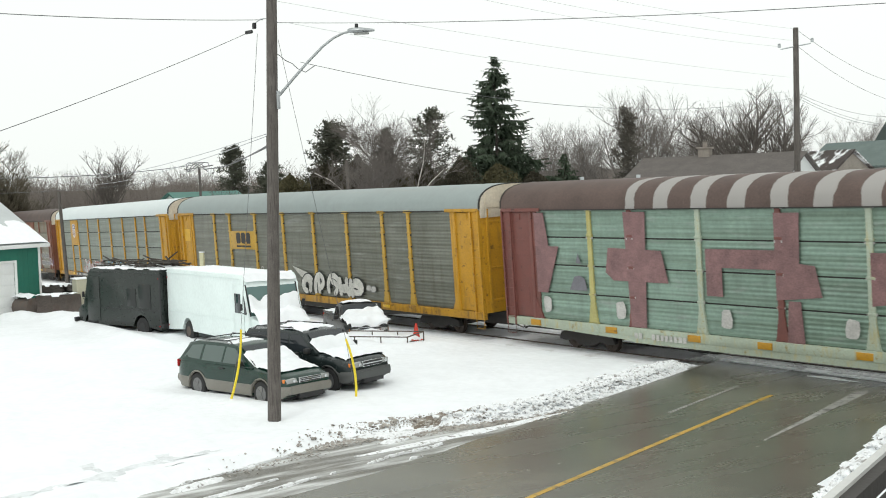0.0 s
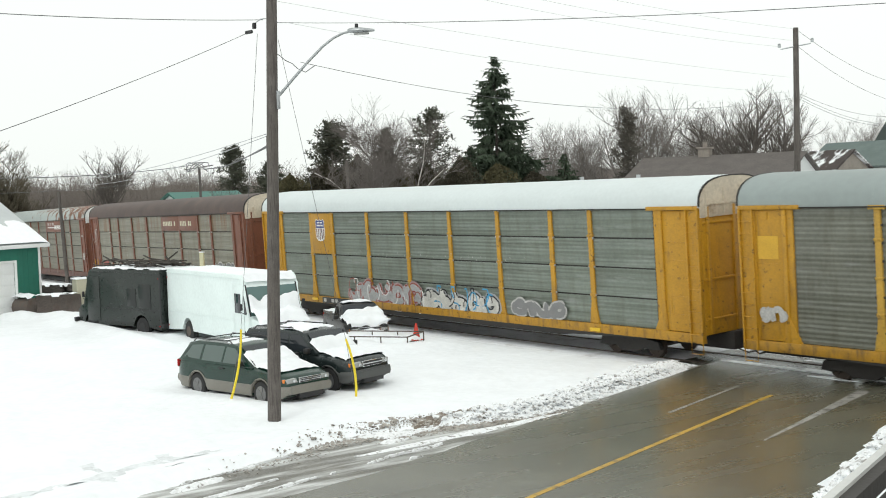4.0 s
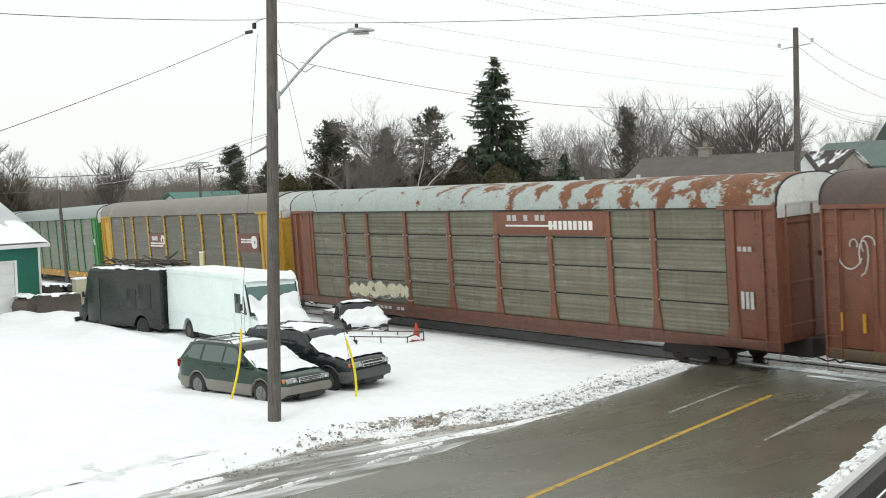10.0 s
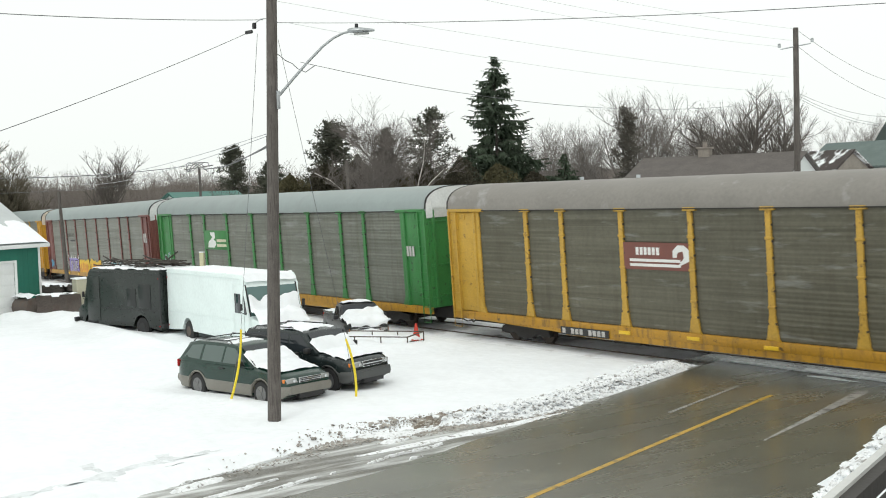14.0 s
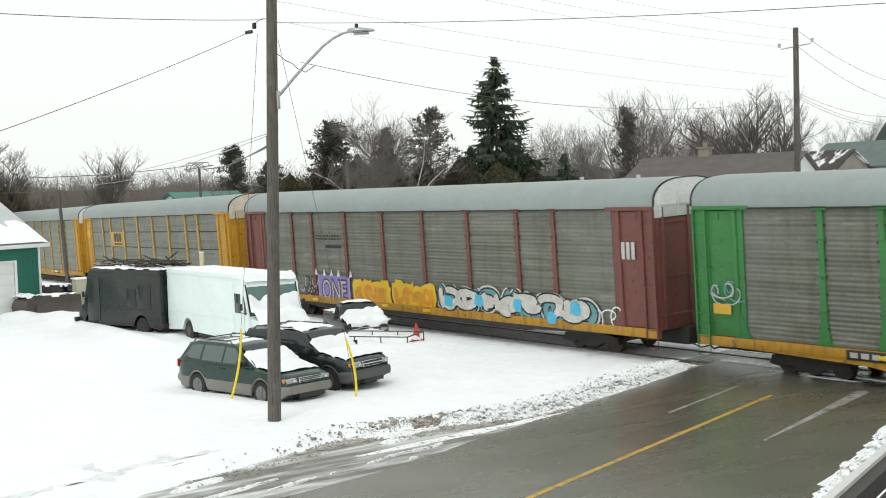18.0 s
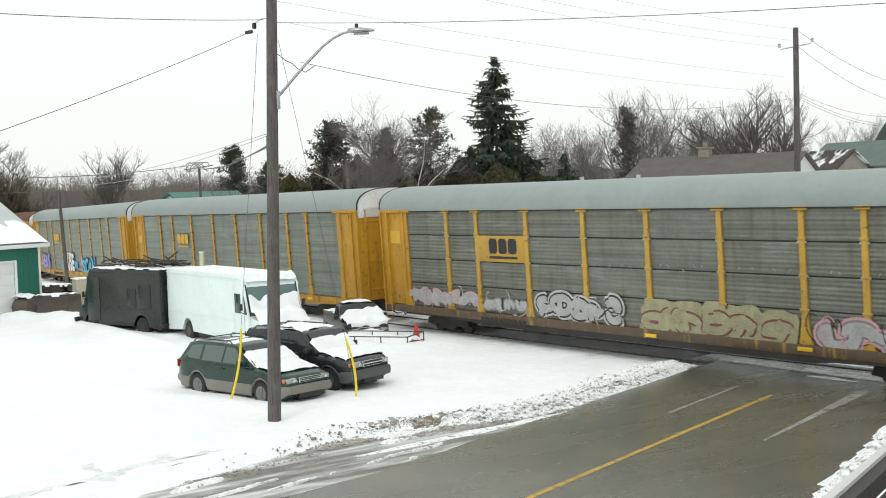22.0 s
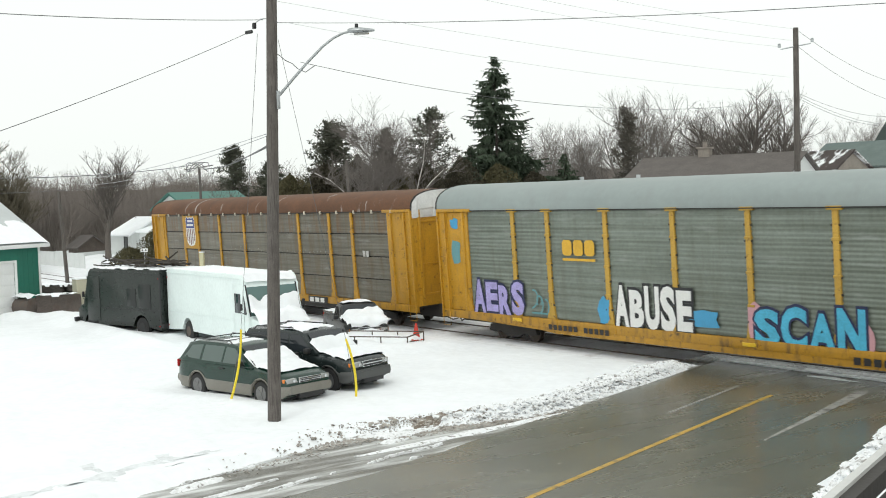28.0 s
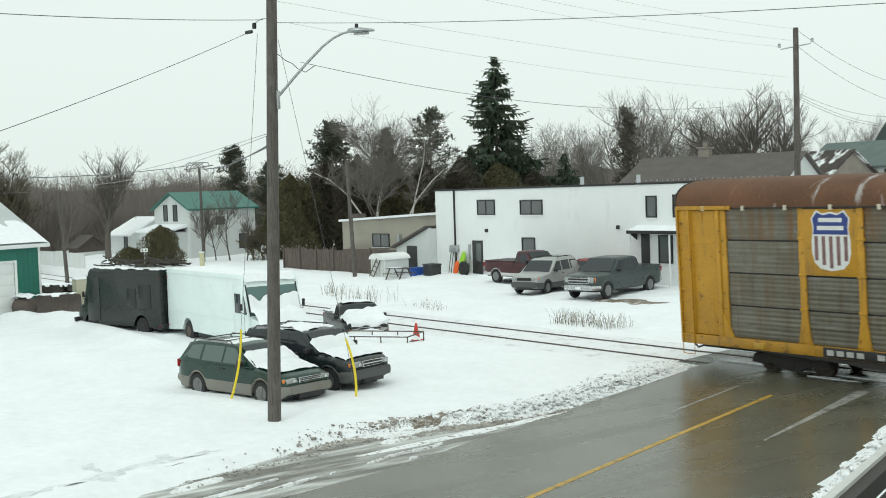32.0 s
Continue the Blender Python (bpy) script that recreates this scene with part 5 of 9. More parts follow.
    strokes(c, 4.9, 6.1, 1.0, 1.9, 6, ["dim", "black"], 21, r=0.03)
    plate("tag_field", c, rect(6.45, 9.1, 0.72, 2.0), -1.549, PAINT["violet"], "violet sprayed field")
    lettering("tag_letters", "ONE", 6.72, 8.88, 0.84, 1.88, -1.555, PAINT["darkviolet"], c, 0.05)
    plate("tag_frame", c, rect(6.45, 9.1, 0.72, 0.80), -1.553, PAINT["lilac"])
    plate("tag_frame", c, rect(6.45, 6.56, 0.80, 2.0), -1.553, PAINT["lilac"])
    plate("tag_frame", c, rect(8.99, 9.1, 0.80, 2.0), -1.553, PAINT["lilac"])
    lettering("tag_letters", "ONE", 6.80, 8.80, 0.92, 1.80, -1.561, PAINT["dim"], c, 0.0, label="pale sprayed letters")
    for x in (6.3, 7.0, 7.6, 8.2, 9.2):
        plate("tag_flick", c, [(x - 0.12, 1.95), (x + 0.14, 2.0), (x + 0.02, 2.3)], -1.552, PAINT["white"])
    throwup(c, 9.5, 12.1, 0.8, 1.85, 4, "orange", "yellow", 22, "yellow")
    throwup(c, 12.5, 15.2, 0.8, 1.90, 4, "orange", "yellow", 23, "yellow")
    throwup(c, 15.5, 24.2, 0.72, 2.15, 7, "teal", "black", 24, edge="oldwhite")
    throwup(c, 15.7, 23.8, 0.85, 2.05, 7, "oldwhite", "black", 124, y=-1.574)
    rnd = random.Random(61)
    for x in (16.2, 18.1, 20.3, 22.1, 23.3):
        plate("tag_cloud", c, rounded(rnd, x, rnd.uniform(1.0, 1.7), 0.5, 0.45, 12, 0.2), -1.596, PAINT["cyan"])
    strokes(c, 23.2, 25.2, 0.9, 1.9, 4, ["white"], 26, -1.568, 0.025)
    small_bars(c, 25.6, 26.25, 3.2, 0.55, 3, PAINT["dim"], -1.58, 20)
    cars.append(c)
    # 8: boxed emblem, pale tags along the foot
    c = carrier("grey panelled autorack car with a yellow frame and pale tags", SILVER, YEL2, YEL, SILL_OLD, ROOF_GREY, CAP_CREAM, 4, skirt=UNDER)
    part("emblem_plate", box(B(), 6.23, 8.85, -1.552, -1.53, 2.93, 3.88, 0.006), YEL2, c)
    block_logo(c, 6.88, 8.5, 3.05, 3.78, "black")
    throwup(c, 1.8, 5.9, 1.05, 1.9, 6, "silver", "pink", 27)
    strokes(c, 1.8, 8.8, 0.95, 1.95, 14, ["dim"], 42, -1.566, 0.018)
    throwup(c, 6.4, 8.7, 1.05, 1.75, 4, "silver", "grey", 28)
    throwup(c, 9.4, 13.4, 0.9, 2.05, 5, "silver", "black", 29, edge="dim")
    strokes(c, 9.4, 13.4, 0.9, 1.9, 7, ["dim"], 44, -1.568, 0.018)
    throwup(c, 14.5, 20.0, 0.85, 1.95, 5, "olivecream", "brown", 30, "olivecream")
    chalk(c, 12, 24, 2.95, 26, 51)
    strokes(c, 20.6, 25.2, 0.85, 1.9, 9, ["black", "pink"], 43, -1.566, 0.016)
    throwup(c, 20.9, 25.2, 0.85, 1.95, 5, "silver", "grey", 31, edge="pink")
    small_bars(c, 6.2, 8.8, 0.70, 0.18, 10, PAINT["black"], seed=21)
    plate("warning_label", c, rect(0.5, 1.2, 3.5, 4.0), -1.535, PAINT["gold"])
    cars.append(c)
    # 9: emblem without a box
    c = carrier("grey panelled autorack car with a yellow frame and plain sides", SILVER2, YEL, YEL, SILL, ROOF_GREY, CAP_WHITE, 1)
    block_logo(c, 6.88, 8.5, 3.02, 3.75, "gold")
    plate("white_patch", c, [(1.5, 1.1), (5.2, 1.02), (4.6, 1.5), (4.2, 1.95), (3.9, 1.5), (3.6, 1.8), (1.9, 1.75)], -1.549, PAINT["cream"])
    small_bars(c, 6.0, 8.6, 0.70, 0.18, 10, PAINT["black"], seed=22)
    stencil(c, 18.2, 19.7, 3, "white", 23)
    plate("warning_label", c, rect(0.6, 1.2, 3.2, 3.6), -1.535, PAINT["gold"])
    cars.append(c)
    # 10: three bright tags
    c = carrier("grey panelled autorack car with a yellow frame and bright tags", SILVER2, YEL2, YEL, SILL, ROOF_GREY, CAP_WHITE, 1)
    block_logo(c, 6.88, 8.5, 3.08, 3.78, "gold")
    for words, x0, x1, z0, z1, fill, line in (("AERS", 1.85, 4.75, 0.95, 2.3, "lilac", "navy"), ("ABUSE", 9.2, 12.5, 0.95, 2.45, "white", "black"), ("SCAN", 14.75, 18.4, 0.74, 2.15, "cyan", "navy")):
        # fat letters of uneven height that crowd one another
        rnd = random.Random(words)
        w = (x1 - x0) / len(words)
        for i, ch in enumerate(words):
            a, b = x0 + i * w - 0.05, x0 + (i + 1) * w + 0.05
            lo, hi = z0 + rnd.uniform(-0.06, 0.08), z1 + rnd.uniform(-0.16, 0.06)
            d = 0.002 * (i % 2)
            lettering("tag_outline", ch, a, b, lo, hi, -1.553 - d, PAINT[line], c, 0.10)
            lettering("tag_letter", ch, a + 0.075, b - 0.075, lo + 0.085, hi - 0.085, -1.560 - d, PAINT[fill], c, 0.05, label="bright sprayed letter")
    rnd = random.Random(8)
    for x, z, w, h, q in ((8.7, 1.5, 0.5, 0.9, "sky"), (12.9, 1.5, 1.1, 0.6, "sky"), (14.8, 1.6, 0.5, 1.0, "pink"), (18.45, 1.3, 0.3, 0.7, "pink")):
        plate("tag_cloud", c, rounded(rnd, x, z, w, h, 12, 0.2), -1.549, PAINT[q])
    strokes(c, 4.9, 5.7, 1.2, 2.0, 4, ["teal"], 33, r=0.03)
    plate("blue_smear", c, rounded(rnd, 0.9, 4.3, 0.5, 0.4, 10, 0.2), -1.535, PAINT["sky"])
    plate("blue_smear", c, rounded(rnd, 0.9, 3.2, 0.6, 0.9, 10, 0.2), -1.535, PAINT["teal"])
    small_bars(c, 6.0, 9.0, 0.68, 0.18, 12, PAINT["black"], seed=24)
    small_bars(c, 18.0, 20.4, 0.64, 0.2, 8, PAINT["black"], seed=25)
    cars.append(c)
    # 11: the last car, rust roof
    c = carrier("weathered autorack car with a yellow frame and rusty roof", RUSTGREY, YEL, YEL, SILL, ROOF_RUST, CAP_WHITE, 4, top=RUST_TOP, clip=CLIP_DARK, skirt=UNDER, capital=False, rise=0.72)
    part("emblem_plate", box(B(), 4.40, 6.05, -1.552, -1.53, 2.95, 4.74, 0.006), YEL, c)
    shield(c, 4.66, 5.86, 3.08, 4.72)
    throwup(c, 7.8, 11.7, 0.85, 1.9, 5, "cream", "oldcream", 34, "olivecream")
    throwup(c, 12.1, 15.2, 0.85, 1.85, 4, "silver", "black", 35)
    chalk(c, 10, 20, 3.0, 26, 55)
    strokes(c, 8.0, 15, 0.95, 1.8, 10, ["oldcream"], 56, -1.566, 0.018)
    stencil(c, 4.9, 8.5, 11, "dim", 26)
    stencil(c, 18.2, 19.9, 3, "white", 27, 0.70)
    part("marker_box", box(B(), 2.6, 2.95, -1.61, -1.57, 0.78, 0.95, 0.01), YEL2, c)
    small_bars(c, 22.6, 24.0, 2.9, 0.25, 5, PAINT["dim"], -1.549, 28)
    for i in range(18):
        part("roof_clip", box(B(), 0.9 + i * 1.45, 1.0 + i * 1.45, -1.60, -1.54, 4.72, 4.86), CAP_CREAM, c)
    cars.append(c)
    for c in (cars[3], cars[4]):
        for m in (Matrix.Identity(4), TURN):
            hang("hood_slot", shared("hood_slot", lambda: box(B(), -0.192, -0.15, -1.2, -0.55, 4.62, 4.76), GAP_SHADE), c, m)
    return cars


CARS = build_train()
OFFSET = (-0.35, -0.1, -0.12, -0.2, -0.2, 0.07, 0.2, 0.1, 0.04, 0.05, 0.05, -0.05)


# ---- vehicles ----
def wheel_mesh(r, w):
    bm = B()
    rings = []
    for y, q in ((-w / 2, 0.62), (-w / 2, 0.9), (-w / 2 + 0.03, 1.0), (w / 2 - 0.03, 1.0), (w / 2, 0.9), (w / 2, 0.62)):
        rings.append([(r * q * math.cos(a), y, r * q * math.sin(a)) for a in (2 * math.pi * i / 26 for i in range(26))])
    return loft(bm, rings)


def rim_mesh(r, w):
    bm = B()
    tube(bm, [(0, -w / 2 - 0.004, 0), (0, -w / 2 + 0.05, 0)], r * 0.62, 22)
    for i in range(5):
        a = 2 * math.pi * i / 5
        c, s = math.cos(a), math.sin(a)
        vs = [(0.1 * r, -0.13 * r), (0.56 * r, -0.10 * r), (0.56 * r, 0.10 * r), (0.1 * r, 0.13 * r)]
        prism(bm, [(u * c - v * s, u * s + v * c) for u, v in vs], -w / 2 - 0.018, -w / 2, "y")
    disc(bm, 0, -w / 2 - 0.012, 0, 0.13 * r, 0.03, "y", 10)
    return bm


def arch_points(cx, r, n=7, z=0.0):
    return [(cx - r * math.cos(math.pi * i / n), z + r * math.sin(math.pi * i / n)) for i in range(n + 1)]


def shell(prof, hw, narrow, bevel):
    """A car body from its side view: pulled across the car, edges rounded, and drawn in towards the top and the ends."""
    bm = B()
    prism(bm, prof, -hw, hw, "y", bevel)
    for v in bm.verts:
        v.co.y *= narrow(v.co.x, v.co.z)
    return bm


def hull(x0, x1, n, low, high, width, crown=0.02, shoulder=0.05, bulge=0.035):
    """A rounded body drawn along x: low and high give its foot and its top line, width its half-width at a place and height."""
    rings = []
    for i in range(n + 1):
        x = x0 + (x1 - x0) * i / n
        zb = low(x)
        zt = max(high(x), zb + 0.02)
        half = []
        for k in (0.0, 0.12, 0.35, 0.62, 0.84):
            z = zb + (zt - zb) * k
            half.append((width(x, z) * (1 - bulge * (2 * k - 0.9) ** 2), z))
        w = width(x, zt)
        half += [(w * (1 - 0.9 * shoulder), zt - 0.30 * min(0.16, zt - zb)), (w * (1 - 2.2 * shoulder), zt - 0.06 * min(0.16, zt - zb)), (w * 0.62, zt + 0.45 * crown), (w * 0.3, zt + 0.85 * crown)]
        rings.append([(x, -y, z) for y, z in half] + [(x, 0.0, zt + crown)] + [(x, y, z) for y, z in half[::-1]])
    return loft(B(), rings)


def ridge(points):
    """The upper edge of a side view, as a height for each x."""
    pts = sorted(points)
    return polyline(pts)


def sheet(bm, quads, thick=0.004):
    """Thin panes, each given by its corners in order."""
    for q in quads:
        n = (Vector(q[1]) - Vector(q[0])).cross(Vector(q[2]) - Vector(q[0])).normalized() * thick
        a = [bm.verts.new(p) for p in q]
        b = [bm.verts.new(Vector(p) + n) for p in q]
        bm.faces.new(a), bm.faces.new(b[::-1])
        k = len(q)
        for i in range(k):
            bm.faces.new((a[i], a[(i + 1) % k], b[(i + 1) % k], b[i]))
    return bm


def vehicle(name, label, category, m, s, paint, group="parked vehicles"):
    """A parked car or pickup. s gives its side view in metres, x forward and z up, with the axles at plus and minus half the wheelbase."""
    t = thing(name, label, category, m, group)
    wb, hw, r = s["wb"] / 2, s["w"] / 2, s["r"]
    xf, xr = s["front"], s["rear"]
    belt, roof = s["belt"], s["roof"]

    def narrow(x, z):
        up = 1 - s.get("tumble", 0.2) * max(0.0, (z - belt) / (roof - belt))
        low = 1 - 0.05 * max(0.0, (0.5 - z) / 0.5)
        nose = 1 - 0.10 * smooth01(xf - 0.7, xf, x) - 0.06 * smooth01(xr + 0.5, xr, x)
        return up * low * nose
    lo = s.get("clear", 0.28)
    top = ridge(s["top"])

    def plan(x, z):
        """Half-width, with the corners of nose and tail rounded off."""
        d, e = max(0.0, 1 - (xf + 0.03 - x) / 0.5), max(0.0, 1 - (x - xr + 0.03) / 0.35)
        return hw * narrow(x, z) * (1 - 0.17 * d ** 2.2 - 0.12 * e ** 2.2)

    def foot(x):
        z = lo + 0.13 * smooth01(xf - 0.25, xf, x) + 0.13 * smooth01(xr + 0.25, xr, x)
        for c in (-wb, wb):
            if abs(x - c) < r + 0.07:
                z = max(z, r * 0.95 + math.sqrt((r + 0.07) ** 2 - (x - c) ** 2))
        return z
    part("body", hull(min(p[0] for p in s["top"]), max(p[0] for p in s["top"]), 84, foot, top, plan), paint, t)
    if "clad" in s:
        zc = s["clad"]
        part("cladding", hull(xr - 0.012, xf + 0.012, 84, foot, lambda x: max(zc, foot(x) + 0.035), lambda x, z: plan(x, z) + 0.014, 0.0, 0.01, 0.02), s["clad_paint"], t, s.get("clad_label", ""))
    cab = s["cabin"]
    base = min(p[1] for p in cab)
    part("cabin", hull(min(p[0] for p in cab), max(p[0] for p in cab), 60, lambda x: base, ridge(cab), lambda x, z: hw * 0.97 * narrow(x, z), 0.03, 0.035, 0.0), s.get("cabin_paint", paint), t)
    for side in (-1, 1):
        for w in s["windows"]:
            q = [(x, side * (hw * 0.97 * narrow(x, z) + 0.004), z) for x, z in w]
            part("side_window", sheet(B(), [q if side < 0 else q[::-1]]), s.get("glass", GLASS), t, smooth=0)
    (x0, z0), (x1, z1) = s["screen"]
    for nm, (xa, za), (xb, zb), sg in (("windshield", (x0, z0), (x1, z1), 1), ("rear_window", *s["back"], -1)):
        ya, yb = hw * 0.97 * narrow(xa, za) - 0.10, hw * 0.97 * narrow(xb, zb) - 0.09
        d = Vector((xb - xa, 0, zb - za)).normalized()
        o = Vector((d.z, 0, -d.x)) * sg * 0.034
        if o.x * sg < 0:
            o = -o
        q = [Vector((xa, -ya, za)) + o, Vector((xa, ya, za)) + o, Vector((xb, yb, zb)) + o, Vector((xb, -yb, zb)) + o]
        part(nm, sheet(B(), [q]), GLASS, t, smooth=0)
    tyre = None
    for x in (-wb, wb):
        for side in (-1, 1):
            mm = pose(x, side * (hw - 0.12), r, 0, 0, 0 if side < 0 else 180)
            if tyre is None:
                tyre = part("wheel", wheel_mesh(r, 0.21), RUBBER, t, m=mm)
                rim = part("rim", rim_mesh(r, 0.21), s.get("rim", ALLOY), tyre)
            else:
                w2 = twin("wheel", tyre, mm)
                o = new("rim", rim.data)
                o.parent = w2
    # front
    zh, zg = s["lamp_z"], s["grille"]
    hwf = hw * 0.88
    for side in (-1, 1):
        hl = s.get("lamp_h", 0.14)
        y0, y1 = side * hw * 0.46, side * hw * 0.80
        lens = prism(B(), [(y0, zh + 0.02), (y1, zh), (y1, zh + hl * 0.85), (y0 + 0.2 * (y1 - y0), zh + hl)], xf - 0.30, xf + 0.030, "x", 0.02)
        for v in lens.verts:
            v.co.x -= 0.22 * max(0.0, abs(v.co.y) / hw - 0.50)
        lamp = part("headlight", lens, HEADLAMP, t)
        part("lamp_bulb", disc(B(), xf + 0.0, side * hw * 0.60, zh + hl * 0.5, hl * 0.30, 0.05, "x", 12), CHROME, lamp)
        part("turn_signal", box(B(), xf - 0.36, xf - 0.13, side * hw * 0.825 - 0.03, side * hw * 0.825 + 0.03, zh + 0.02, zh + hl * 0.8, 0.012), AMBER, t)
        part("tail_light", box(B(), xr - 0.012, xr + 0.04, side * hw * 0.82 - 0.08, side * hw * 0.82 + 0.08, belt - 0.25, belt - 0.02, 0.02), REDLENS, t)
        mx, mz = s["mirror"]
        part("mirror", box(B(), mx - 0.06, mx + 0.08, side * (hw + 0.08) - 0.09, side * (hw + 0.08) + 0.09, mz, mz + 0.15, 0.03), s.get("mirror_paint", BLACK), t)
        part("door_handle", box(B(), -0.35, -0.15, side * (hw + 0.006) - 0.012, side * (hw + 0.006) + 0.012, belt - 0.14, belt - 0.10, 0.008), s.get("mirror_paint", BLACK), t)
    g = part("grille", box(B(), xf - 0.03, xf + 0.02, -zg[2], zg[2], zg[0], zg[1], 0.012), s.get("grille_paint", CHROME), t)
    n = s.get("slots", 2)
    h = (zg[1] - zg[0]) / n
    for i in range(n):
        part("grille_slot", box(B(), xf + 0.004, xf + 0.026, -zg[2] + 0.03, zg[2] - 0.03, zg[0] + (i + 0.2) * h, zg[0] + (i + 0.8) * h), BLACK, g)
    z0, z1 = s["bumper"]
    for nm, xa, xb in (("front_bumper", xf - 0.42, xf + 0.06), ("rear_bumper", xr - 0.06, xr + 0.36)):
        part(nm, hull(xa, xb, 16, lambda x: z0, lambda x: z1, lambda x, z: plan(min(xf, max(xr, x)), z) + 0.022, 0.0, 0.03, 0.05), s.get("bumper_paint", paint), t)
    for side in (-1, 1):
        part("fog_lamp", box(B(), xf - 0.02, xf + 0.045, side * hw * 0.55 - 0.09, side * hw * 0.55 + 0.09, z0 + 0.03, z0 + 0.11, 0.015), BLACK, t)
        for x in (-wb, wb):
            q = r + 0.085
            lip = prism(B(), [(x + q * math.cos(a), r * 0.95 + q * math.sin(a)) for a in (math.pi * i / 12 for i in range(13))] + [(x + (q - 0.035) * math.cos(a), r * 0.95 + (q - 0.035) * math.sin(a)) for a in (math.pi * i / 12 for i in range(12, -1, -1))], side * hw * 0.94 - 0.03, side * hw * 0.94 + 0.03)
            part("wheel_arch", lip, s.get("clad_paint", paint), t)
        if "bed" in s:
            part("bed_rail", box(B(), xr + 0.1, s["bed"], side * hw * 0.86 - 0.05, side * hw * 0.86 + 0.05, belt + 0.03, belt + 0.10, 0.012), paint, t)
    if "bed" in s:
        part("bed_liner", box(B(), xr + 0.12, s["bed"] - 0.04, -hw * 0.78, hw * 0.78, belt + 0.02, belt + 0.095), BLACK, t)
    part("lower_intake", box(B(), xf - 0.06, xf + 0.056, -hw * 0.45, hw * 0.45, max(lo - 0.02, z0 - 0.14), z0 + 0.05, 0.01), BLACK, t)
    if not s.get("rack"):
        part("plate_panel", box(B(), xf + 0.05, xf + 0.07, -0.15, 0.15, z0 + 0.04, z0 + 0.16, 0.004), WHITE_PAINT, t)
    part("underbody", box(B(), xr + 0.25, xf - 0.25, -hw * 0.8, hw * 0.8, lo - 0.06, lo + 0.1), BLACK, t)
    if s.get("rack"):
        a, b = s["rack"]
        for side in (-1, 1):
            y = side * hw * 0.70
            part("roof_rail", tube(B(), [(a, y, roof - 0.03), (a + 0.12, y, roof + 0.06), (b - 0.12, y, roof + 0.06), (b, y, roof - 0.03)], 0.018, 6), BLACK, t)
        for x in (a + 0.3, b - 0.3):
            part("crossbar", tube(B(), [(x, -hw * 0.7, roof + 0.06), (x, hw * 0.7, roof + 0.06)], 0.016, 6), BLACK, t)
    return t


def lies_on(t, names=("body", "cabin", "hood", "windshield")):
    """The height of a vehicle's skin at a place, as the upper side of its main parts gives it."""
    trees = [BVHTree.FromPolygons([v.co for v in ob.data.vertices], [tuple(p.vertices) for p in ob.data.polygons]) for ob in t.children if ob.name.split(".")[0] in names]

    def height(x, y):
        found = [hit.z for hit in (tree.ray_cast(Vector((x, y, 9)), Vector((0, 0, -1)))[0] for tree in trees) if hit]
        return max(found) if found else None
    return height


def snow_cover(label, m, line, x0, x1, hw, thick, seed, cut=0.5, skin=None):
    """Snow that lies on a vehicle: line gives the height of what it lies on along x, or skin its height at each place. Its edge is ragged."""
    nx, ny = 46, 30
    verts, faces, idx, lift = [], [], {}, []
    for i in range(nx + 1):
        for j in range(ny + 1):
            x, y = x0 + (x1 - x0) * i / nx, -hw + 2 * hw * j / ny
            e = min((x - x0), (x1 - x), (y + hw), (hw - y)) / 0.28
            e = e + 0.7 * noise.noise((x * 2.0, y * 2.0, seed)) + 0.22 * noise.noise((x * 5, y * 5, seed)) - cut + 0.5
            h = thick * min(1.0, max(0.0, e)) ** 0.5 * (1 + 0.35 * noise.noise((x * 3, y * 3, seed + 4)))
            zb = skin(x, y) if skin else line(x)
            zb = line(x) - 0.05 if zb is None else zb
            idx[i, j] = len(verts)
            lift.append(h if e > 0.02 else -1)
            verts.append((x, y, zb + (h if e > 0.02 else (-0.02 if skin else -0.06))))
    for i in range(nx):
        for j in range(ny):
            q = (idx[i, j], idx[i + 1, j], idx[i + 1, j + 1], idx[i, j + 1])
            if max(lift[k] for k in q) > 0:
                faces.append(q)
    ob = pydata("snow_cover", verts, faces, SNOW, smooth=35)
    ob.matrix_basis = m
    return tagged(ob, label, "snow", kind="stuff")


def polyline(pts):
    def f(x):
        for (a, b), (c, d) in zip(pts, pts[1:]):
            if a <= x <= c and c > a:
                return b + (d - b) * (x - a) / (c - a)
        return pts[0][1] if x < pts[0][0] else pts[-1][1]
    return f


GREENPAINT = surf("dark_green_car_paint", (0.008, 0.032, 0.022), 0.22, vary=0.2, scale=1.5, fine=10, col2=(0.022, 0.040, 0.032), amt=0.15, soft2=0.4, bump=0.0)
CLAD = surf("beige_cladding", (0.20, 0.19, 0.165), 0.5, vary=0.15, col2=(0.12, 0.11, 0.10), amt=0.3, soft2=0.3, bump=0.03)
SUVPAINT = surf("dark_grey_green_paint", (0.017, 0.024, 0.024), 0.25, vary=0.2, fine=10, col2=(0.04, 0.042, 0.04), amt=0.25, soft2=0.4, bump=0)
SUVCLAD = surf("grey_cladding", (0.075, 0.078, 0.076), 0.5, vary=0.15, bump=0.02)
PICKUP = surf("slate_green_paint", (0.040, 0.055, 0.052), 0.3, vary=0.2, fine=10, col2=(0.09, 0.09, 0.085), amt=0.3, soft2=0.4, bump=0)
SILVERCAR = surf("silver_car_paint", (0.42, 0.43, 0.42), 0.35, 0.3, vary=0.12, fine=10, col2=(0.25, 0.24, 0.22), amt=0.25, soft2=0.4, bump=0)
REDTRUCK = surf("dark_red_paint", (0.055, 0.012, 0.016), 0.35, vary=0.2, fine=10, col2=(0.10, 0.07, 0.06), amt=0.2, soft2=0.4, bump=0)
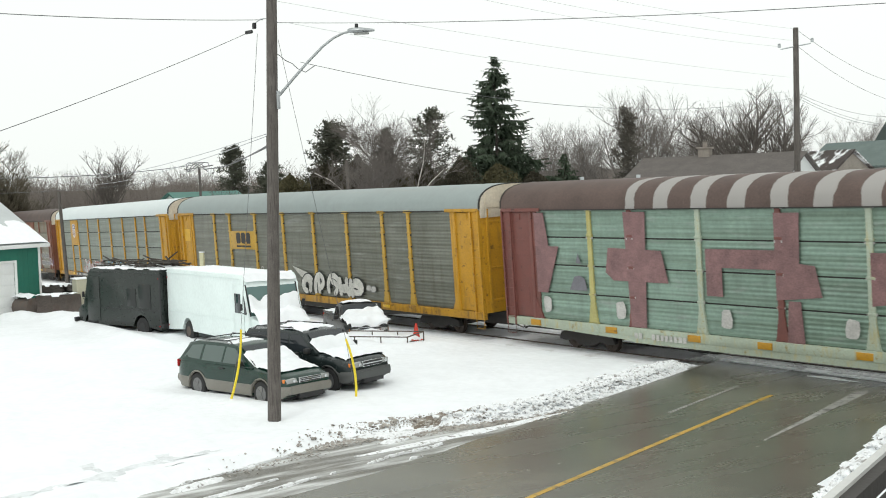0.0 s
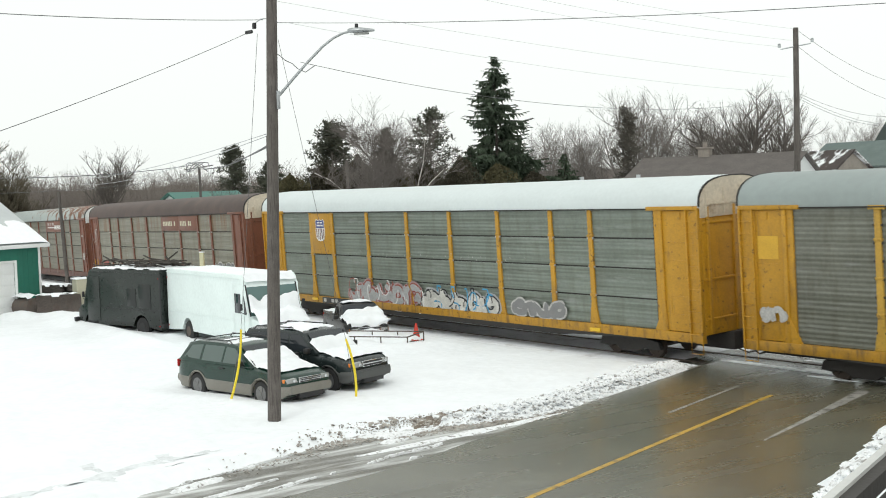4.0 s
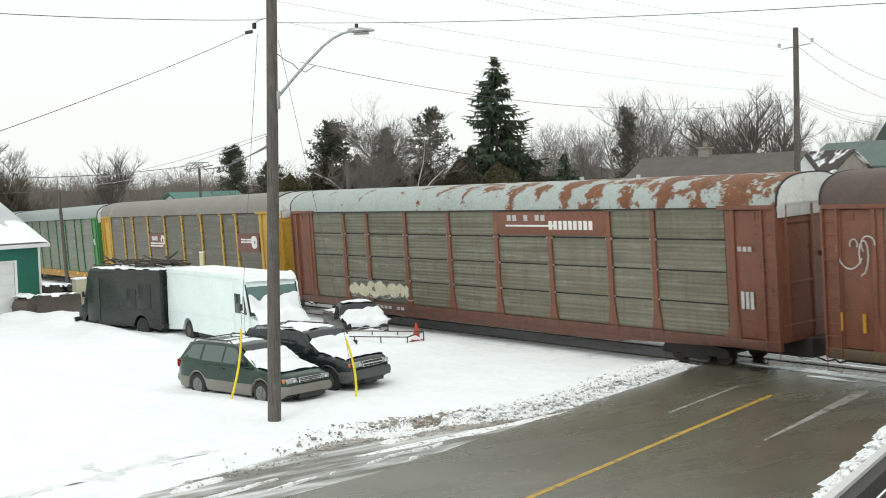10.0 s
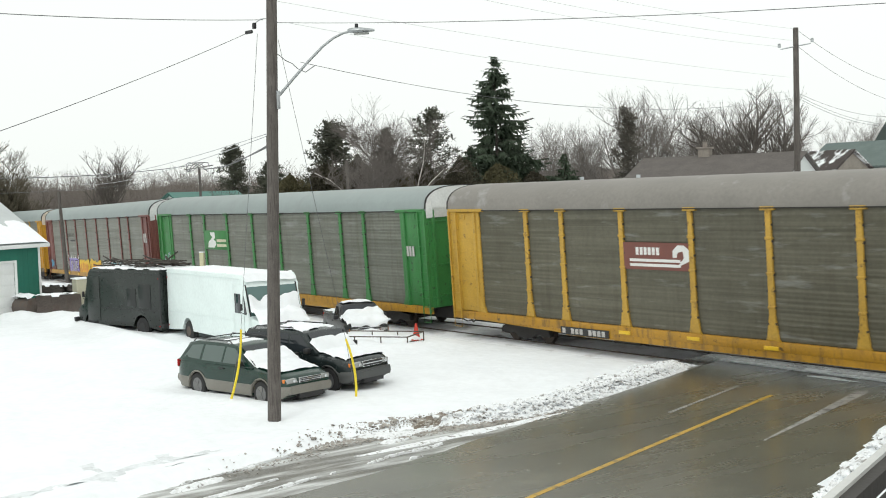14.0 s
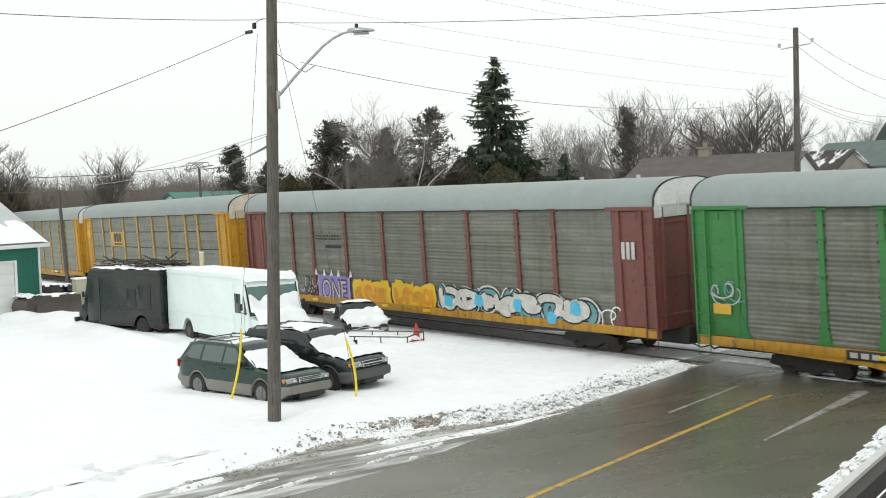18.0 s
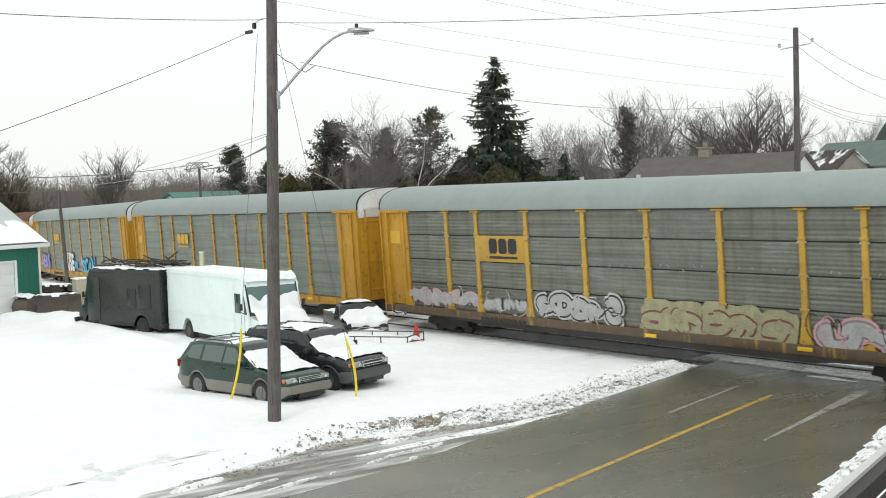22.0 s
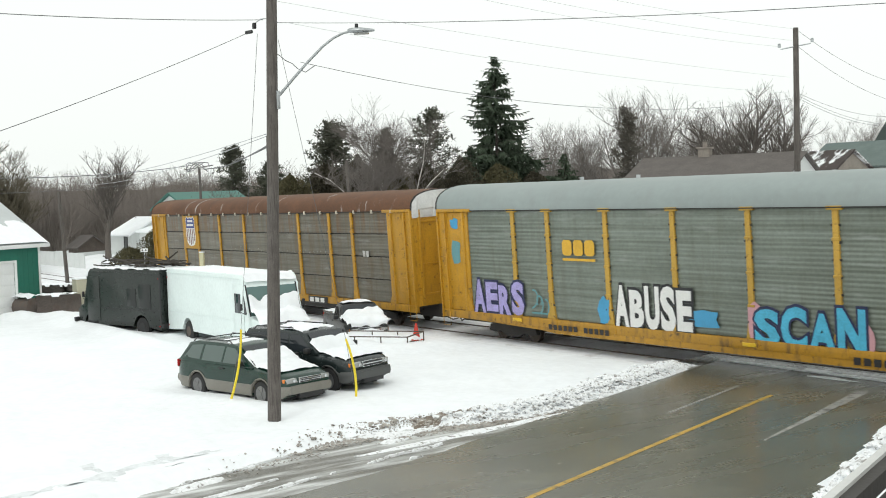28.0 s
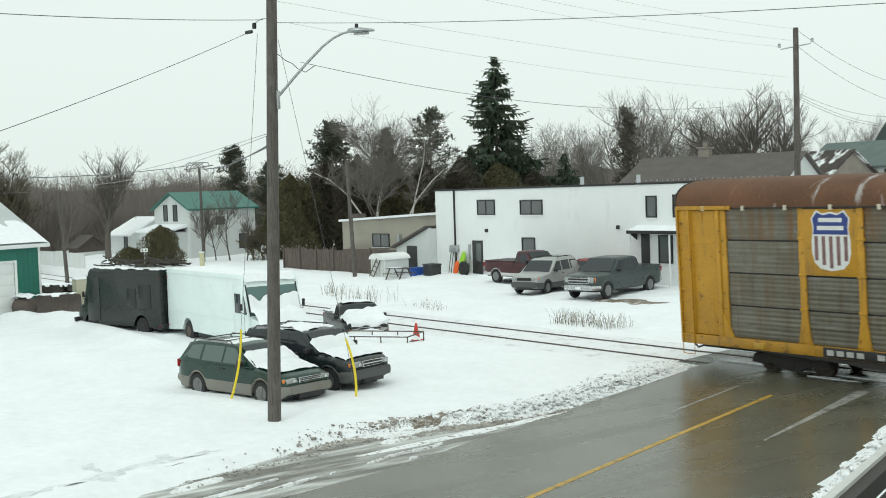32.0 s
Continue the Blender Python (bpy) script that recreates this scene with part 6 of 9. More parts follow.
BLACKCAR = surf("black_car_paint", (0.014, 0.015, 0.016), 0.3, vary=0.2, bump=0)
REDCAR = surf("red_car_paint", (0.22, 0.03, 0.03), 0.35, vary=0.2, bump=0)

# side glass colour is lightened to imitate sky and snow showing in it
WAGON = dict(wb=2.70, w=1.745, r=0.325, front=2.26, rear=-2.34, belt=0.98, roof=1.50, clear=0.24, tumble=0.22,
             top=[(2.28, 0.52), (2.25, 0.66), (2.12, 0.77), (1.65, 0.88), (1.0, 0.97), (0.85, 0.99), (-2.18, 1.02), (-2.31, 0.92), (-2.36, 0.62)],
             cabin=[(1.02, 0.95), (0.28, 1.43), (0.05, 1.475), (-0.7, 1.50), (-1.6, 1.49), (-1.86, 1.44), (-2.24, 1.0), (-2.22, 0.95)],
             windows=[[(0.72, 1.01), (-0.22, 1.01), (-0.20, 1.42), (0.18, 1.39)], [(-0.30, 1.01), (-1.16, 1.02), (-1.12, 1.42), (-0.28, 1.42)], [(-1.25, 1.03), (-1.96, 1.06), (-1.70, 1.38), (-1.21, 1.42)]],
             screen=((0.97, 0.99), (0.31, 1.42)), back=((-2.20, 1.06), (-1.90, 1.41)), clad=0.56, clad_paint=CLAD, clad_label="beige lower cladding", lamp_z=0.62, lamp_h=0.13,
             grille=(0.62, 0.75, 0.36), slots=3, bumper=(0.36, 0.57), rim=surf("steel_wheel", (0.20, 0.20, 0.20), 0.45, 0.4), bumper_paint=CLAD, mirror=(0.62, 0.98), rack=(-1.75, -0.05), glass=glass("sky_sheen_car_glass", (0.085, 0.115, 0.105), 0.05))
SUV = dict(wb=2.70, w=1.84, r=0.36, front=2.22, rear=-2.31, belt=1.10, roof=1.70, clear=0.32, tumble=0.17,
           top=[(2.22, 0.60), (2.20, 0.85), (2.05, 0.95), (1.6, 1.02), (0.95, 1.09), (-2.2, 1.14), (-2.32, 1.0), (-2.33, 0.7)],
           cabin=[(1.0, 1.05), (0.35, 1.62), (0.1, 1.68), (-0.9, 1.70), (-2.0, 1.68), (-2.27, 1.1), (-2.25, 1.05)],
           windows=[[(0.74, 1.13), (-0.16, 1.13), (-0.15, 1.60), (0.24, 1.57)], [(-0.25, 1.13), (-1.10, 1.14), (-1.08, 1.60), (-0.24, 1.60)], [(-1.2, 1.15), (-2.08, 1.17), (-1.9, 1.58), (-1.18, 1.60)]],
           screen=((0.95, 1.09), (0.39, 1.60)), back=((-2.24, 1.17), (-2.03, 1.60)), clad=0.62, clad_paint=SUVCLAD, lamp_z=0.74, lamp_h=0.16,
           grille=(0.74, 0.90, 0.42), slots=2, bumper=(0.42, 0.68), bumper_paint=SUVCLAD, mirror=(0.66, 1.10), rack=(-1.8, -0.1))
TRUCK = dict(wb=3.65, w=2.03, r=0.40, front=2.80, rear=-3.03, belt=1.22, roof=1.87, clear=0.42, tumble=0.15,
             top=[(2.80, 0.70), (2.78, 1.02), (2.6, 1.12), (2.0, 1.17), (1.35, 1.22), (1.3, 1.23), (-1.05, 1.26), (-1.06, 1.30), (-3.0, 1.30), (-3.05, 0.9)],
             cabin=[(1.45, 1.18), (0.72, 1.80), (0.5, 1.85), (-0.5, 1.87), (-0.85, 1.84), (-1.02, 1.25), (-1.0, 1.18)],
             windows=[[(1.08, 1.26), (0.16, 1.26), (0.16, 1.76), (0.62, 1.73)], [(0.06, 1.26), (-0.80, 1.27), (-0.74, 1.74), (0.06, 1.76)]],
             screen=((1.40, 1.22), (0.75, 1.79)), back=((-0.99, 1.32), (-0.88, 1.76)), lamp_z=0.80, lamp_h=0.28, grille=(0.76, 1.04, 0.58), slots=2, bumper=(0.46, 0.70), bumper_paint=CHROME, mirror=(0.95, 1.22), mirror_paint=BLACK, bed=-1.1)
ESCAPE = dict(wb=2.62, w=1.78, r=0.34, front=2.15, rear=-2.25, belt=1.08, roof=1.70, clear=0.30, tumble=0.17,
              top=[(2.15, 0.60), (2.13, 0.84), (2.0, 0.95), (1.5, 1.02), (0.95, 1.07), (-2.15, 1.10), (-2.26, 0.95), (-2.27, 0.7)],
              cabin=[(1.0, 1.03), (0.32, 1.60), (0.05, 1.68), (-0.9, 1.70), (-1.85, 1.68), (-2.2, 1.1), (-2.2, 1.03)],
              windows=[[(0.72, 1.10), (-0.16, 1.10), (-0.15, 1.58), (0.20, 1.55)], [(-0.25, 1.10), (-1.05, 1.11), (-1.03, 1.58), (-0.24, 1.58)], [(-1.15, 1.12), (-2.0, 1.14), (-1.78, 1.56), (-1.12, 1.58)]],
              screen=((0.95, 1.07), (0.36, 1.58)), back=((-2.17, 1.14), (-1.9, 1.60)), clad=0.58, clad_paint=SUVCLAD, lamp_z=0.74, lamp_h=0.15, grille=(0.72, 0.86, 0.40), slots=2, grille_paint=BLACK, bumper=(0.40, 0.66), bumper_paint=SUVCLAD, mirror=(0.62, 1.07), rack=(-1.7, -0.1))
OLDTRUCK = dict(wb=3.35, w=1.98, r=0.38, front=2.55, rear=-2.75, belt=1.15, roof=1.78, clear=0.42, tumble=0.16,
                top=[(2.55, 0.66), (2.53, 0.98), (2.3, 1.06), (1.2, 1.13), (-0.25, 1.17), (-0.26, 1.19), (-2.72, 1.19), (-2.77, 0.8)],
                cabin=[(1.25, 1.10), (0.65, 1.70), (0.4, 1.77), (-0.1, 1.77), (-0.24, 1.2), (-0.2, 1.10)],
                windows=[[(0.95, 1.18), (0.20, 1.18), (0.20, 1.66), (0.55, 1.64)], [(0.12, 1.18), (-0.14, 1.18), (-0.08, 1.62), (0.12, 1.66)]],
                screen=((1.2, 1.14), (0.68, 1.69)), back=((-0.23, 1.24), (-0.12, 1.70)), clad=0.60, clad_paint=surf("white_two_tone", (0.55, 0.54, 0.53), 0.45, vary=0.12), lamp_z=0.72, grille=(0.70, 0.92, 0.5), bumper=(0.44, 0.64), bumper_paint=CHROME, mirror=(0.85, 1.15), bed=-0.3)
SEDAN = dict(wb=2.60, w=1.72, r=0.31, front=2.2, rear=-2.2, belt=0.92, roof=1.38, clear=0.22, tumble=0.24,
             top=[(2.2, 0.48), (2.17, 0.64), (2.0, 0.74), (1.3, 0.86), (0.9, 0.92), (-1.5, 0.96), (-2.1, 0.92), (-2.21, 0.6)],
             cabin=[(1.0, 0.88), (0.25, 1.33), (-0.1, 1.38), (-0.9, 1.37), (-1.65, 0.93), (-1.6, 0.88)],
             windows=[[(0.68, 0.94), (-0.2, 0.94), (-0.2, 1.29), (0.16, 1.27)], [(-0.28, 0.94), (-1.2, 0.96), (-0.88, 1.27), (-0.28, 1.29)]],
             screen=((0.94, 0.92), (0.29, 1.32)), back=((-1.58, 0.98), (-0.95, 1.35)), lamp_z=0.56, grille=(0.55, 0.66, 0.3), bumper=(0.32, 0.52), mirror=(0.6, 0.93))


def shrunk(s, k):
    """The same vehicle at another size."""
    def q(v):
        return v * k if isinstance(v, float) else (type(v)(q(e) for e in v) if isinstance(v, (list, tuple)) else v)
    return {key: (v if key == "tumble" else q(v)) for key, v in s.items()}


# greenish glass, its colour made paler for the snow it would reflect
VAN_GLASS = glass("greenish_snow_sheen_glass", (0.10, 0.17, 0.16), 0.05)
BOARD_PAINT = surf("patched_dark_paint", (0.008, 0.010, 0.009), 0.35, vary=0.3, bump=0.02)


def step_van(name, label, m, paint, length, seed, dark=False):
    """A boxy walk-in van, front towards +x."""
    t = thing(name, label, "van", m, "parked vehicles")
    h, hw, L = 2.78, 1.08, length
    body = B()
    prof = [(-L / 2, 0.30)] + [(x, max(0.30, z)) for x, z in arch_points(-L / 2 + (2.1 if L > 7 else 1.35), 0.52, 8, 0.40)] + [(x, max(0.30, z)) for x, z in arch_points(L / 2 - 0.55, 0.50, 8, 0.40)] + [(L / 2 - 0.02, 0.30), (L / 2, 1.25), (L / 2 - 0.42, 2.62), (L / 2 - 0.6, h), (-L / 2 + 0.03, h)]
    prism(body, prof, -hw, hw, "y", 0.06)
    part("body", body, paint, t)
    part("hood", shell([(L / 2 - 0.05, 0.5), (L / 2 + 0.72, 0.5), (L / 2 + 0.75, 0.95), (L / 2 + 0.5, 1.16), (L / 2 - 0.05, 1.28)], hw * 0.9, lambda x, z: 1 - 0.12 * smooth01(L / 2, L / 2 + 0.75, x), 0.05), paint, t)
    part("front_bumper", box(B(), L / 2 + 0.68, L / 2 + 0.86, -hw * 0.95, hw * 0.95, 0.42, 0.62, 0.03), BLACK, t)
    part("grille", box(B(), L / 2 + 0.70, L / 2 + 0.77, -0.5, 0.5, 0.66, 0.95, 0.01), BLACK, t)
    for s in (-1, 1):
        part("headlight", disc(B(), L / 2 + 0.74, s * 0.72, 0.82, 0.10, 0.06, "x", 16), HEADLAMP, t)
        q0, q1 = 0.06 if s > 0 else -0.98, 0.98 if s > 0 else -0.06
        a, b = Vector((L / 2 - 0.02, 0, 1.34)), Vector((L / 2 - 0.39, 0, 2.46))
        n = Vector((0.95, 0, 0.3)) * 0.012
        part("windshield", sheet(B(), [[(a.x + n.x, q0, a.z + n.z), (a.x + n.x, q1, a.z + n.z), (b.x + n.x, q1, b.z + n.z), (b.x + n.x, q0, b.z + n.z)]]), GLASS if dark else VAN_GLASS, t, smooth=0)
        if not dark:
            for q in (q0 - 0.04, q1 - 0.01):
                part("windshield_frame", sheet(B(), [[(a.x + 0.02, q, a.z), (a.x + 0.02, q + 0.05, a.z), (b.x + 0.02, q + 0.05, b.z), (b.x + 0.02, q, b.z)]]), BLACK, t, smooth=0)
            part("wiper", tube(B(), [(a.x + 0.05, (q0 + q1) / 2, a.z - 0.02), (a.x - 0.12, (q0 + q1) / 2 + 0.3, a.z + 0.5)], 0.012, 5), BLACK, t)
        y = s * (hw + 0.003)
        door = part("cab_door", box(B(), L / 2 - 1.22, L / 2 - 0.34, min(y, y + s * 0.02), max(y, y + s * 0.02), 0.55, 2.45, 0.006), paint, t)
        if not dark:
            for x0, x1 in ((L / 2 - 1.08, L / 2 - 0.58),):
                part("door_window", box(B(), x0, x1, min(y, y + s * 0.028), max(y, y + s * 0.028), 1.42, 2.12, 0.004), GLASS, door)
            q = [(L / 2 - 0.44, y + s * 0.006, 1.40), (L / 2 - 0.10, y + s * 0.006, 1.40), (L / 2 - 0.32, y + s * 0.006, 2.05), (L / 2 - 0.44, y + s * 0.006, 2.05)]
            part("quarter_window", sheet(B(), [q if s < 0 else q[::-1]]), GLASS, t, smooth=0)
        else:
            for x0, x1, z0, z1 in ((-2.05, -1.25, 1.2, 2.2), (-1.05, -0.45, 1.25, 2.0), (L / 2 - 1.1, L / 2 - 0.45, 1.35, 2.25)):
                part("boarded_window", box(B(), x0, x1, min(y, y + s * 0.012), max(y, y + s * 0.012), z0, z1, 0.004), BOARD_PAINT, t)
            part("corner_strip", box(B(), -L / 2 - 0.01, -L / 2 + 0.10, min(y, y + s * 0.014), max(y, y + s * 0.014), 0.5, 2.6, 0.004), BLACK, t)
        part("rub_rail", box(B(), -L / 2 + 0.05, L / 2 - 1.3, min(y, y + s * 0.015), max(y, y + s * 0.015), 1.10, 1.14), paint if not dark else BLACK, t)
        part("roof_gutter", box(B(), -L / 2 + 0.02, L / 2 - 0.6, min(y, y + s * 0.02), max(y, y + s * 0.02), h - 0.14, h - 0.10), paint, t)
        part("mirror", box(B(), L / 2 - 0.28, L / 2 - 0.2, s * (hw + 0.16) - 0.05, s * (hw + 0.16) + 0.05, 1.55, 1.80, 0.02), BLACK, t)
        part("mirror_arm", tube(B(), [(L / 2 - 0.26, s * hw, 1.4), (L / 2 - 0.24, s * (hw + 0.18), 1.5)], 0.012, 6), BLACK, t)
        for x in (-L / 2 + (2.1 if L > 7 else 1.35), L / 2 - 0.55):
            w = part("wheel", wheel_mesh(0.41, 0.24), RUBBER, t, m=pose(x, s * (hw - 0.15), 0.38, 0, 0, 0 if s < 0 else 180))
            part("rim", disc(B(), 0, -0.115, 0, 0.2, 0.03, "y", 16), RAIL if not dark else BLACK, w)
        for zz in (h - 0.12, 0.7):
            part("marker_light", box(B(), -L / 2 + 0.08, -L / 2 + 0.14, min(y, y + s * 0.03), max(y, y + s * 0.03), zz - 0.24, zz - 0.2), REDLENS, t)
    part("rear_door", box(B(), -L / 2 - 0.03, -L / 2, -0.9, 0.9, 0.6, 2.5, 0.01), paint, t)
    part("rear_bumper", box(B(), -L / 2 - 0.12, -L / 2, -hw, hw, 0.42, 0.58, 0.02), BLACK, t)
    return t


def lot_things():
    # the street-side pole with its lamp
    t = thing("utility_pole", "weathered wooden utility pole beside the road, with a street lamp", "utility pole")
    base, top = Vector((-25.63, -14.93, -0.15)), Vector((-25.90, -14.33, 11.6))
    part("pole", tube(B(), [base.lerp(top, i / 10) for i in range(11)], 0.165, 14, 0.125), WOODPOLE, t)
    part("lamp_bracket", box(B(), -0.05, 0.05, -0.05, 0.05, -0.35, 0.1, 0.01), GALV, t, m=Matrix.Translation((-25.73, -14.42, 7.98)))
    arm = [(-25.72, -14.38, 7.96), (-25.50, -14.05, 8.40), (-25.31, -13.77, 8.76), (-25.10, -13.45, 9.13), (-24.95, -13.24, 9.32), (-24.82, -13.05, 9.43), (-24.70, -12.9, 9.47)]
    part("lamp_arm", tube(B(), arm, 0.036, 10, 0.028), GALV, t)
    head = B()
    rings = []
    for u, w, h in ((0, 0.05, 0.05), (0.08, 0.11, 0.075), (0.28, 0.15, 0.085), (0.48, 0.12, 0.06), (0.66, 0.04, 0.03)):
        rings.append([(u, w * math.cos(a), h * math.sin(a) * (1 if math.sin(a) > 0 else 0.7)) for a in (2 * math.pi * i / 14 for i in range(14))])
    loft(head, rings)
    hm = Matrix.Translation((-24.74, -12.95, 9.48)) @ Matrix.Rotation(math.atan2(0.55, 0.38), 4, "Z")
    hd = part("lamp_head", head, GALV, t, m=hm)
    part("photocell", tube(B(), [(0.22, 0, 0.07), (0.22, 0, 0.17)], 0.045, 10), BLACK, hd)
    part("lens", box(B(), 0.15, 0.52, -0.09, 0.09, -0.085, -0.05, 0.01), HEADLAMP, hd)
    part("insulator", box(B(), -0.045, 0.045, -0.045, 0.045, -0.075, 0.075, 0.02), BLACK, t, m=Matrix.Translation((-26.19, -14.73, 9.70)))
    part("insulator", tube(B(), [(-26.33, -14.90, 9.54), (-26.20, -14.78, 9.56)], 0.045, 8), BLACK, t)
    part("wire_bracket", tube(B(), [(-25.92, -14.5, 9.86), (-26.10, -14.59, 9.86), (-26.19, -14.72, 9.76)], 0.014, 6), GALV, t)
    part("drop_cable", tube(B(), [(-25.87, -14.36, 9.03), (-25.79, -14.25, 8.93), (-25.72, -14.17, 8.83), (-25.61, -14.03, 8.74), (-25.53, -13.93, 8.61), (-25.42, -13.78, 8.52), (-25.29, -13.6, 8.67)], 0.011, 6), WIRE, t)
    part("drop_cable", tube(B(), [(-25.79, -14.52, 9.1), (-25.76, -14.56, 8.6), (-25.74, -14.60, 7.6), (-25.72, -14.66, 6.0), (-25.70, -14.74, 4.2)], 0.014, 6), WIRE, t)
    part("number_tag", box(B(), -0.012, 0.012, -0.05, 0.05, 0, 0.55, 0.003), YELLOW_PLASTIC, t, m=Matrix.Translation((-25.62, -14.80, 1.72)) @ Matrix.Rotation(radians(-52), 4, "Z"))
    part("cable_guard", tube(B(), [(-25.86, -14.8, 0.3), (-26.0, -14.6, 7.0)], 0.03, 6), WOODPOLE, t)
    # guy wires with yellow guards
    for foot, knee, head in (((-28.70, -14.60, 0.02), (-28.42, -14.32, 2.0), (-26.1, -14.7, 9.5)), ((-26.75, -11.85, 0.05), (-26.79, -12.08, 1.65), (-25.80, -14.30, 9.35))):
        g = thing("guy_wire", "steel guy wire with a yellow plastic guard", "guy wire", group="guy wires")
        part("strand", tube(B(), [foot, knee, tuple((Vector(knee) * 0.5 + Vector(head) * 0.5)), head], 0.006, 5), WIRE, g)
        k = Vector(knee) + (Vector(foot) - Vector(knee)) * 0.0
        bow = [Vector(foot).lerp(k, i / 6) + Vector((0.09, 0.05, 0)) * (4 * (i / 6) * (1 - i / 6)) for i in range(7)]
        part("guard", tube(B(), bow, 0.036, 8, 0.03), YELLOW_PLASTIC, g)
    # parked cars
    mw = pose(-29.78, -13.30, -0.10, 0, 0, 11)
    wagon = vehicle("station_wagon", "dark green station wagon with beige cladding, snow on its hood", "car", mw, shrunk(WAGON, 1.05), GREENPAINT)
    snow_cover("snow lying on the hood and windshield of the wagon", mw, polyline([(0.1, 1.57), (0.33, 1.53), (1.05, 1.065), (1.73, 0.97), (2.2, 0.86)]), 0.58, 1.92, 0.78, 0.08, 3, 0.25, lies_on(wagon))
    snow_cover("thin snow lying on the roof of the wagon", mw, polyline([(-2, 1.59), (0.1, 1.58)]), -1.0, -0.0, 0.60, 0.04, 8, 0.8, lies_on(wagon))
    ms = pose(-29.95, -11.22, -0.06, 0, 0, 16)
    suv = vehicle("suv", "dark grey-green SUV with snow on its hood and roof", "car", ms, SUV, SUVPAINT)
    snow_cover("snow lying on the hood and windshield of the SUV", ms, polyline([(0.2, 1.69), (0.39, 1.645), (0.98, 1.125), (1.6, 1.055), (2.1, 0.97)]), 0.60, 1.96, 0.80, 0.085, 5, 0.25, lies_on(suv))
    snow_cover("snow lying on the roof of the SUV", ms, polyline([(-2, 1.72), (0.1, 1.71)]), -1.2, 0.2, 0.68, 0.07, 6, 0.5, lies_on(suv))
    mb = pose(-38.95, -4.1, -0.27, 0, 0, -19)
    black = vehicle("pickup_truck", "black pickup truck half buried in snow", "pickup truck", mb, shrunk({k: v for k, v in OLDTRUCK.items() if k not in ("clad", "clad_paint")}, 0.88), BLACKCAR)
    snow_cover("deep snow lying on the hood of the black pickup", mb, polyline([(0.6, 1.42), (0.8, 1.30), (1.1, 1.02), (2.2, 0.88)]), 0.88, 2.25, 0.84, 0.24, 15, 0.15, lies_on(black))
    snow_cover("snow lying on the roof of the black pickup", mb, polyline([(-0.2, 1.55), (0.5, 1.55)]), -0.15, 0.42, 0.6, 0.08, 16, 0.3, lies_on(black))
    snow_cover("snow filling the bed of the black pickup", mb, polyline([(-2.5, 1.03), (0, 1.03)]), -2.35, -0.3, 0.78, 0.14, 17, 0.3)
    # vans
    WV = surf("white_van_paint", (0.72, 0.80, 0.785), 0.4, vary=0.08, scale=0.8, fine=8, col2=(0.45, 0.43, 0.40), amt=0.12, stretch=(3, 1, 0.7), soft2=0.3, bump=0.02)
    DV = surf("dark_van_paint", (0.015, 0.020, 0.017), 0.3, vary=0.35, scale=0.9, fine=8, col2=(0.030, 0.036, 0.031), amt=0.42, soft2=0.15, bump=0.03)
    wm = Matrix.Translation((-41.65, -8.05, -0.08)) @ Matrix.Rotation(radians(-2.5), 4, "Z")
    white = step_van("step_van", "white walk-in step van with snow on its hood", wm, WV, 7.8, 1)
    snow_cover("deep snow heaped on the hood of the white van", wm, polyline([(3.6, 1.95), (3.9, 1.36), (4.4, 1.17), (4.7, 0.9)]), 3.73, 4.66, 0.98, 0.30, 21, 0.05, lies_on(white))
    snow_cover("snow clinging above the windshield of the white van", wm, polyline([(3.2, 2.78), (3.3, 2.76), (3.6, 2.50)]), 3.2, 3.58, 1.0, 0.07, 24, 0.1)
    snow_cover("snow lying on the roof of the white van", wm, polyline([(-3.9, 2.78), (3.9, 2.78)]), -3.8, 3.25, 1.02, 0.035, 22, 0.75)
    dm = Matrix.Translation((-48.55, -8.85, -0.15)) @ Matrix.Rotation(radians(194.5), 4, "Z")
    step_van("step_van", "dark walk-in van with scrap on its roof", dm, DV, 5.4, 2, True)
    rnd = random.Random(12)
    SCRAP = surf("scrap_wood", (0.050, 0.043, 0.036), 0.85, vary=0.4, fine=20, bump=0.3)
    for i in range(64):
        a = rnd.uniform(-2.3, 2.2)
        b = rnd.uniform(-0.8, 0.8)
        z = 2.80 + 0.06 * (i % 6)
        ln, th = rnd.uniform(0.5, 1.5), rnd.uniform(-0.5, 0.5)
        bm = B()
        if i % 3:
            box(bm, -ln / 2, ln / 2, -0.035, 0.035, 0, 0.045, 0.008)
        else:
            tube(bm, [(-ln / 2, 0, 0.06), (0, 0.12, 0.12), (ln / 2, 0, 0.06)], 0.024, 7)
        ob = part("scrap_piece", bm, SCRAP, None, m=dm @ pose(a, b, z, rnd.uniform(-8, 8), rnd.uniform(-40, 40) if i % 6 == 5 else rnd.uniform(-7, 7), math.degrees(th)))
        tagged(ob, "weathered scrap board or pipe on the van roof", "scrap", "scrap on the van roof")
    snow_cover("snow on the roof of the dark van", dm, polyline([(-3, 2.78), (3, 2.78)]), -2.8, 2.2, 1.0, 0.08, 23, 0.4)
    # utility trailer and cone
    tr = thing("utility_trailer", "low steel utility trailer filled with snow", "trailer", Matrix.Translation((-35.3, -5.55, -0.28)) @ Matrix.Rotation(radians(34), 4, "Z"))
    part("bed", box(B(), -1.5, 1.5, -0.8, 0.8, 0.28, 0.40, 0.02), BLACK, tr)
    for s in (-1, 1):
        part("top_rail", tube(B(), [(-1.5, s * 0.8, 0.75), (1.5, s * 0.8, 0.75)], 0.022, 6), RAIL, tr)
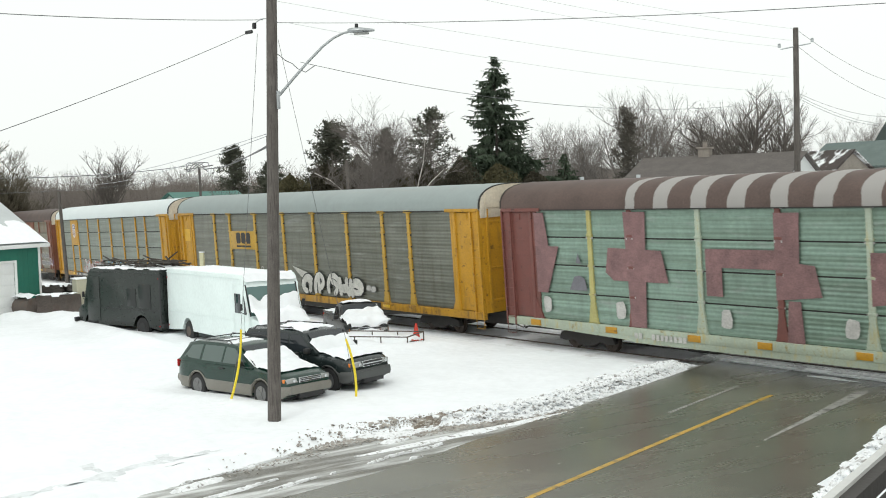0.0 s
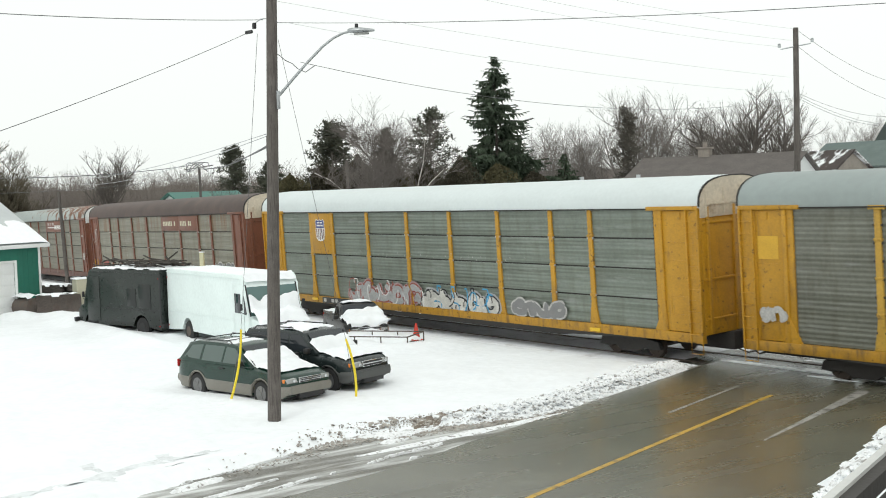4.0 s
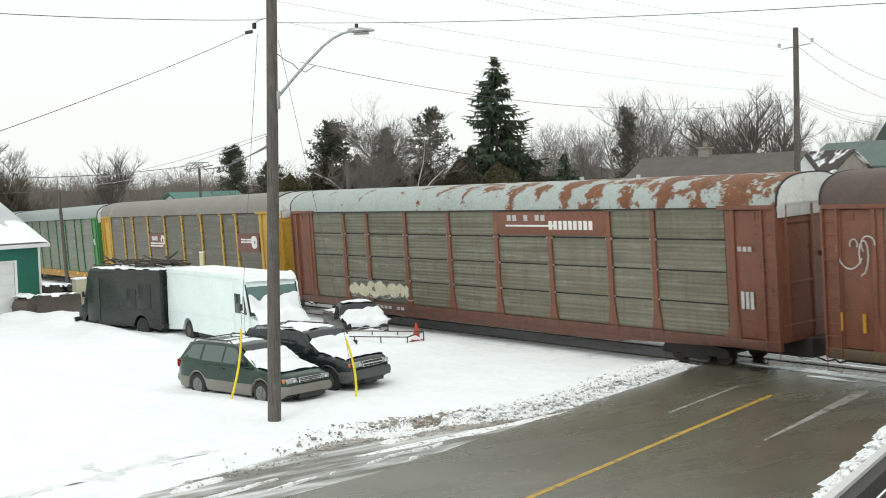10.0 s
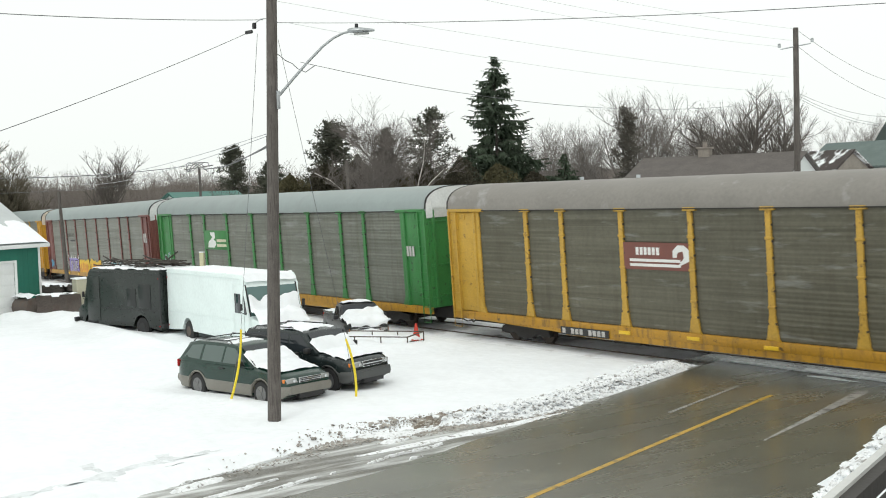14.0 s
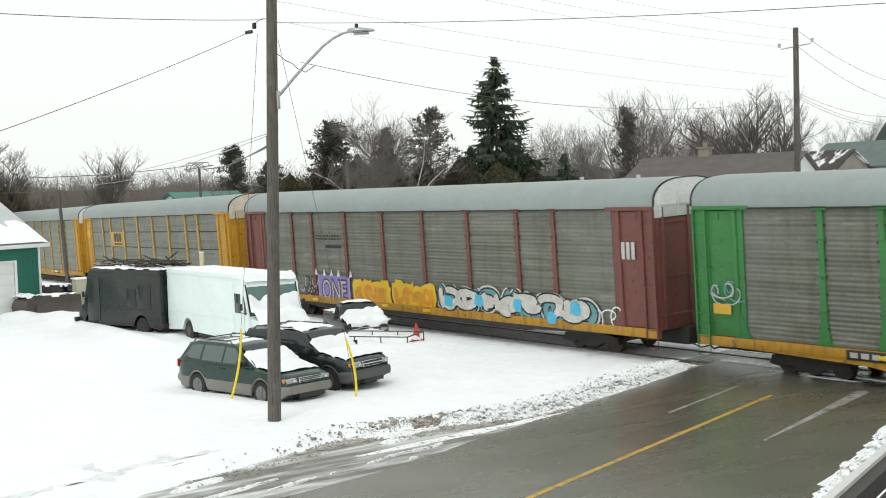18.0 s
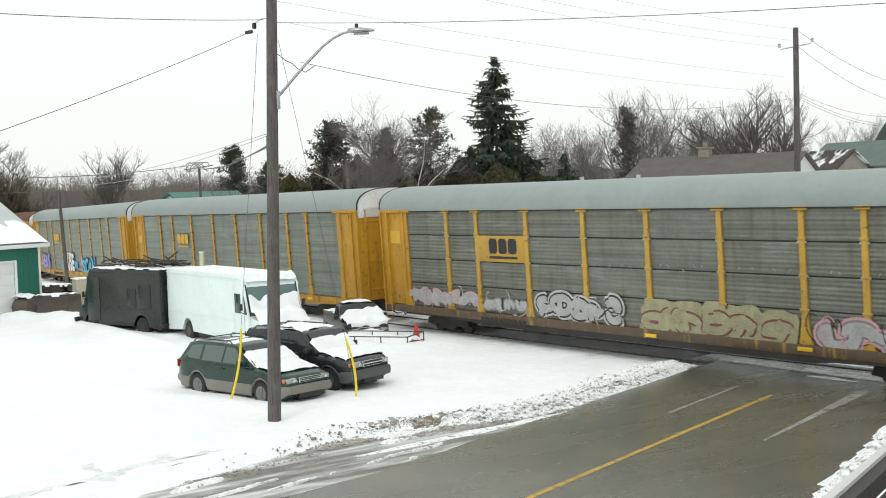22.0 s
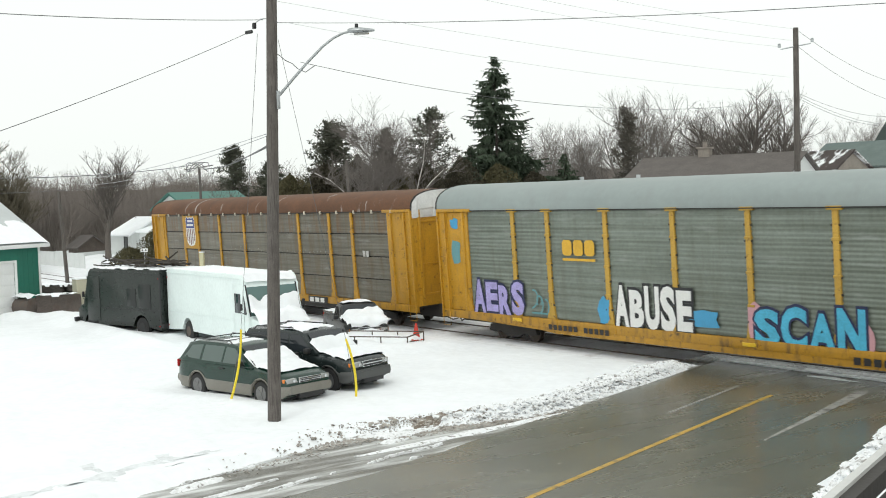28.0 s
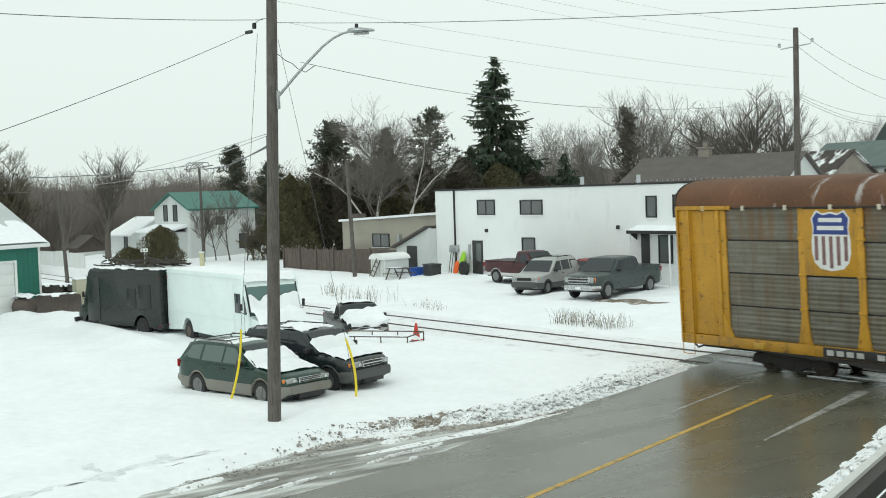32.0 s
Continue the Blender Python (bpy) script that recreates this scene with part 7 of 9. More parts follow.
        for x in (-1.5, -0.5, 0.5, 1.5):
            part("stake", tube(B(), [(x, s * 0.8, 0.35), (x, s * 0.8, 0.77)], 0.022, 6), RAIL, tr)
        part("wheel", wheel_mesh(0.26, 0.17), RUBBER, tr, m=pose(-0.2, s * 0.92, 0.26, 0, 0, 0 if s < 0 else 180))
    part("end_rail", tube(B(), [(1.5, -0.8, 0.75), (1.5, 0.8, 0.75)], 0.022, 6), RAIL, tr)
    part("drawbar", tube(B(), [(1.5, 0, 0.34), (2.6, 0, 0.36)], 0.04, 6), RAIL, tr)
    snow_cover("snow filling the trailer", tr.matrix_basis.copy(), polyline([(-1.5, 0.40), (1.5, 0.40)]), -1.45, 1.45, 0.76, 0.22, 31, 0.2)
    cone = thing("traffic_cone", "orange-red plastic traffic cone standing in the snow", "cone", Matrix.Translation((-35.1, -3.95, 0.10)))
    CONE = surf("cone_plastic", (0.55, 0.05, 0.03), 0.5, vary=0.1, bump=0)
    part("cone_body", tube(B(), [(0, 0, 0.03), (0, 0, 0.62)], 0.155, 16, 0.03), CONE, cone)
    part("cone_base", box(B(), -0.19, 0.19, -0.19, 0.19, 0, 0.035, 0.01), CONE, cone)
    # garage
    gm = Matrix.Translation((-59.3, -9.7, 0)) @ Matrix.Rotation(math.atan2(-0.955, 0.297), 4, "Z")
    GREENWALL = surf("green_siding", (0.020, 0.150, 0.105), 0.5, vary=0.12, scale=0.8, fine=6, bump=0.03)
    ROOFMETAL = surf("pale_metal_roof", (0.50, 0.53, 0.53), 0.45, 0.2, vary=0.1, bump=0.03)
    gr = thing("garage", "green metal-sided garage with a white overhead door and snowy roof", "garage", gm)
    # local x runs along the front wall from the visible corner; -y is into the building
    part("front_wall", box(B(), 0, 1.32, -0.15, 0, -0.1, 3.55), GREENWALL, gr)
    part("front_wall", box(B(), 1.32, 4.6, -0.15, 0, 2.75, 3.55), GREENWALL, gr)
    part("front_wall", box(B(), 4.6, 9.0, -0.15, 0, -0.1, 3.55), GREENWALL, gr)
    for i in range(5):
        part("siding_rib", box(B(), 0.12 + i * 0.27, 0.15 + i * 0.27, 0.0, 0.012, -0.05, 3.5), GREENWALL, gr)
    for x0 in (0.0, 8.85):
        part("gable_wall", prism(B(), [(-0.15, -0.1), (-10, -0.1), (-10, 3.55), (-5.0, 6.2), (-0.15, 3.62)], x0, x0 + 0.15, "x"), GREENWALL, gr)
    part("back_wall", box(B(), 0.15, 8.85, -10, -9.85, -0.1, 3.55), GREENWALL, gr)
    part("corner_trim", box(B(), -0.02, 0.10, -0.16, 0.014, -0.1, 3.5), WHITE_PAINT, gr)
    dr = part("garage_door", box(B(), 1.45, 4.5, -0.10, -0.06, 0.0, 2.68), WHITE_PAINT, gr, "white sectional overhead door")
    for i in range(5):
        part("door_panel", box(B(), 1.47, 4.48, -0.065, -0.035, 0.03 + i * 0.53, 0.52 + i * 0.53, 0.012), WHITE_PAINT, dr)
    part("door_frame", box(B(), 1.33, 1.45, -0.05, 0.03, 0.0, 2.80, 0.006), WHITE_PAINT, gr)
    part("door_frame", box(B(), 4.5, 4.62, -0.05, 0.03, 0.0, 2.80, 0.006), WHITE_PAINT, gr)
    part("door_frame", box(B(), 1.45, 4.5, -0.05, 0.03, 2.68, 2.80, 0.006), WHITE_PAINT, gr)
    for sgn in (1, -1):
        bm = B()
        if sgn > 0:
            prism(bm, [(0.35, 3.42), (-5.0, 6.28), (-5.0, 6.40), (0.35, 3.55)], -0.35, 9.3, "x")
        else:
            prism(bm, [(-10.35, 3.42), (-5.0, 6.28), (-5.0, 6.40), (-10.35, 3.55)], -0.35, 9.3, "x")
        part("roof", bm, ROOFMETAL, gr)
    part("fascia", box(B(), -0.36, 9.3, 0.345, 0.385, 3.38, 3.56, 0.006), WHITE_PAINT, gr)
    sv, sf = [], []
    for i in range(25):
        for j in range(19):
            x, y = -0.34 + 9.6 * i / 24, 0.36 - 3.2 * j / 18
            e = 1.3 - (0.36 - y) / (1.6 + 1.1 * noise.noise((x * 0.7, 2, 7)) + 0.5 * noise.noise((x * 2.3, y, 3)))
            e2 = min(1.0, (x + 0.34) / 0.3 + 0.2)
            h = 0.10 * min(1.0, max(0.0, e * 2.2)) * e2
            sv.append((x, y, 3.55 + (0.35 - y) * 0.5327 + (h if h > 0.004 else -0.02)))
    for i in range(24):
        for j in range(18):
            sf.append((i * 19 + j, (i + 1) * 19 + j, (i + 1) * 19 + j + 1, i * 19 + j + 1))
    ob = pydata("snow_cover", sv, sf, SNOW, smooth=70)
    ob.matrix_basis = gm
    tagged(ob, "snow lying along the eave of the garage roof", "snow", kind="stuff")
    # snow plough blades and a rusty loader beside the garage
    RUSTY = surf("rusty_steel", (0.12, 0.10, 0.088), 0.8, 0.1, vary=0.35, fine=16, col2=(0.11, 0.08, 0.065), amt=0.4, bump=0.15)
    pl = thing("plow_blade", "rusty snow plow blade parked in the snow", "plow", Matrix.Translation((-57.3, -9.55, 0.08)) @ Matrix.Rotation(radians(63), 4, "Z"))
    bl = B()
    arcs = [(0.38 * math.cos(a) - 0.1, 0.48 + 0.52 * math.sin(a)) for a in (radians(d) for d in range(-80, 81, 20))]
    prism(bl, arcs + [(a - 0.05, b) for a, b in arcs[::-1]], -1.05, 1.05, "x")
    part("blade", bl, RUSTY, pl)
    for x in (-1.0, -0.35, 0.35, 1.0):
        part("rib", prism(B(), [(0.05, 0.1), (0.45, 0.15), (0.5, 0.55), (0.1, 0.95), (0.25, 0.5)], x - 0.03, x + 0.03, "x"), RUSTY, pl)
    snow_cover("snow lying along the top of the plow blade", pl.matrix_basis.copy(), polyline([(-1.1, 0.97), (1.1, 0.97)]), -1.0, 0.9, 0.2, 0.12, 44, 0.2)
    part("push_frame", box(B(), -0.5, 0.5, 0.3, 0.9, 0.2, 0.35, 0.02), RUSTY, pl)
    lo = thing("loader_bucket", "old rusty loader bucket heaped with snow", "bucket", Matrix.Translation((-58.5, -10.75, 0.05)) @ Matrix.Rotation(radians(20), 4, "Z"))
    curve = [(0.44 * math.cos(a), 0.46 + 0.44 * math.sin(a)) for a in (radians(d) for d in range(20, 301, 20))]
    part("bucket", prism(B(), curve + [(a * 0.9, 0.46 + (b - 0.46) * 0.9) for a, b in curve[::-1]], -0.62, 0.62, "x"), RUSTY, lo)
    for s in (-0.64, 0.62):
        part("side_plate", prism(B(), [(0.46 * math.cos(a), 0.46 + 0.46 * math.sin(a)) for a in (2 * math.pi * i / 18 for i in range(18))], s, s + 0.02, "x"), RUSTY, lo)
        part("hub", tube(B(), [(s - 0.03, 0, 0.46), (s + 0.05, 0, 0.46)], 0.09, 10), RUSTY, lo)
    snow_cover("snow heaped on the loader bucket", lo.matrix_basis.copy(), polyline([(-1, 0.84), (1, 0.84)]), -0.6, 0.6, 0.36, 0.25, 41, 0.1)
    for i in range(9):
        ob = part("lumber_beam", box(B(), -1.3, 1.3, -0.09, 0.09, 0, 0.16, 0.015), SCRAP, None, m=pose(-72.0 + 0.25 * (i % 3), -5.0 + 0.3 * (i % 3) - 0.1 * (i // 3), 0.05 + 0.17 * (i // 3), 0, 0, 25 + 9 * ((i * 7) % 5 - 2)))
        tagged(ob, "dark old timber in a snowy pile beside the track", "timber", "timber pile")
    snow_cover("snow lying on the timber pile", pose(-71.8, -4.9, 0.55, 0, 0, 25), polyline([(-1, 0), (1, 0)]), -1.1, 1.1, 0.4, 0.12, 46, 0.3)
    mp = thing("marker_post", "tall pale yellow marker post beside the track", "post", pose(-52.8, -4.0, 0, 0, 0, 30))
    part("shaft", box(B(), -0.115, 0.115, -0.06, 0.06, -0.1, 2.90, 0.02), surf("pale_yellow_plastic", (0.55, 0.52, 0.34), 0.5, vary=0.15), mp)
    part("cap", box(B(), -0.13, 0.13, -0.075, 0.075, 2.90, 2.95, 0.015), SNOW, mp)
    bx = thing("equipment_cabinet", "beige metal cabinet standing in the snow", "cabinet", Matrix.Translation((-57.5, -8.3, 0)))
    part("cabinet_body", box(B(), -0.35, 0.35, -0.35, 0.35, 0, 1.75, 0.03), surf("beige_metal", (0.42, 0.40, 0.30), 0.55, vary=0.12), bx)
    part("cabinet_top", box(B(), -0.4, 0.4, -0.4, 0.4, 1.75, 1.82, 0.01), SNOW, bx)
    # eaves of the house from which the view is taken
    ev = thing("house_eave", "white metal eave edge of a dark shingled porch roof", "eave")
    d = Vector((-0.348, 0.937, 0))
    a = Vector((-2.296, -25.449, 4.47))
    o = Vector((0.937, 0.348, 0))
    SHING = surf("dark_shingle", (0.045, 0.042, 0.04), 0.85, vary=0.35, fine=50, bump=0.4)
    for nm, w0, w1, z0, z1, mt in (("drip_edge", 0.018, 0.050, -0.02, 0.03, surf("weathered_white_trim", (0.55, 0.55, 0.53), 0.5, vary=0.1)), ("gutter_lip", 0.050, 0.098, -0.05, 0.015, surf("grey_trim", (0.055, 0.05, 0.046), 0.85)), ("porch_roof", 0.098, 1.9, -0.12, -0.06, SHING)):
        bm = B()
        rings = []
        for u in (-6.0, 5.0):
            c = a + d * u
            rings.append([tuple(c + o * w0 + Vector((0, 0, z0))), tuple(c + o * w1 + Vector((0, 0, z0))), tuple(c + o * w1 + Vector((0, 0, z1))), tuple(c + o * w0 + Vector((0, 0, z1)))])
        loft(bm, rings)
        part(nm, bm, mt, ev, smooth=0)
    bm = B()
    rings = []
    for u in (-6.0, 5.0):
        c = a + d * u
        rings.append([tuple(c + o * w + Vector((0, 0, z))) for w, z in ((0.5, -4.6), (1.8, -4.6), (1.8, -0.12), (0.5, -0.12))])
    part("porch_wall", loft(bm, rings), SHING, ev, smooth=0)


lot_things()


# ---- across the track: houses and yards ----
STUCCO = surf("white_stucco", (0.80, 0.82, 0.82), 0.8, vary=0.06, scale=0.5, fine=14, col2=(0.60, 0.60, 0.58), amt=0.3, stretch=(1, 1, 0.4), soft2=0.4, bump=0.15)
BEIGE = surf("beige_block", (0.33, 0.31, 0.26), 0.85, vary=0.14, scale=0.8, fine=10, bump=0.15)
SIDING = surf("white_siding", (0.62, 0.64, 0.63), 0.6, vary=0.06, bump=0.03)
GREENROOF = surf("green_metal_roof", (0.045, 0.155, 0.125), 0.5, vary=0.14, fine=10, col2=(0.10, 0.20, 0.17), amt=0.3, soft2=0.3, bump=0.03)
GREYROOF = surf("grey_brown_shingle", (0.105, 0.092, 0.085), 0.9, vary=0.25, scale=1, fine=8, bump=0.25)
DARKROOF = surf("dark_shingle_roof", (0.06, 0.048, 0.044), 0.9, vary=0.25, fine=8, col2=(0.75, 0.77, 0.78), amt=0.46, scale2=0.9, stretch=(1.4, 0.5, 1), soft2=0.08, bump=0.2)
TEALROOF = surf("grey_green_roof", (0.12, 0.155, 0.145), 0.8, vary=0.2, fine=8, bump=0.15)
DARKGREENROOF = surf("dark_green_shingle", (0.035, 0.048, 0.044), 0.85, vary=0.25, fine=8, bump=0.15)
BRICK = surf("chimney_brick", (0.26, 0.23, 0.20), 0.85, vary=0.3, fine=12, bump=0.3)
OLDWOOD = surf("old_fence_wood", (0.105, 0.085, 0.072), 0.9, vary=0.35, scale=2, fine=20, bump=0.3)
DARKDOOR = surf("dark_door", (0.03, 0.03, 0.03), 0.5, vary=0.2, bump=0.03)


def window_on(parent, x0, x1, y, z0, z1, panes=2, frame=BLACK, axis="y", face=-1):
    """A framed window set on a wall that faces -y (axis y) or +x (axis x)."""
    def bx(a, b, d0, d1, lo, hi, bev=0.0):
        if axis == "y":
            return box(B(), a, b, y + min(face * d0, face * d1), y + max(face * d0, face * d1), lo, hi, bev)
        return box(B(), y + d0, y + d1, a, b, lo, hi, bev)
    w = part("window", bx(x0, x1, 0.0, 0.03, z0, z1), GLASS_HOUSE, parent)
    f = 0.07
    for a, b, lo, hi in ((x0 - f, x0, z0 - f, z1 + f), (x1, x1 + f, z0 - f, z1 + f), (x0, x1, z0 - f, z0), (x0, x1, z1, z1 + f)):
        part("frame", bx(a, b, 0.0, 0.07, lo, hi), frame, w)
    for i in range(1, panes):
        c = x0 + (x1 - x0) * i / panes
        part("mullion", bx(c - 0.025, c + 0.025, 0.028, 0.06, z0, z1), frame, w)
    part("sill", bx(x0 - 0.1, x1 + 0.1, 0.0, 0.10, z0 - f - 0.05, z0 - f), WHITE_PAINT, w)
    return w


def gable_house(name, label, x0, x1, y0, y1, z0, ze, zr, axis, wall, roof, over=0.3, category="house"):
    """A house with a pitched roof; axis is the way that its ridge runs."""
    h = thing(name, label, category)
    th = 0.2
    if axis == "x":
        ym = (y0 + y1) / 2
        for x in (x0, x1 - th):
            part("gable_wall", prism(B(), [(y0, z0), (y1, z0), (y1, ze), (ym, zr - 0.05), (y0, ze)], x, x + th, "x"), wall, h)
        for y in (y0, y1 - th):
            part("wall", box(B(), x0 + th, x1 - th, y, y + th, z0, ze), wall, h)
        sl = (zr - ze) / (ym - y0)
        for s in (1, -1):
            a, e = (y0 - over, ze - over * sl) if s > 0 else (y1 + over, ze - over * sl)
            part("roof", prism(B(), [(a, e), (ym, zr), (ym, zr + 0.14), (a, e + 0.14)], x0 - over, x1 + over, "x"), roof, h)
    else:
        xm = (x0 + x1) / 2
        for y in (y0, y1 - th):
            part("gable_wall", prism(B(), [(x0, z0), (x1, z0), (x1, ze), (xm, zr - 0.05), (x0, ze)], y, y + th, "y"), wall, h)
        for x in (x0, x1 - th):
            part("wall", box(B(), x, x + th, y0 + th, y1 - th, z0, ze), wall, h)
        sl = (zr - ze) / (xm - x0)
        for s in (1, -1):
            a, e = (x0 - over, ze - over * sl) if s > 0 else (x1 + over, ze - over * sl)
            part("roof", prism(B(), [(a, e), (xm, zr), (xm, zr + 0.14), (a, e + 0.14)], y0 - over, y1 + over, "y"), roof, h)
    return h


def far_side():
    # the long white block
    w = thing("white_building", "long two-storey white rendered building with a flat roof", "building")
    X0, X1, Y, D = -60.9, -34.0, 16.0, 11.0
    part("front_wall", box(B(), X0, X1, Y, Y + 0.3, 0.0, 5.45), STUCCO, w)
    part("side_wall", box(B(), X0, X0 + 0.3, Y + 0.3, Y + D, 0.0, 5.45), STUCCO, w)
    part("side_wall", box(B(), X1 - 0.3, X1, Y + 0.3, Y + D, 0.0, 5.45), STUCCO, w)
    part("back_wall", box(B(), X0 + 0.3, X1 - 0.3, Y + D - 0.3, Y + D, 0.0, 5.45), STUCCO, w)
    part("roof", box(B(), X0 + 0.3, X1 - 0.3, Y + 0.3, Y + D - 0.3, 5.2, 5.38), SNOW, w)
    part("coping", box(B(), X0 - 0.04, X1 + 0.04, Y - 0.05, Y + 0.34, 5.45, 5.56, 0.01), BLACK, w, "dark roof edge")
    for a, b, lo, hi, n in ((-56.5, -54.95, 4.0, 4.78, 2), (-52.48, -50.67, 4.0, 4.72, 2), (-42.52, -41.92, 3.82, 4.80, 1), (-40.68, -40.05, 3.82, 4.84, 1), (-52.4, -51.4, 1.5, 2.55, 1), (-41.7, -40.9, 1.5, 2.8, 1), (-40.2, -39.4, 1.5, 2.8, 1)):
        window_on(w, a, b, Y, lo, hi, n)
    d = part("door", box(B(), -57.17, -56.17, Y - 0.05, Y, 0.25, 2.38, 0.008), DARKDOOR, w)
    part("door_glass", box(B(), -56.75, -56.3, Y - 0.06, Y - 0.045, 1.1, 2.2), GLASS_HOUSE, d)
    part("door", box(B(), -42.98, -42.4, Y - 0.05, Y, 0.6, 2.95, 0.008), DARKDOOR, w)
    part("downpipe", tube(B(), [(-58.86, Y - 0.06, 0.2), (-58.86, Y - 0.06, 5.5)], 0.06, 8), BLACK, w)
    for x, z in ((-55.7, 2.9), (-44.6, 3.15)):
        part("wall_lamp", box(B(), x - 0.07, x + 0.07, Y - 0.16, Y, z, z + 0.2, 0.02), BLACK, w)
    part("porch_roof", prism(B(), [(Y, 3.35), (Y - 0.7, 3.12), (Y - 0.7, 3.0), (Y, 3.1)], -43.3, -37.4, "x"), SNOW, w)
    part("porch_fascia", box(B(), -43.35, -37.4, Y - 0.74, Y - 0.70, 2.95, 3.12), BLACK, w)
    for x in (-43.2, -40.5, -37.6):
        part("porch_post", tube(B(), [(x, Y - 0.62, 0.2), (x, Y - 0.62, 3.02)], 0.05, 8), WHITE_PAINT, w)
    part("porch_bracket", prism(B(), [(Y, 2.6), (Y - 0.6, 3.0), (Y, 3.3)], -43.34, -43.28, "x"), BLACK, w)
    for x in (-46, -50.5):
        part("roof_vent", tube(B(), [(x, Y + 3, 5.3), (x, Y + 3, 6.0)], 0.12, 10), GALV, w)
    # lean-to and the beige workshop behind
    an = thing("lean_to", "small white lean-to with a sloping roof", "outbuilding")
    part("front_wall", prism(B(), [(-64.6, 0.1), (-60.92, 0.1), (-60.92, 3.15), (-64.6, 1.85)], 15.4, 15.6, "y"), SIDING, an)
    part("side_wall", box(B(), -64.6, -64.4, 15.6, 19.0, 0.1, 1.83), SIDING, an)
    part("side_wall", box(B(), -61.12, -60.92, 15.6, 18.9, 0.1, 3.1), SIDING, an)
    part("roof", prism(B(), [(-64.85, 1.80), (-60.92, 3.19), (-60.92, 3.29), (-64.85, 1.92)], 15.1, 19.0, "y"), GREYROOF, an)
    for i in range(9):
        z = 0.35 + i * 0.2
        part("clapboard", box(B(), -62.0 if z > 1.7 else -61.85, -60.93, 15.37, 15.4, z, z + 0.18), SIDING, an)
    part("door", box(B(), -63.35, -62.25, 15.35, 15.4, 0.15, 1.98, 0.006), DARKDOOR, an)
    be = thing("workshop", "beige block workshop with a snowy flat roof", "building")
    part("front_wall", prism(B(), [(-77.1, 0.0), (-60.0, 0.0), (-60.0, 4.05), (-77.1, 3.38)], 19.0, 19.3, "y"), BEIGE, be)
    part("side_wall", box(B(), -77.1, -76.8, 19.3, 27.0, 0, 3.35), BEIGE, be)
    part("roof", prism(B(), [(-77.3, 3.38), (-60.0, 4.06), (-60.0, 4.22), (-77.3, 3.54)], 18.8, 27.2, "y"), SNOW, be)
    window_on(be, -72.85, -70.8, 19.0, 1.6, 2.45, 2)
    part("duct", box(B(), -69.4, -69.2, 18.75, 19.0, 1.6, 2.5), GALV, be)
    part("roof_junk", box(B(), -76.6, -75.6, 19.5, 20.2, 3.5, 3.95, 0.05), OLDWOOD, be)
    part("roof_vent", tube(B(), [(-66.3, 20.2, 3.8), (-66.3, 20.2, 4.5)], 0.16, 10), GALV, be)
    part("roof_vent_cap", tube(B(), [(-66.3, 20.2, 4.5), (-66.3, 20.2, 4.62)], 0.26, 10), GALV, be)
    part("low_eave", box(B(), -75.9, -64.0, 18.2, 18.9, 1.15, 1.35, 0.02), OLDWOOD, be)
    # garden shed with its ladder
    sh = thing("garden_shed", "small white garden shed with a barrel roof", "shed", Matrix.Translation((-61.75, 12.9, 0.15)))
    part("shed_wall", box(B(), -0.80, 0.80, -0.9, 0.9, 0, 1.22, 0.01), SIDING, sh)
    part("shed_roof", prism(B(), [(0.88 * math.cos(a), 1.18 + 0.38 * math.sin(a)) for a in (math.pi * i / 10 for i in range(11))], -1.0, 1.0, "y"), WHITE_PAINT, sh)
    for x in (-0.6, -0.2, 0.2, 0.6):
        part("board_joint", box(B(), x - 0.012, x + 0.012, -0.912, -0.895, 0.05, 1.2), BEIGE, sh)
    ld = thing("ladder", "wooden ladder leaning on the shed", "ladder", Matrix.Translation((-62.0, 11.6, 0.15)) @ Matrix.Rotation(radians(-14), 4, "X") @ Matrix.Rotation(radians(22), 4, "Y"))
    for x in (-0.22, 0.22):
        part("stile", box(B(), x - 0.03, x + 0.03, -0.02, 0.03, 0, 1.35), OLDWOOD, ld)
    for i in range(4):
        part("rung", box(B(), -0.2, 0.2, -0.015, 0.02, 0.2 + i * 0.3, 0.25 + i * 0.3), OLDWOOD, ld)
    pt = thing("picnic_table", "dark wooden picnic table in the snow", "table", Matrix.Translation((-59.45, 12.0, 0.14)) @ Matrix.Rotation(radians(20), 4, "Z"))
    for y in (-0.3, -0.15, 0, 0.15, 0.3):
        part("tabletop_board", box(B(), -0.72, 0.72, y - 0.065, y + 0.065, 0.70, 0.74), OLDWOOD, pt)
    for s in (-1, 1):
        part("bench", box(B(), -0.72, 0.72, s * 0.62 - 0.12, s * 0.68 + 0.12, 0.40, 0.44), OLDWOOD, pt)
        for x in (-0.5, 0.5):
            part("leg", tube(B(), [(x, s * 0.7, 0), (x, s * 0.25, 0.70)], 0.045, 6), OLDWOOD, pt)
    part("snow_layer", box(B(), -0.70, 0.1, -0.30, 0.30, 0.742, 0.76, 0.008), SNOW, pt)
    for nm, lab, cat, x, y, wx, wz, col in (("storage_bin", "blue plastic storage bin", "bin", -60.25, 13.9, 0.55, 0.52, (0.02, 0.08, 0.36)), ("storage_bin", "dark grey storage box", "box", -59.15, 14.3, 0.95, 0.75, (0.035, 0.038, 0.04))):
        b = thing(nm, lab, cat, Matrix.Translation((x, y, 0.25)))
        mt = surf(nm + "_plastic", col, 0.5, vary=0.12)
        part("bin_body", box(B(), -wx / 2, wx / 2, -0.35, 0.35, 0, wz - 0.1, 0.03), mt, b)
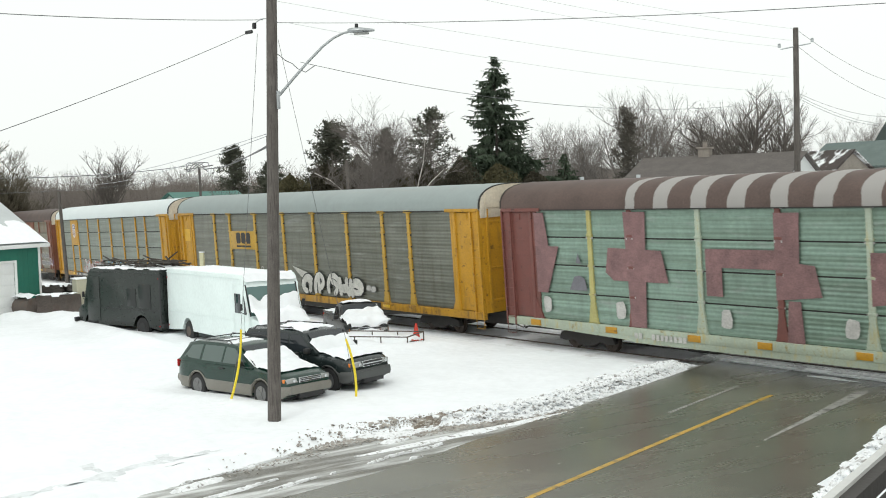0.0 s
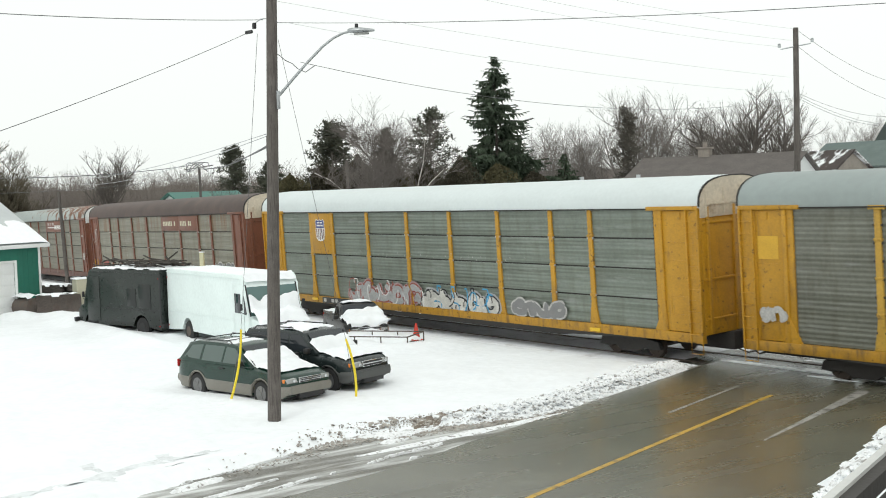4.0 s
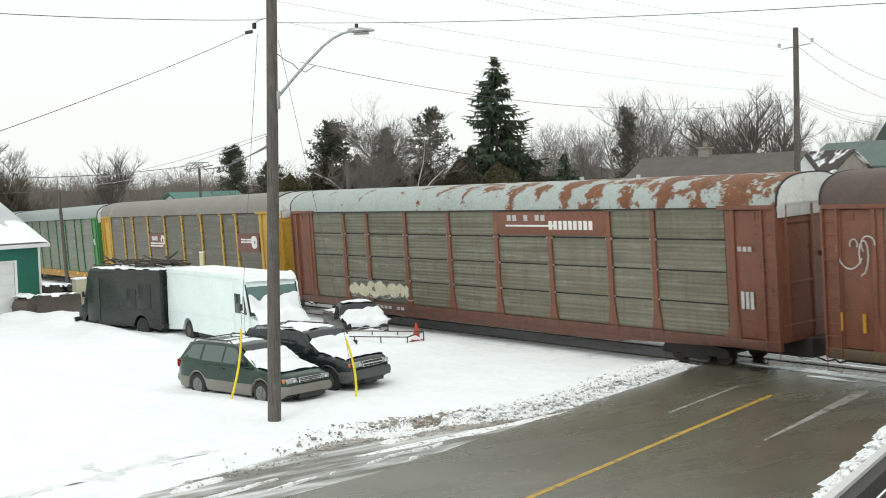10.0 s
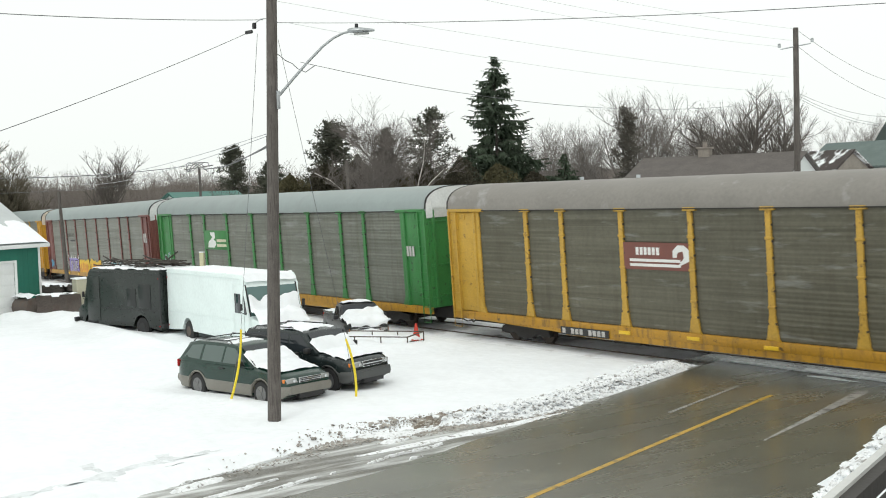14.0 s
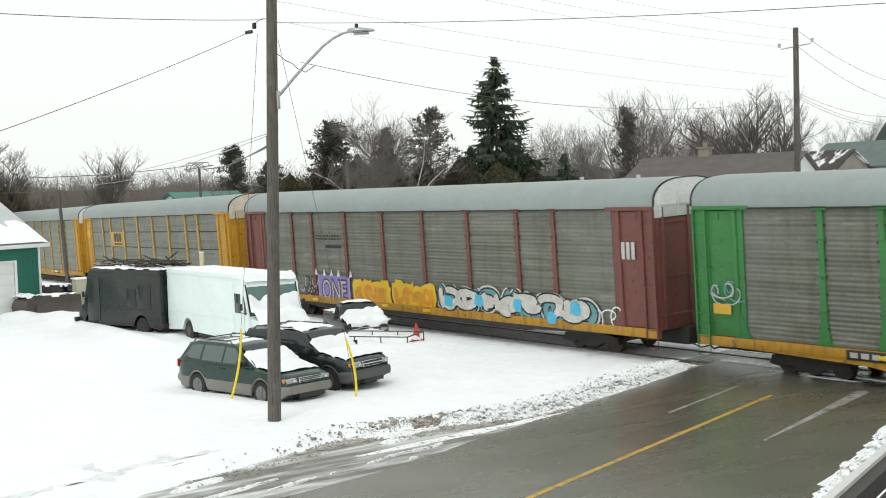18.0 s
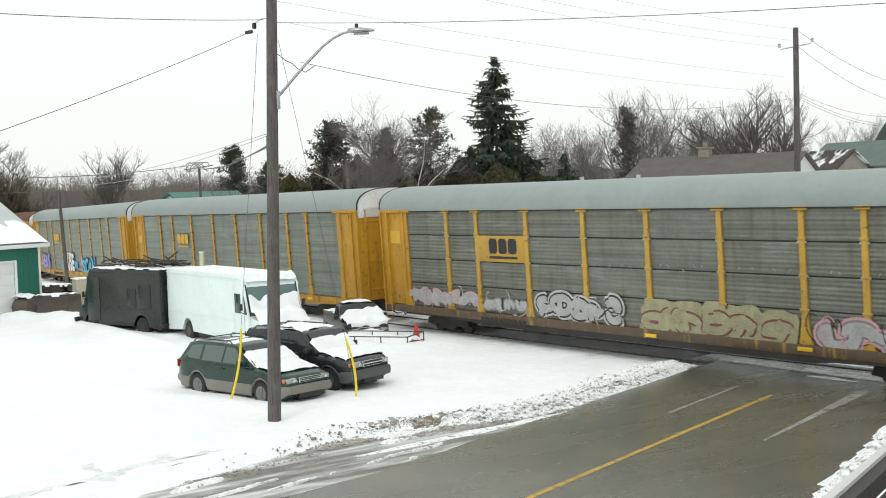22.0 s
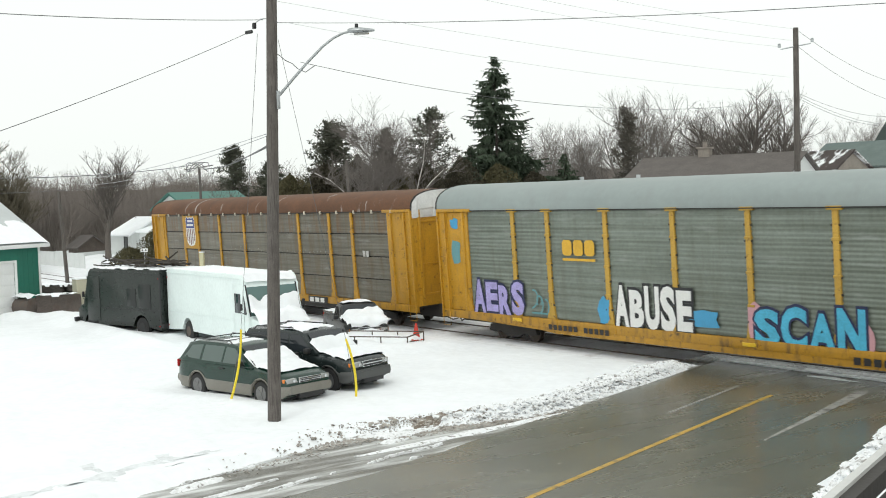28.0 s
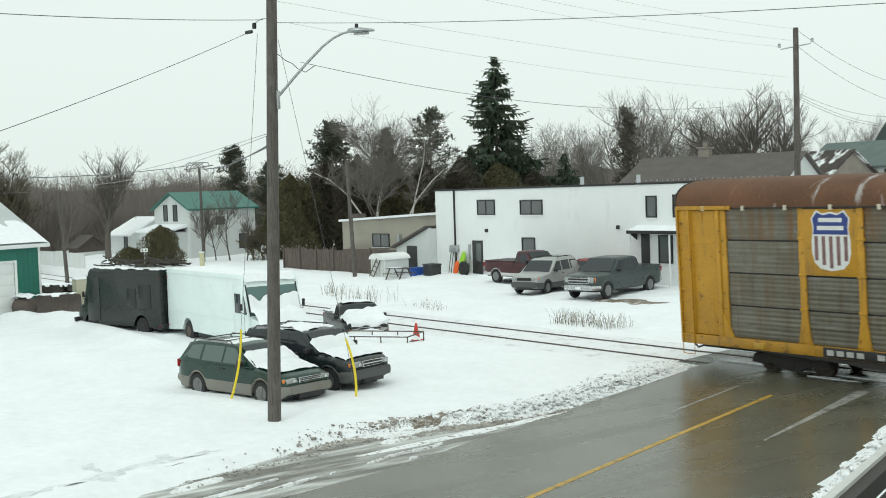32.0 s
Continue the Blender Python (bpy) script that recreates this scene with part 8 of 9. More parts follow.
        part("bin_lid", box(B(), -wx / 2 - 0.03, wx / 2 + 0.03, -0.38, 0.38, wz - 0.1, wz, 0.02), mt, b)
    for nm, lab, x, h, col in (("sled", "lime green plastic sled leaning on the wall", -57.9, 1.5, (0.30, 0.55, 0.02)), ("sled", "orange plastic sled leaning on the wall", -58.4, 0.9, (0.75, 0.12, 0.02)), ("sled", "yellow-green plastic toy by the wall", -57.7, 0.8, (0.55, 0.60, 0.05))):
        b = thing(nm, lab, "sled", Matrix.Translation((x, 15.5, 0.25)) @ Matrix.Rotation(radians(-14), 4, "X"), "sleds by the wall")
        part("sled_shell", prism(B(), [(0.25 * math.cos(a), h / 2 + h / 2 * math.sin(a)) for a in (2 * math.pi * i / 14 for i in range(14))], -0.03, 0.03, "y", 0.01), surf("sled_plastic", col, 0.4, vary=0.05), b)
    for i, x in enumerate((-59.2, -58.95, -58.7)):
        b = thing("shovel", "long-handled snow shovel leaning on the wall", "shovel", Matrix.Translation((x, 15.6, 0.25)) @ Matrix.Rotation(radians(-10), 4, "X"), "tools by the wall")
        part("shaft", tube(B(), [(0, 0, 0), (0, 0, 1.5)], 0.025, 6), OLDWOOD, b)
        part("blade", box(B(), -0.2, 0.2, -0.03, 0.03, 1.4, 1.85, 0.015), GALV, b)
    ty = thing("spare_tyre", "old tyre leaning on the white wall", "tyre", Matrix.Translation((-57.1, 15.2, 0.7)))
    part("tyre_tread", wheel_mesh(0.45, 0.2), RUBBER, ty)
    bd = thing("board", "grey board leaning on the wall by the door", "board", Matrix.Translation((-57.45, 15.7, 0.25)) @ Matrix.Rotation(radians(-8), 4, "X"))
    part("plank", box(B(), -0.1, 0.1, -0.02, 0.02, 0, 1.9), GALV, bd)
    # wooden fence
    fe = thing("board_fence", "weathered wooden board fence", "fence")
    rnd = random.Random(4)
    bm = box(B(), 0, 0.145, -0.012, 0.012, 0, 1.7)
    first = part("fence_board", bm, OLDWOOD, fe, m=pose(-76.0, 13.2, 0.1))
    x = -75.85
    while x < -64.3:
        twin("fence_board", first, pose(x, 13.2 + rnd.uniform(-0.01, 0.01), 0.05 + rnd.uniform(-0.08, 0.06)))
        x += 0.155
    for z in (0.5, 1.4):
        part("fence_rail", box(B(), -76.0, -64.2, 13.22, 13.28, z, z + 0.1), OLDWOOD, fe)
    for i in range(6):
        part("fence_post", box(B(), -75.9 + i * 2.3, -75.78 + i * 2.3, 13.1, 13.22, 0, 1.95, 0.01), OLDWOOD, fe)
    # vehicles in the yard
    vehicle("pickup_truck", "slate green crew cab pickup truck with a chrome bumper", "truck", pose(-40.9, 11.75, 0.20, 0, 0, -78.4), TRUCK, PICKUP)
    vehicle("suv", "silver compact SUV with grey lower panels and roof rack", "car", pose(-45.1, 11.2, 0.20, 0, 0, -71), ESCAPE, SILVERCAR)
    vehicle("pickup_truck", "dark red and white old pickup truck", "truck", pose(-49.3, 13.75, 0.28, 0, 0, 4), OLDTRUCK, REDTRUCK)
    vehicle("hatchback", "small red car parked against the white wall", "car", pose(-44.9, 14.85, 0.28, 0, 0, 4), SEDAN, REDCAR)
    # wet earth worn bare beside the green pickup
    v2, f2 = [], []
    for i in range(15):
        for j in range(25):
            a, q = 2 * math.pi * j / 24, i / 14
            rr = q * (1 + 0.35 * noise.noise((2 * math.cos(a), 2 * math.sin(a), 3)))
            x, y = -38.2 + 3.0 * rr * math.cos(a), 9.9 + 0.75 * rr * math.sin(a) + 0.12 * rr * math.cos(a)
            v2.append((x, y, ground_z(x, y) + 0.02 - 0.05 * q ** 3))
    for i in range(14):
        for j in range(24):
            f2.append((i * 25 + j, i * 25 + j + 1, (i + 1) * 25 + j + 1, (i + 1) * 25 + j))
    tagged(pydata("mud_patch", v2, f2, MUD, smooth=60), "wet dark earth worn bare in the snow", "mud", kind="stuff")
    # the white house with a green roof
    h = gable_house("farmhouse", "white two-storey house with a green metal roof", -103.6, -95.9, 15.1, 21.4, 0.0, 4.6, 6.0, "y", SIDING, GREENROOF)
    for a in (-101.0, -98.9):
        window_on(h, a - 0.35, a + 0.35, 15.1, 3.6, 4.95, 1)
    window_on(h, 17.6, 18.3, -95.9, 3.2, 3.8, 1, axis="x")
    window_on(h, 19.8, 20.6, -95.9, 1.0, 2.2, 1, axis="x")
    part("porch_roof", prism(B(), [(15.1, 3.3), (13.2, 2.75), (13.2, 2.6), (15.1, 3.05)], -103.5, -96.5, "x"), SNOW, h)
    part("porch_wall", box(B(), -103.2, -96.8, 13.4, 15.1, 0.0, 2.65), SIDING, h)
    window_on(h, -97.9, -97.3, 13.4, 1.2, 2.4, 1)
    g = gable_house("small_house", "low white house with a snowy roof", -113.2, -108.0, 14.5, 20.0, 0.0, 2.3, 3.8, "x", SIDING, SNOW)
    window_on(g, -109.6, -108.9, 14.5, 1.0, 2.1, 1)
    gable_house("barn", "small grey barn with a dark roof", -122.4, -119.2, 13.4, 16.4, 0.0, 0.95, 2.0, "x", OLDWOOD, GREYROOF, category="barn")
    gable_house("small_house", "pale low bungalow with a snowy roof", -138, -130, 8.5, 11.5, 0.0, 1.6, 2.5, "x", SIDING, SNOW)
    wt = thing("board_wall", "low white board fence in the snow", "fence")
    for i in range(12):
        part("fence_panel", box(B(), -112 + i * 1.25, -110.8 + i * 1.25, 6.0, 6.06, 0.0, 1.25), SIDING, wt)
    wf = thing("board_wall", "low white rail fence before the houses", "fence")
    for i in range(7):
        part("fence_panel", box(B(), -0.68, 0.68, -0.03, 0.03, 0.0, 0.55), SIDING, wf, m=pose(-114.2 - 0.33 * i, 11.2 + 0.70 * i, 0.05, 0, 0, 115))
    sg = thing("sign", "small white sign on a thin post with two dark marks", "sign", pose(-87.7, 7.43, 0.1, 0, 0, 53))
    part("post", tube(B(), [(0, 0, -0.1), (0, 0, 1.66)], 0.03, 8), GALV, sg)
    part("board", box(B(), -0.28, 0.28, -0.06, -0.03, 1.42, 1.68, 0.006), WHITE_PAINT, sg)
    for x in (-0.13, 0.13):
        part("mark", box(B(), x - 0.06, x + 0.06, -0.066, -0.058, 1.49, 1.61), BLACK, sg)
    # houses behind the white block
    h = gable_house("bungalow", "house with a broad grey-brown shingle roof and brick chimney", -58.9, -47.6, 30.4, 38.6, 0.2, 5.75, 7.4, "x", SIDING, GREYROOF)
    h.matrix_basis = Matrix.Translation((-49.9, 38.85, -0.2)) @ Matrix.Rotation(radians(20), 4, "Z") @ Matrix.Translation((47.6, -34.5, 0))
    part("chimney", box(B(), -54.9, -54.1, 34.2, 34.9, 7.0, 8.0, 0.02), BRICK, h)
    part("chimney_cap", box(B(), -55.0, -54.0, 34.1, 35.0, 8.0, 8.12, 0.02), BRICK, h)
    part("chimney_pot", tube(B(), [(-54.5, 34.55, 8.1), (-54.5, 34.55, 8.5)], 0.16, 10), BRICK, h)
    for i in range(26):
        part("snow_guard", box(B(), -58 + i * 0.4, -57.96 + i * 0.4, 30.25, 30.3, 5.83, 5.95), GALV, h)
    h = gable_house("house", "brick house with a dark snow-streaked roof", -55.6, -51.6, 44.2, 49.6, 0.0, 5.7, 7.35, "x", BRICK, DARKROOF)
    h = gable_house("house", "white house with a grey-green roof", -58.5, -43.0, 51.0, 57.0, 0.2, 6.3, 8.1, "x", SIDING, TEALROOF)
    window_on(h, -51.5, -50.6, 51.0, 5.2, 5.9, 1)
    gable_house("house", "tall house with a dark steep roof", -61.7, -54.0, 65.0, 71.0, 0.2, 7.9, 10.8, "x", SIDING, DARKGREENROOF)


far_side()


# ---- poles and wires ----
def pole(label, foot, top, r=0.14):
    t = thing("utility_pole", label, "utility pole", group="utility poles")
    part("pole", tube(B(), [Vector(foot).lerp(Vector(top), i / 4) for i in range(5)], r, 10, r * 0.75), WOODPOLE, t)
    return t


def hanging(label, a, b, sag, r, material=None, n=18):
    t = thing("overhead_wire", label, "wire", group="overhead wires")
    a, b = Vector(a), Vector(b)
    pts = [a.lerp(b, i / n) - Vector((0, 0, 4 * sag * (i / n) * (1 - i / n))) for i in range(n + 1)]
    part("strand", tube(B(), pts, 0.72 * r, 5), material or WIRE, t)
    return t


def poles_and_wires():
    p = pole("tall wooden utility pole across the track", (-29.95, 11.5, 0.1), (-30.19, 11.92, 11.6), 0.15)
    part("crossarm", tube(B(), [(-30.55, 11.40, 10.75), (-29.80, 12.35, 10.95)], 0.03, 6), GALV, p)
    for q in ((-30.58, 11.36, 10.82), (-29.76, 12.4, 11.0)):
        part("insulator", tube(B(), [q, (q[0], q[1], q[2] + 0.16)], 0.06, 8), GALV, p)
    pole("leaning wooden pole beside the yard", (-63.5, 11.4, 0.1), (-63.97, 11.38, 7.6))
    pole("thin leaning pole behind the plows", (-71.3, -4.25, 0.0), (-71.8, -4.37, 6.2), 0.13)
    p = pole("wooden pole with a crossarm near the white house", (-89.5, 13.25, 0.2), (-89.95, 13.4, 8.0), 0.13)
    part("crossarm", tube(B(), [(-90.6, 12.4, 7.9), (-89.2, 14.3, 8.2)], 0.04, 6), WOODPOLE, p)
    P = Vector((-25.85, -14.42, 0))

    def at_pole(z, dx=0.0, dy=0.0):
        return (P.x + dx, P.y + dy, z)
    # along and across the road
    hanging("thick overhead cable along the road", at_pole(9.82, -0.1, -0.2), (-21.4, -26.0, 8.92), 0.12, 0.012)
    hanging("thick overhead cable over the road", at_pole(9.75), (-3.0, -7.6, 8.1), 0.30, 0.010)
    hanging("overhead service cable to the camera's house", (-26.15, -14.85, 9.55), (-17.9, -26.8, 5.45), 0.15, 0.010)
    hanging("overhead cable between the poles", (-25.35, -13.95, 8.75), (-30.25, 11.6, 8.74), 0.75, 0.010)
    hanging("thin overhead wire between the poles", at_pole(10.25, 0.15, 0.1), (-30.3, 11.6, 9.61), 0.15, 0.006, WIRE_PALE)
    hanging("thin overhead wire between the poles", at_pole(9.72, 0.3, 0.3), (-30.3, 11.55, 8.97), 0.25, 0.006, WIRE_PALE)
    hanging("thin overhead wire between the poles", at_pole(11.4, 0.3), (-30.5, 11.4, 10.85), 0.3, 0.006, WIRE_PALE)
    hanging("thin overhead wire between the poles", at_pole(11.75, 0.35), (-30.3, 11.8, 11.1), 0.3, 0.006, WIRE_PALE)
    hanging("thin overhead wire between the poles", at_pole(12.2, 0.3), (-30.19, 11.9, 11.55), 0.3, 0.006, WIRE_PALE)
    for z0, z1, y in ((11.5, 10.3, 26.3), (10.85, 9.35, 26.2), (8.95, 8.5, 26.2), (8.85, 8.1, 26.1), (8.75, 8.0, 25.9)):
        hanging("overhead wire to the houses across the track", (-30.1, 11.9, z0), (-35.2, y, z1), 0.25, 0.011)
    # low cables to the pole by the white house
    hanging("bundled cable to the pole by the house", at_pole(6.85, -0.15), (-89.9, 13.3, 8.25), 0.45, 0.03)
    hanging("bundled cable to the pole by the house", at_pole(6.8, -0.15), (-89.9, 13.3, 8.0), 0.3, 0.02)
    hanging("thin cable past the white house", at_pole(7.1, -0.15), (-95, 2.5, 7.7), 0.6, 0.015, WIRE_PALE)
    hanging("thin cable past the white house", at_pole(7.05, -0.15), (-96, 4.5, 7.2), 0.6, 0.015, WIRE_PALE)
    hanging("cable along the track", (-89.9, 13.2, 8.3), (-66, -12.5, 7.05), 0.35, 0.035)
    hanging("thin cable along the track", (-89.9, 13.2, 7.4), (-66, -12.5, 6.2), 0.35, 0.02)
    bm = B()
    for k in range(3):
        tube(bm, [(-90.0 + 0.3 * math.cos(a) * (1 + 0.3 * k), 13.3 + 0.9 * math.cos(a + k), 8.1 + 0.4 * math.sin(a * 2 + k)) for a in (i * 0.5 for i in range(11))], 0.03, 5)
    tagged(part("cable_loop", bm, WIRE, None), "slack loops of cable on the pole", "cable")


poles_and_wires()


# ---- trees and brush ----
BARK = surf("grey_bark", (0.115, 0.100, 0.088), 0.9, vary=0.3, scale=2, fine=10, bump=0.2)
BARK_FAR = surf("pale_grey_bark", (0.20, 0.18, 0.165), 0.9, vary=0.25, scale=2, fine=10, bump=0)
BARK_OLIVE = surf("olive_twigs", (0.11, 0.095, 0.065), 0.9, vary=0.3, bump=0)
TWIG = surf("birch_twigs", (0.15, 0.132, 0.12), 0.9, vary=0.25, bump=0)
BIRCH = surf("birch_bark", (0.52, 0.50, 0.46), 0.8, vary=0.2, scale=2, fine=8, col2=(0.12, 0.10, 0.09), amt=0.25, stretch=(1, 1, 4), scale2=2, bump=0.1)
NEEDLE = surf("spruce_needles", (0.055, 0.078, 0.048), 0.85, vary=0.5, scale=0.8, fine=5, bump=0)
NEEDLE2 = surf("pine_needles", (0.080, 0.085, 0.060), 0.85, vary=0.5, scale=0.8, fine=5, bump=0)
YEW = surf("brown_green_needles", (0.105, 0.095, 0.078), 0.9, vary=0.4, scale=1.2, fine=6, bump=0)
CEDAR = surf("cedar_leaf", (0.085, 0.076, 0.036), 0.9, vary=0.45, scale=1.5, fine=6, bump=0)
# the same leaf with the thicket's inner shade put into its colour
CEDAR_SHADED = surf("shaded_cedar_leaf", (0.050, 0.044, 0.027), 0.9, vary=0.45, scale=1.5, fine=6, bump=0)
DRY = surf("dry_stalk", (0.16, 0.125, 0.085), 0.9, vary=0.35, bump=0)
# brown-grey of the far woods, its colour lightened to stand for haze
WOOD_HAZED = surf("hazed_wood", (0.195, 0.169, 0.150), 0.95, vary=0.3, scale=0.3, fine=3, col2=(0.225, 0.202, 0.180), amt=0.5, soft2=0.3, scale2=0.6, bump=0)


def limb(V, F, p, q, r0, r1, sides):
    """One tapered piece of a branch."""
    d = (q - p)
    if d.length < 1e-4:
        return
    d.normalize()
    u = d.cross(Vector((0.3, 0.2, 1)) if abs(d.z) < 0.95 else Vector((1, 0, 0))).normalized()
    v = d.cross(u)
    k = len(V)
    for c, r in ((p, r0), (q, r1)):
        for i in range(sides):
            a = 2 * math.pi * i / sides
            w = c + r * (math.cos(a) * u + math.sin(a) * v)
            V.append((w.x, w.y, w.z))
    for i in range(sides):
        j = (i + 1) % sides
        F.append((k + i, k + j, k + sides + j, k + sides + i))


def grow(V, F, rnd, p, d, ln, r, level, kids, rmin, up=0.15, bend=0.22, low=0.35):
    steps = 3 if level > 1 else 2
    pts, dirs = [p], [d]
    for i in range(steps):
        d = (d + Vector((rnd.uniform(-bend, bend), rnd.uniform(-bend, bend), rnd.uniform(-bend, bend) + up * 0.5))).normalized()
        p = p + d * (ln / steps)
        pts.append(p), dirs.append(d)
    r1 = max(rmin, r * 0.45)
    for i in range(steps):
        limb(V, F, pts[i], pts[i + 1], r + (r1 - r) * i / steps, r + (r1 - r) * (i + 1) / steps, 6 if level >= 4 else (4 if level == 3 else 3))
    if level == 0:
        return
    for k in range(kids[level]):
        f = rnd.uniform(0.30, 1.0) if level < 4 else rnd.uniform(low, 1.0)
        i = min(steps - 1, int(f * steps))
        o = pts[i].lerp(pts[i + 1], f * steps - i)
        side = Vector((rnd.uniform(-1, 1), rnd.uniform(-1, 1), rnd.uniform(-0.2, 0.5))).normalized()
        nd = (dirs[i] * rnd.uniform(0.5, 0.9) + side * rnd.uniform(0.6, 1.0) + Vector((0, 0, up))).normalized()
        grow(V, F, rnd, o, nd, ln * rnd.uniform(0.45, 0.72), max(rmin, r * 0.42), level - 1, kids, rmin, up, bend)


def bare_tree(seed, height, r=0.2, levels=4, kids=(0, 4, 5, 6, 8), rmin=0.012, up=0.25, lean=0.05, trunk=0.5, low=0.35):
    rnd = random.Random(seed)
    V, F = [], []
    grow(V, F, rnd, Vector((0, 0, -0.1)), Vector((rnd.uniform(-lean, lean), rnd.uniform(-lean, lean), 1)).normalized(), height * trunk, r, levels, kids, rmin, up, 0.22, low)
    top = max(v[2] for v in V)
    k = height / top
    return [(x * k, y * k, z * k) for x, y, z in V], F


def place_bare(label, x, y, z, tree, bark, turn=0, name="bare_tree"):
    V, F = tree
    t = thing(name, label, "tree", pose(x, y, z, 0, 0, turn), "bare trees")
    sides = F[0][3] - F[0][0]
    n, k = 3 * sides, 6 * sides
    pydata("trunk", V[:k], F[:n], bark, t, smooth=60)
    pydata("crown", V[k:], [tuple(i - k for i in f) for f in F[n:]], TWIG if bark is BIRCH else bark, t, smooth=60)
    return t


def conifer(label, x, y, z, height, spread, seed, needles, bare=0.06, dense=0.45, shape=0.8):
    """A spruce: trunk, whorls of separate boughs that sag and turn up at the tip, and sprays hanging from them; thick towards the foot."""
    rnd = random.Random(seed)
    t = thing("conifer", label, "tree", Matrix.Translation((x, y, z)), "conifers")
    V, F, NV, NF = [], [], [], []
    limb(V, F, Vector((0, 0, -0.2)), Vector((0, 0, height * 0.985)), 0.016 * height, 0.015, 8)
    levels = []
    h = height * bare
    while h < height * 0.985:
        f = 1 - h / height
        levels.append(h)
        h += (0.30 if f > 1 - dense else 0.26 + 0.34 * f) * rnd.uniform(0.75, 1.3)
    for h in levels:
        f = (height - h) / (height * (1 - bare))
        thick = f > 1 - dense
        for b in range(rnd.choice((9, 10, 11)) if thick else rnd.choice((6, 7, 8))):
            a = rnd.uniform(0, 2 * math.pi)
            lump = 0.8 + 0.4 * noise.noise((math.cos(a) * 1.1, math.sin(a) * 1.1 + seed, h * 0.4))
            ln = spread * f ** shape * lump * rnd.uniform(0.6, 1.15) + 0.12
            out = Vector((math.cos(a), math.sin(a), 0))
            sidev = Vector((-out.y, out.x, 0))
            p = Vector((0, 0, h + rnd.uniform(-0.12, 0.12)))
            rise, sag = rnd.uniform(0.0, 0.2) + 0.35 * (1 - f), rnd.uniform(0.30, 0.55)
            segs = max(3, int(ln / 0.26))
            last = p
            for s in range(1, segs + 1):
                u = s / segs
                q = p + out * ln * u + sidev * ln * 0.06 * math.sin(3 * u + seed) + Vector((0, 0, ln * (rise * u - sag * u * u + 0.9 * max(0.0, u - 0.72) ** 1.5)))
                limb(V, F, last, q, 0.03 * (1.1 - u), 0.03 * (1.05 - u), 3)
                for sd in (-1, 1, -0.5, 0.5, 0.0):
                    if u < 0.18 and not thick:
                        continue
                    w = (0.26 + 0.36 * (1 - u) + (0.12 if thick else 0.0)) * min(1.0, 0.35 + ln / 2.0) * rnd.uniform(0.5, 1.4)
                    tip = q + sidev * sd * w * 0.8 + out * w * rnd.uniform(0.1, 0.6) + Vector((0, 0, -w * rnd.uniform(0.4, 1.5) * (0.3 if u > 0.85 else 1.0)))
                    k = len(NV)
                    e = Vector((rnd.uniform(-1, 1), rnd.uniform(-1, 1), rnd.uniform(-1, 0.4))) * w * 0.24
                    NV.extend([tuple(last), tuple(q + e * 0.6), tuple(tip), tuple(last.lerp(tip, 0.5) - e)])
                    NF.append((k, k + 1, k + 2, k + 3))
                last = q
    pydata("trunk", V, F, BARK, t)
    pydata("crown", NV, NF, needles, t)
    return t


def pine(label, x, y, z, height, spread, seed, needles, bare=0.3, limbs=60, tufts=16):
    """A ragged pine: rising limbs that carry loose tufts of needles."""
    rnd = random.Random(seed)
    t = thing("pine", label, "tree", Matrix.Translation((x, y, z)), "conifers")
    V, F, NV, NF = [], [], [], []
    limb(V, F, Vector((0, 0, -0.2)), Vector((rnd.uniform(-.2, .2), rnd.uniform(-.2, .2), height * 0.97)), 0.016 * height, 0.03, 8)
    for i in range(limbs):
        g = (i + rnd.random()) / limbs
        h = height * (bare + (0.97 - bare) * g)
        f = 1 - g
        a = rnd.uniform(0, 6.283)
        ln = spread * (0.16 + 0.95 * f ** 0.8) * rnd.uniform(0.45, 1.1)
        out = Vector((math.cos(a), math.sin(a), 0))
        p = Vector((0, 0, h))
        m = p + out * ln * 0.6 + Vector((0, 0, ln * rnd.uniform(0.0, 0.25)))
        q = p + out * ln + Vector((0, 0, ln * rnd.uniform(0.15, 0.5)))
        limb(V, F, p, m, 0.05, 0.035, 4)
        limb(V, F, m, q, 0.035, 0.015, 3)
        for k in range(tufts):
            u = rnd.uniform(0.25, 1.05)
            c = (p.lerp(m, u / 0.6) if u < 0.6 else m.lerp(q, (u - 0.6) / 0.4)) + Vector((rnd.gauss(0, 0.22), rnd.gauss(0, 0.22), rnd.gauss(0.05, 0.16)))
            for j in range(9):
                d = Vector((rnd.uniform(-1, 1), rnd.uniform(-1, 1), rnd.uniform(-0.4, 1.0))).normalized() * rnd.uniform(0.18, 0.46)
                e = d.cross(Vector((rnd.uniform(-1, 1), rnd.uniform(-1, 1), rnd.uniform(-1, 1)))) * 0.14
                b = len(NV)
                NV.extend([tuple(c), tuple(c + d * 0.5 + e), tuple(c + d), tuple(c + d * 0.5 - e)])
                NF.append((b, b + 1, b + 2, b + 3))
    pydata("trunk", V, F, BARK, t)
    pydata("crown", NV, NF, needles, t)
    return t


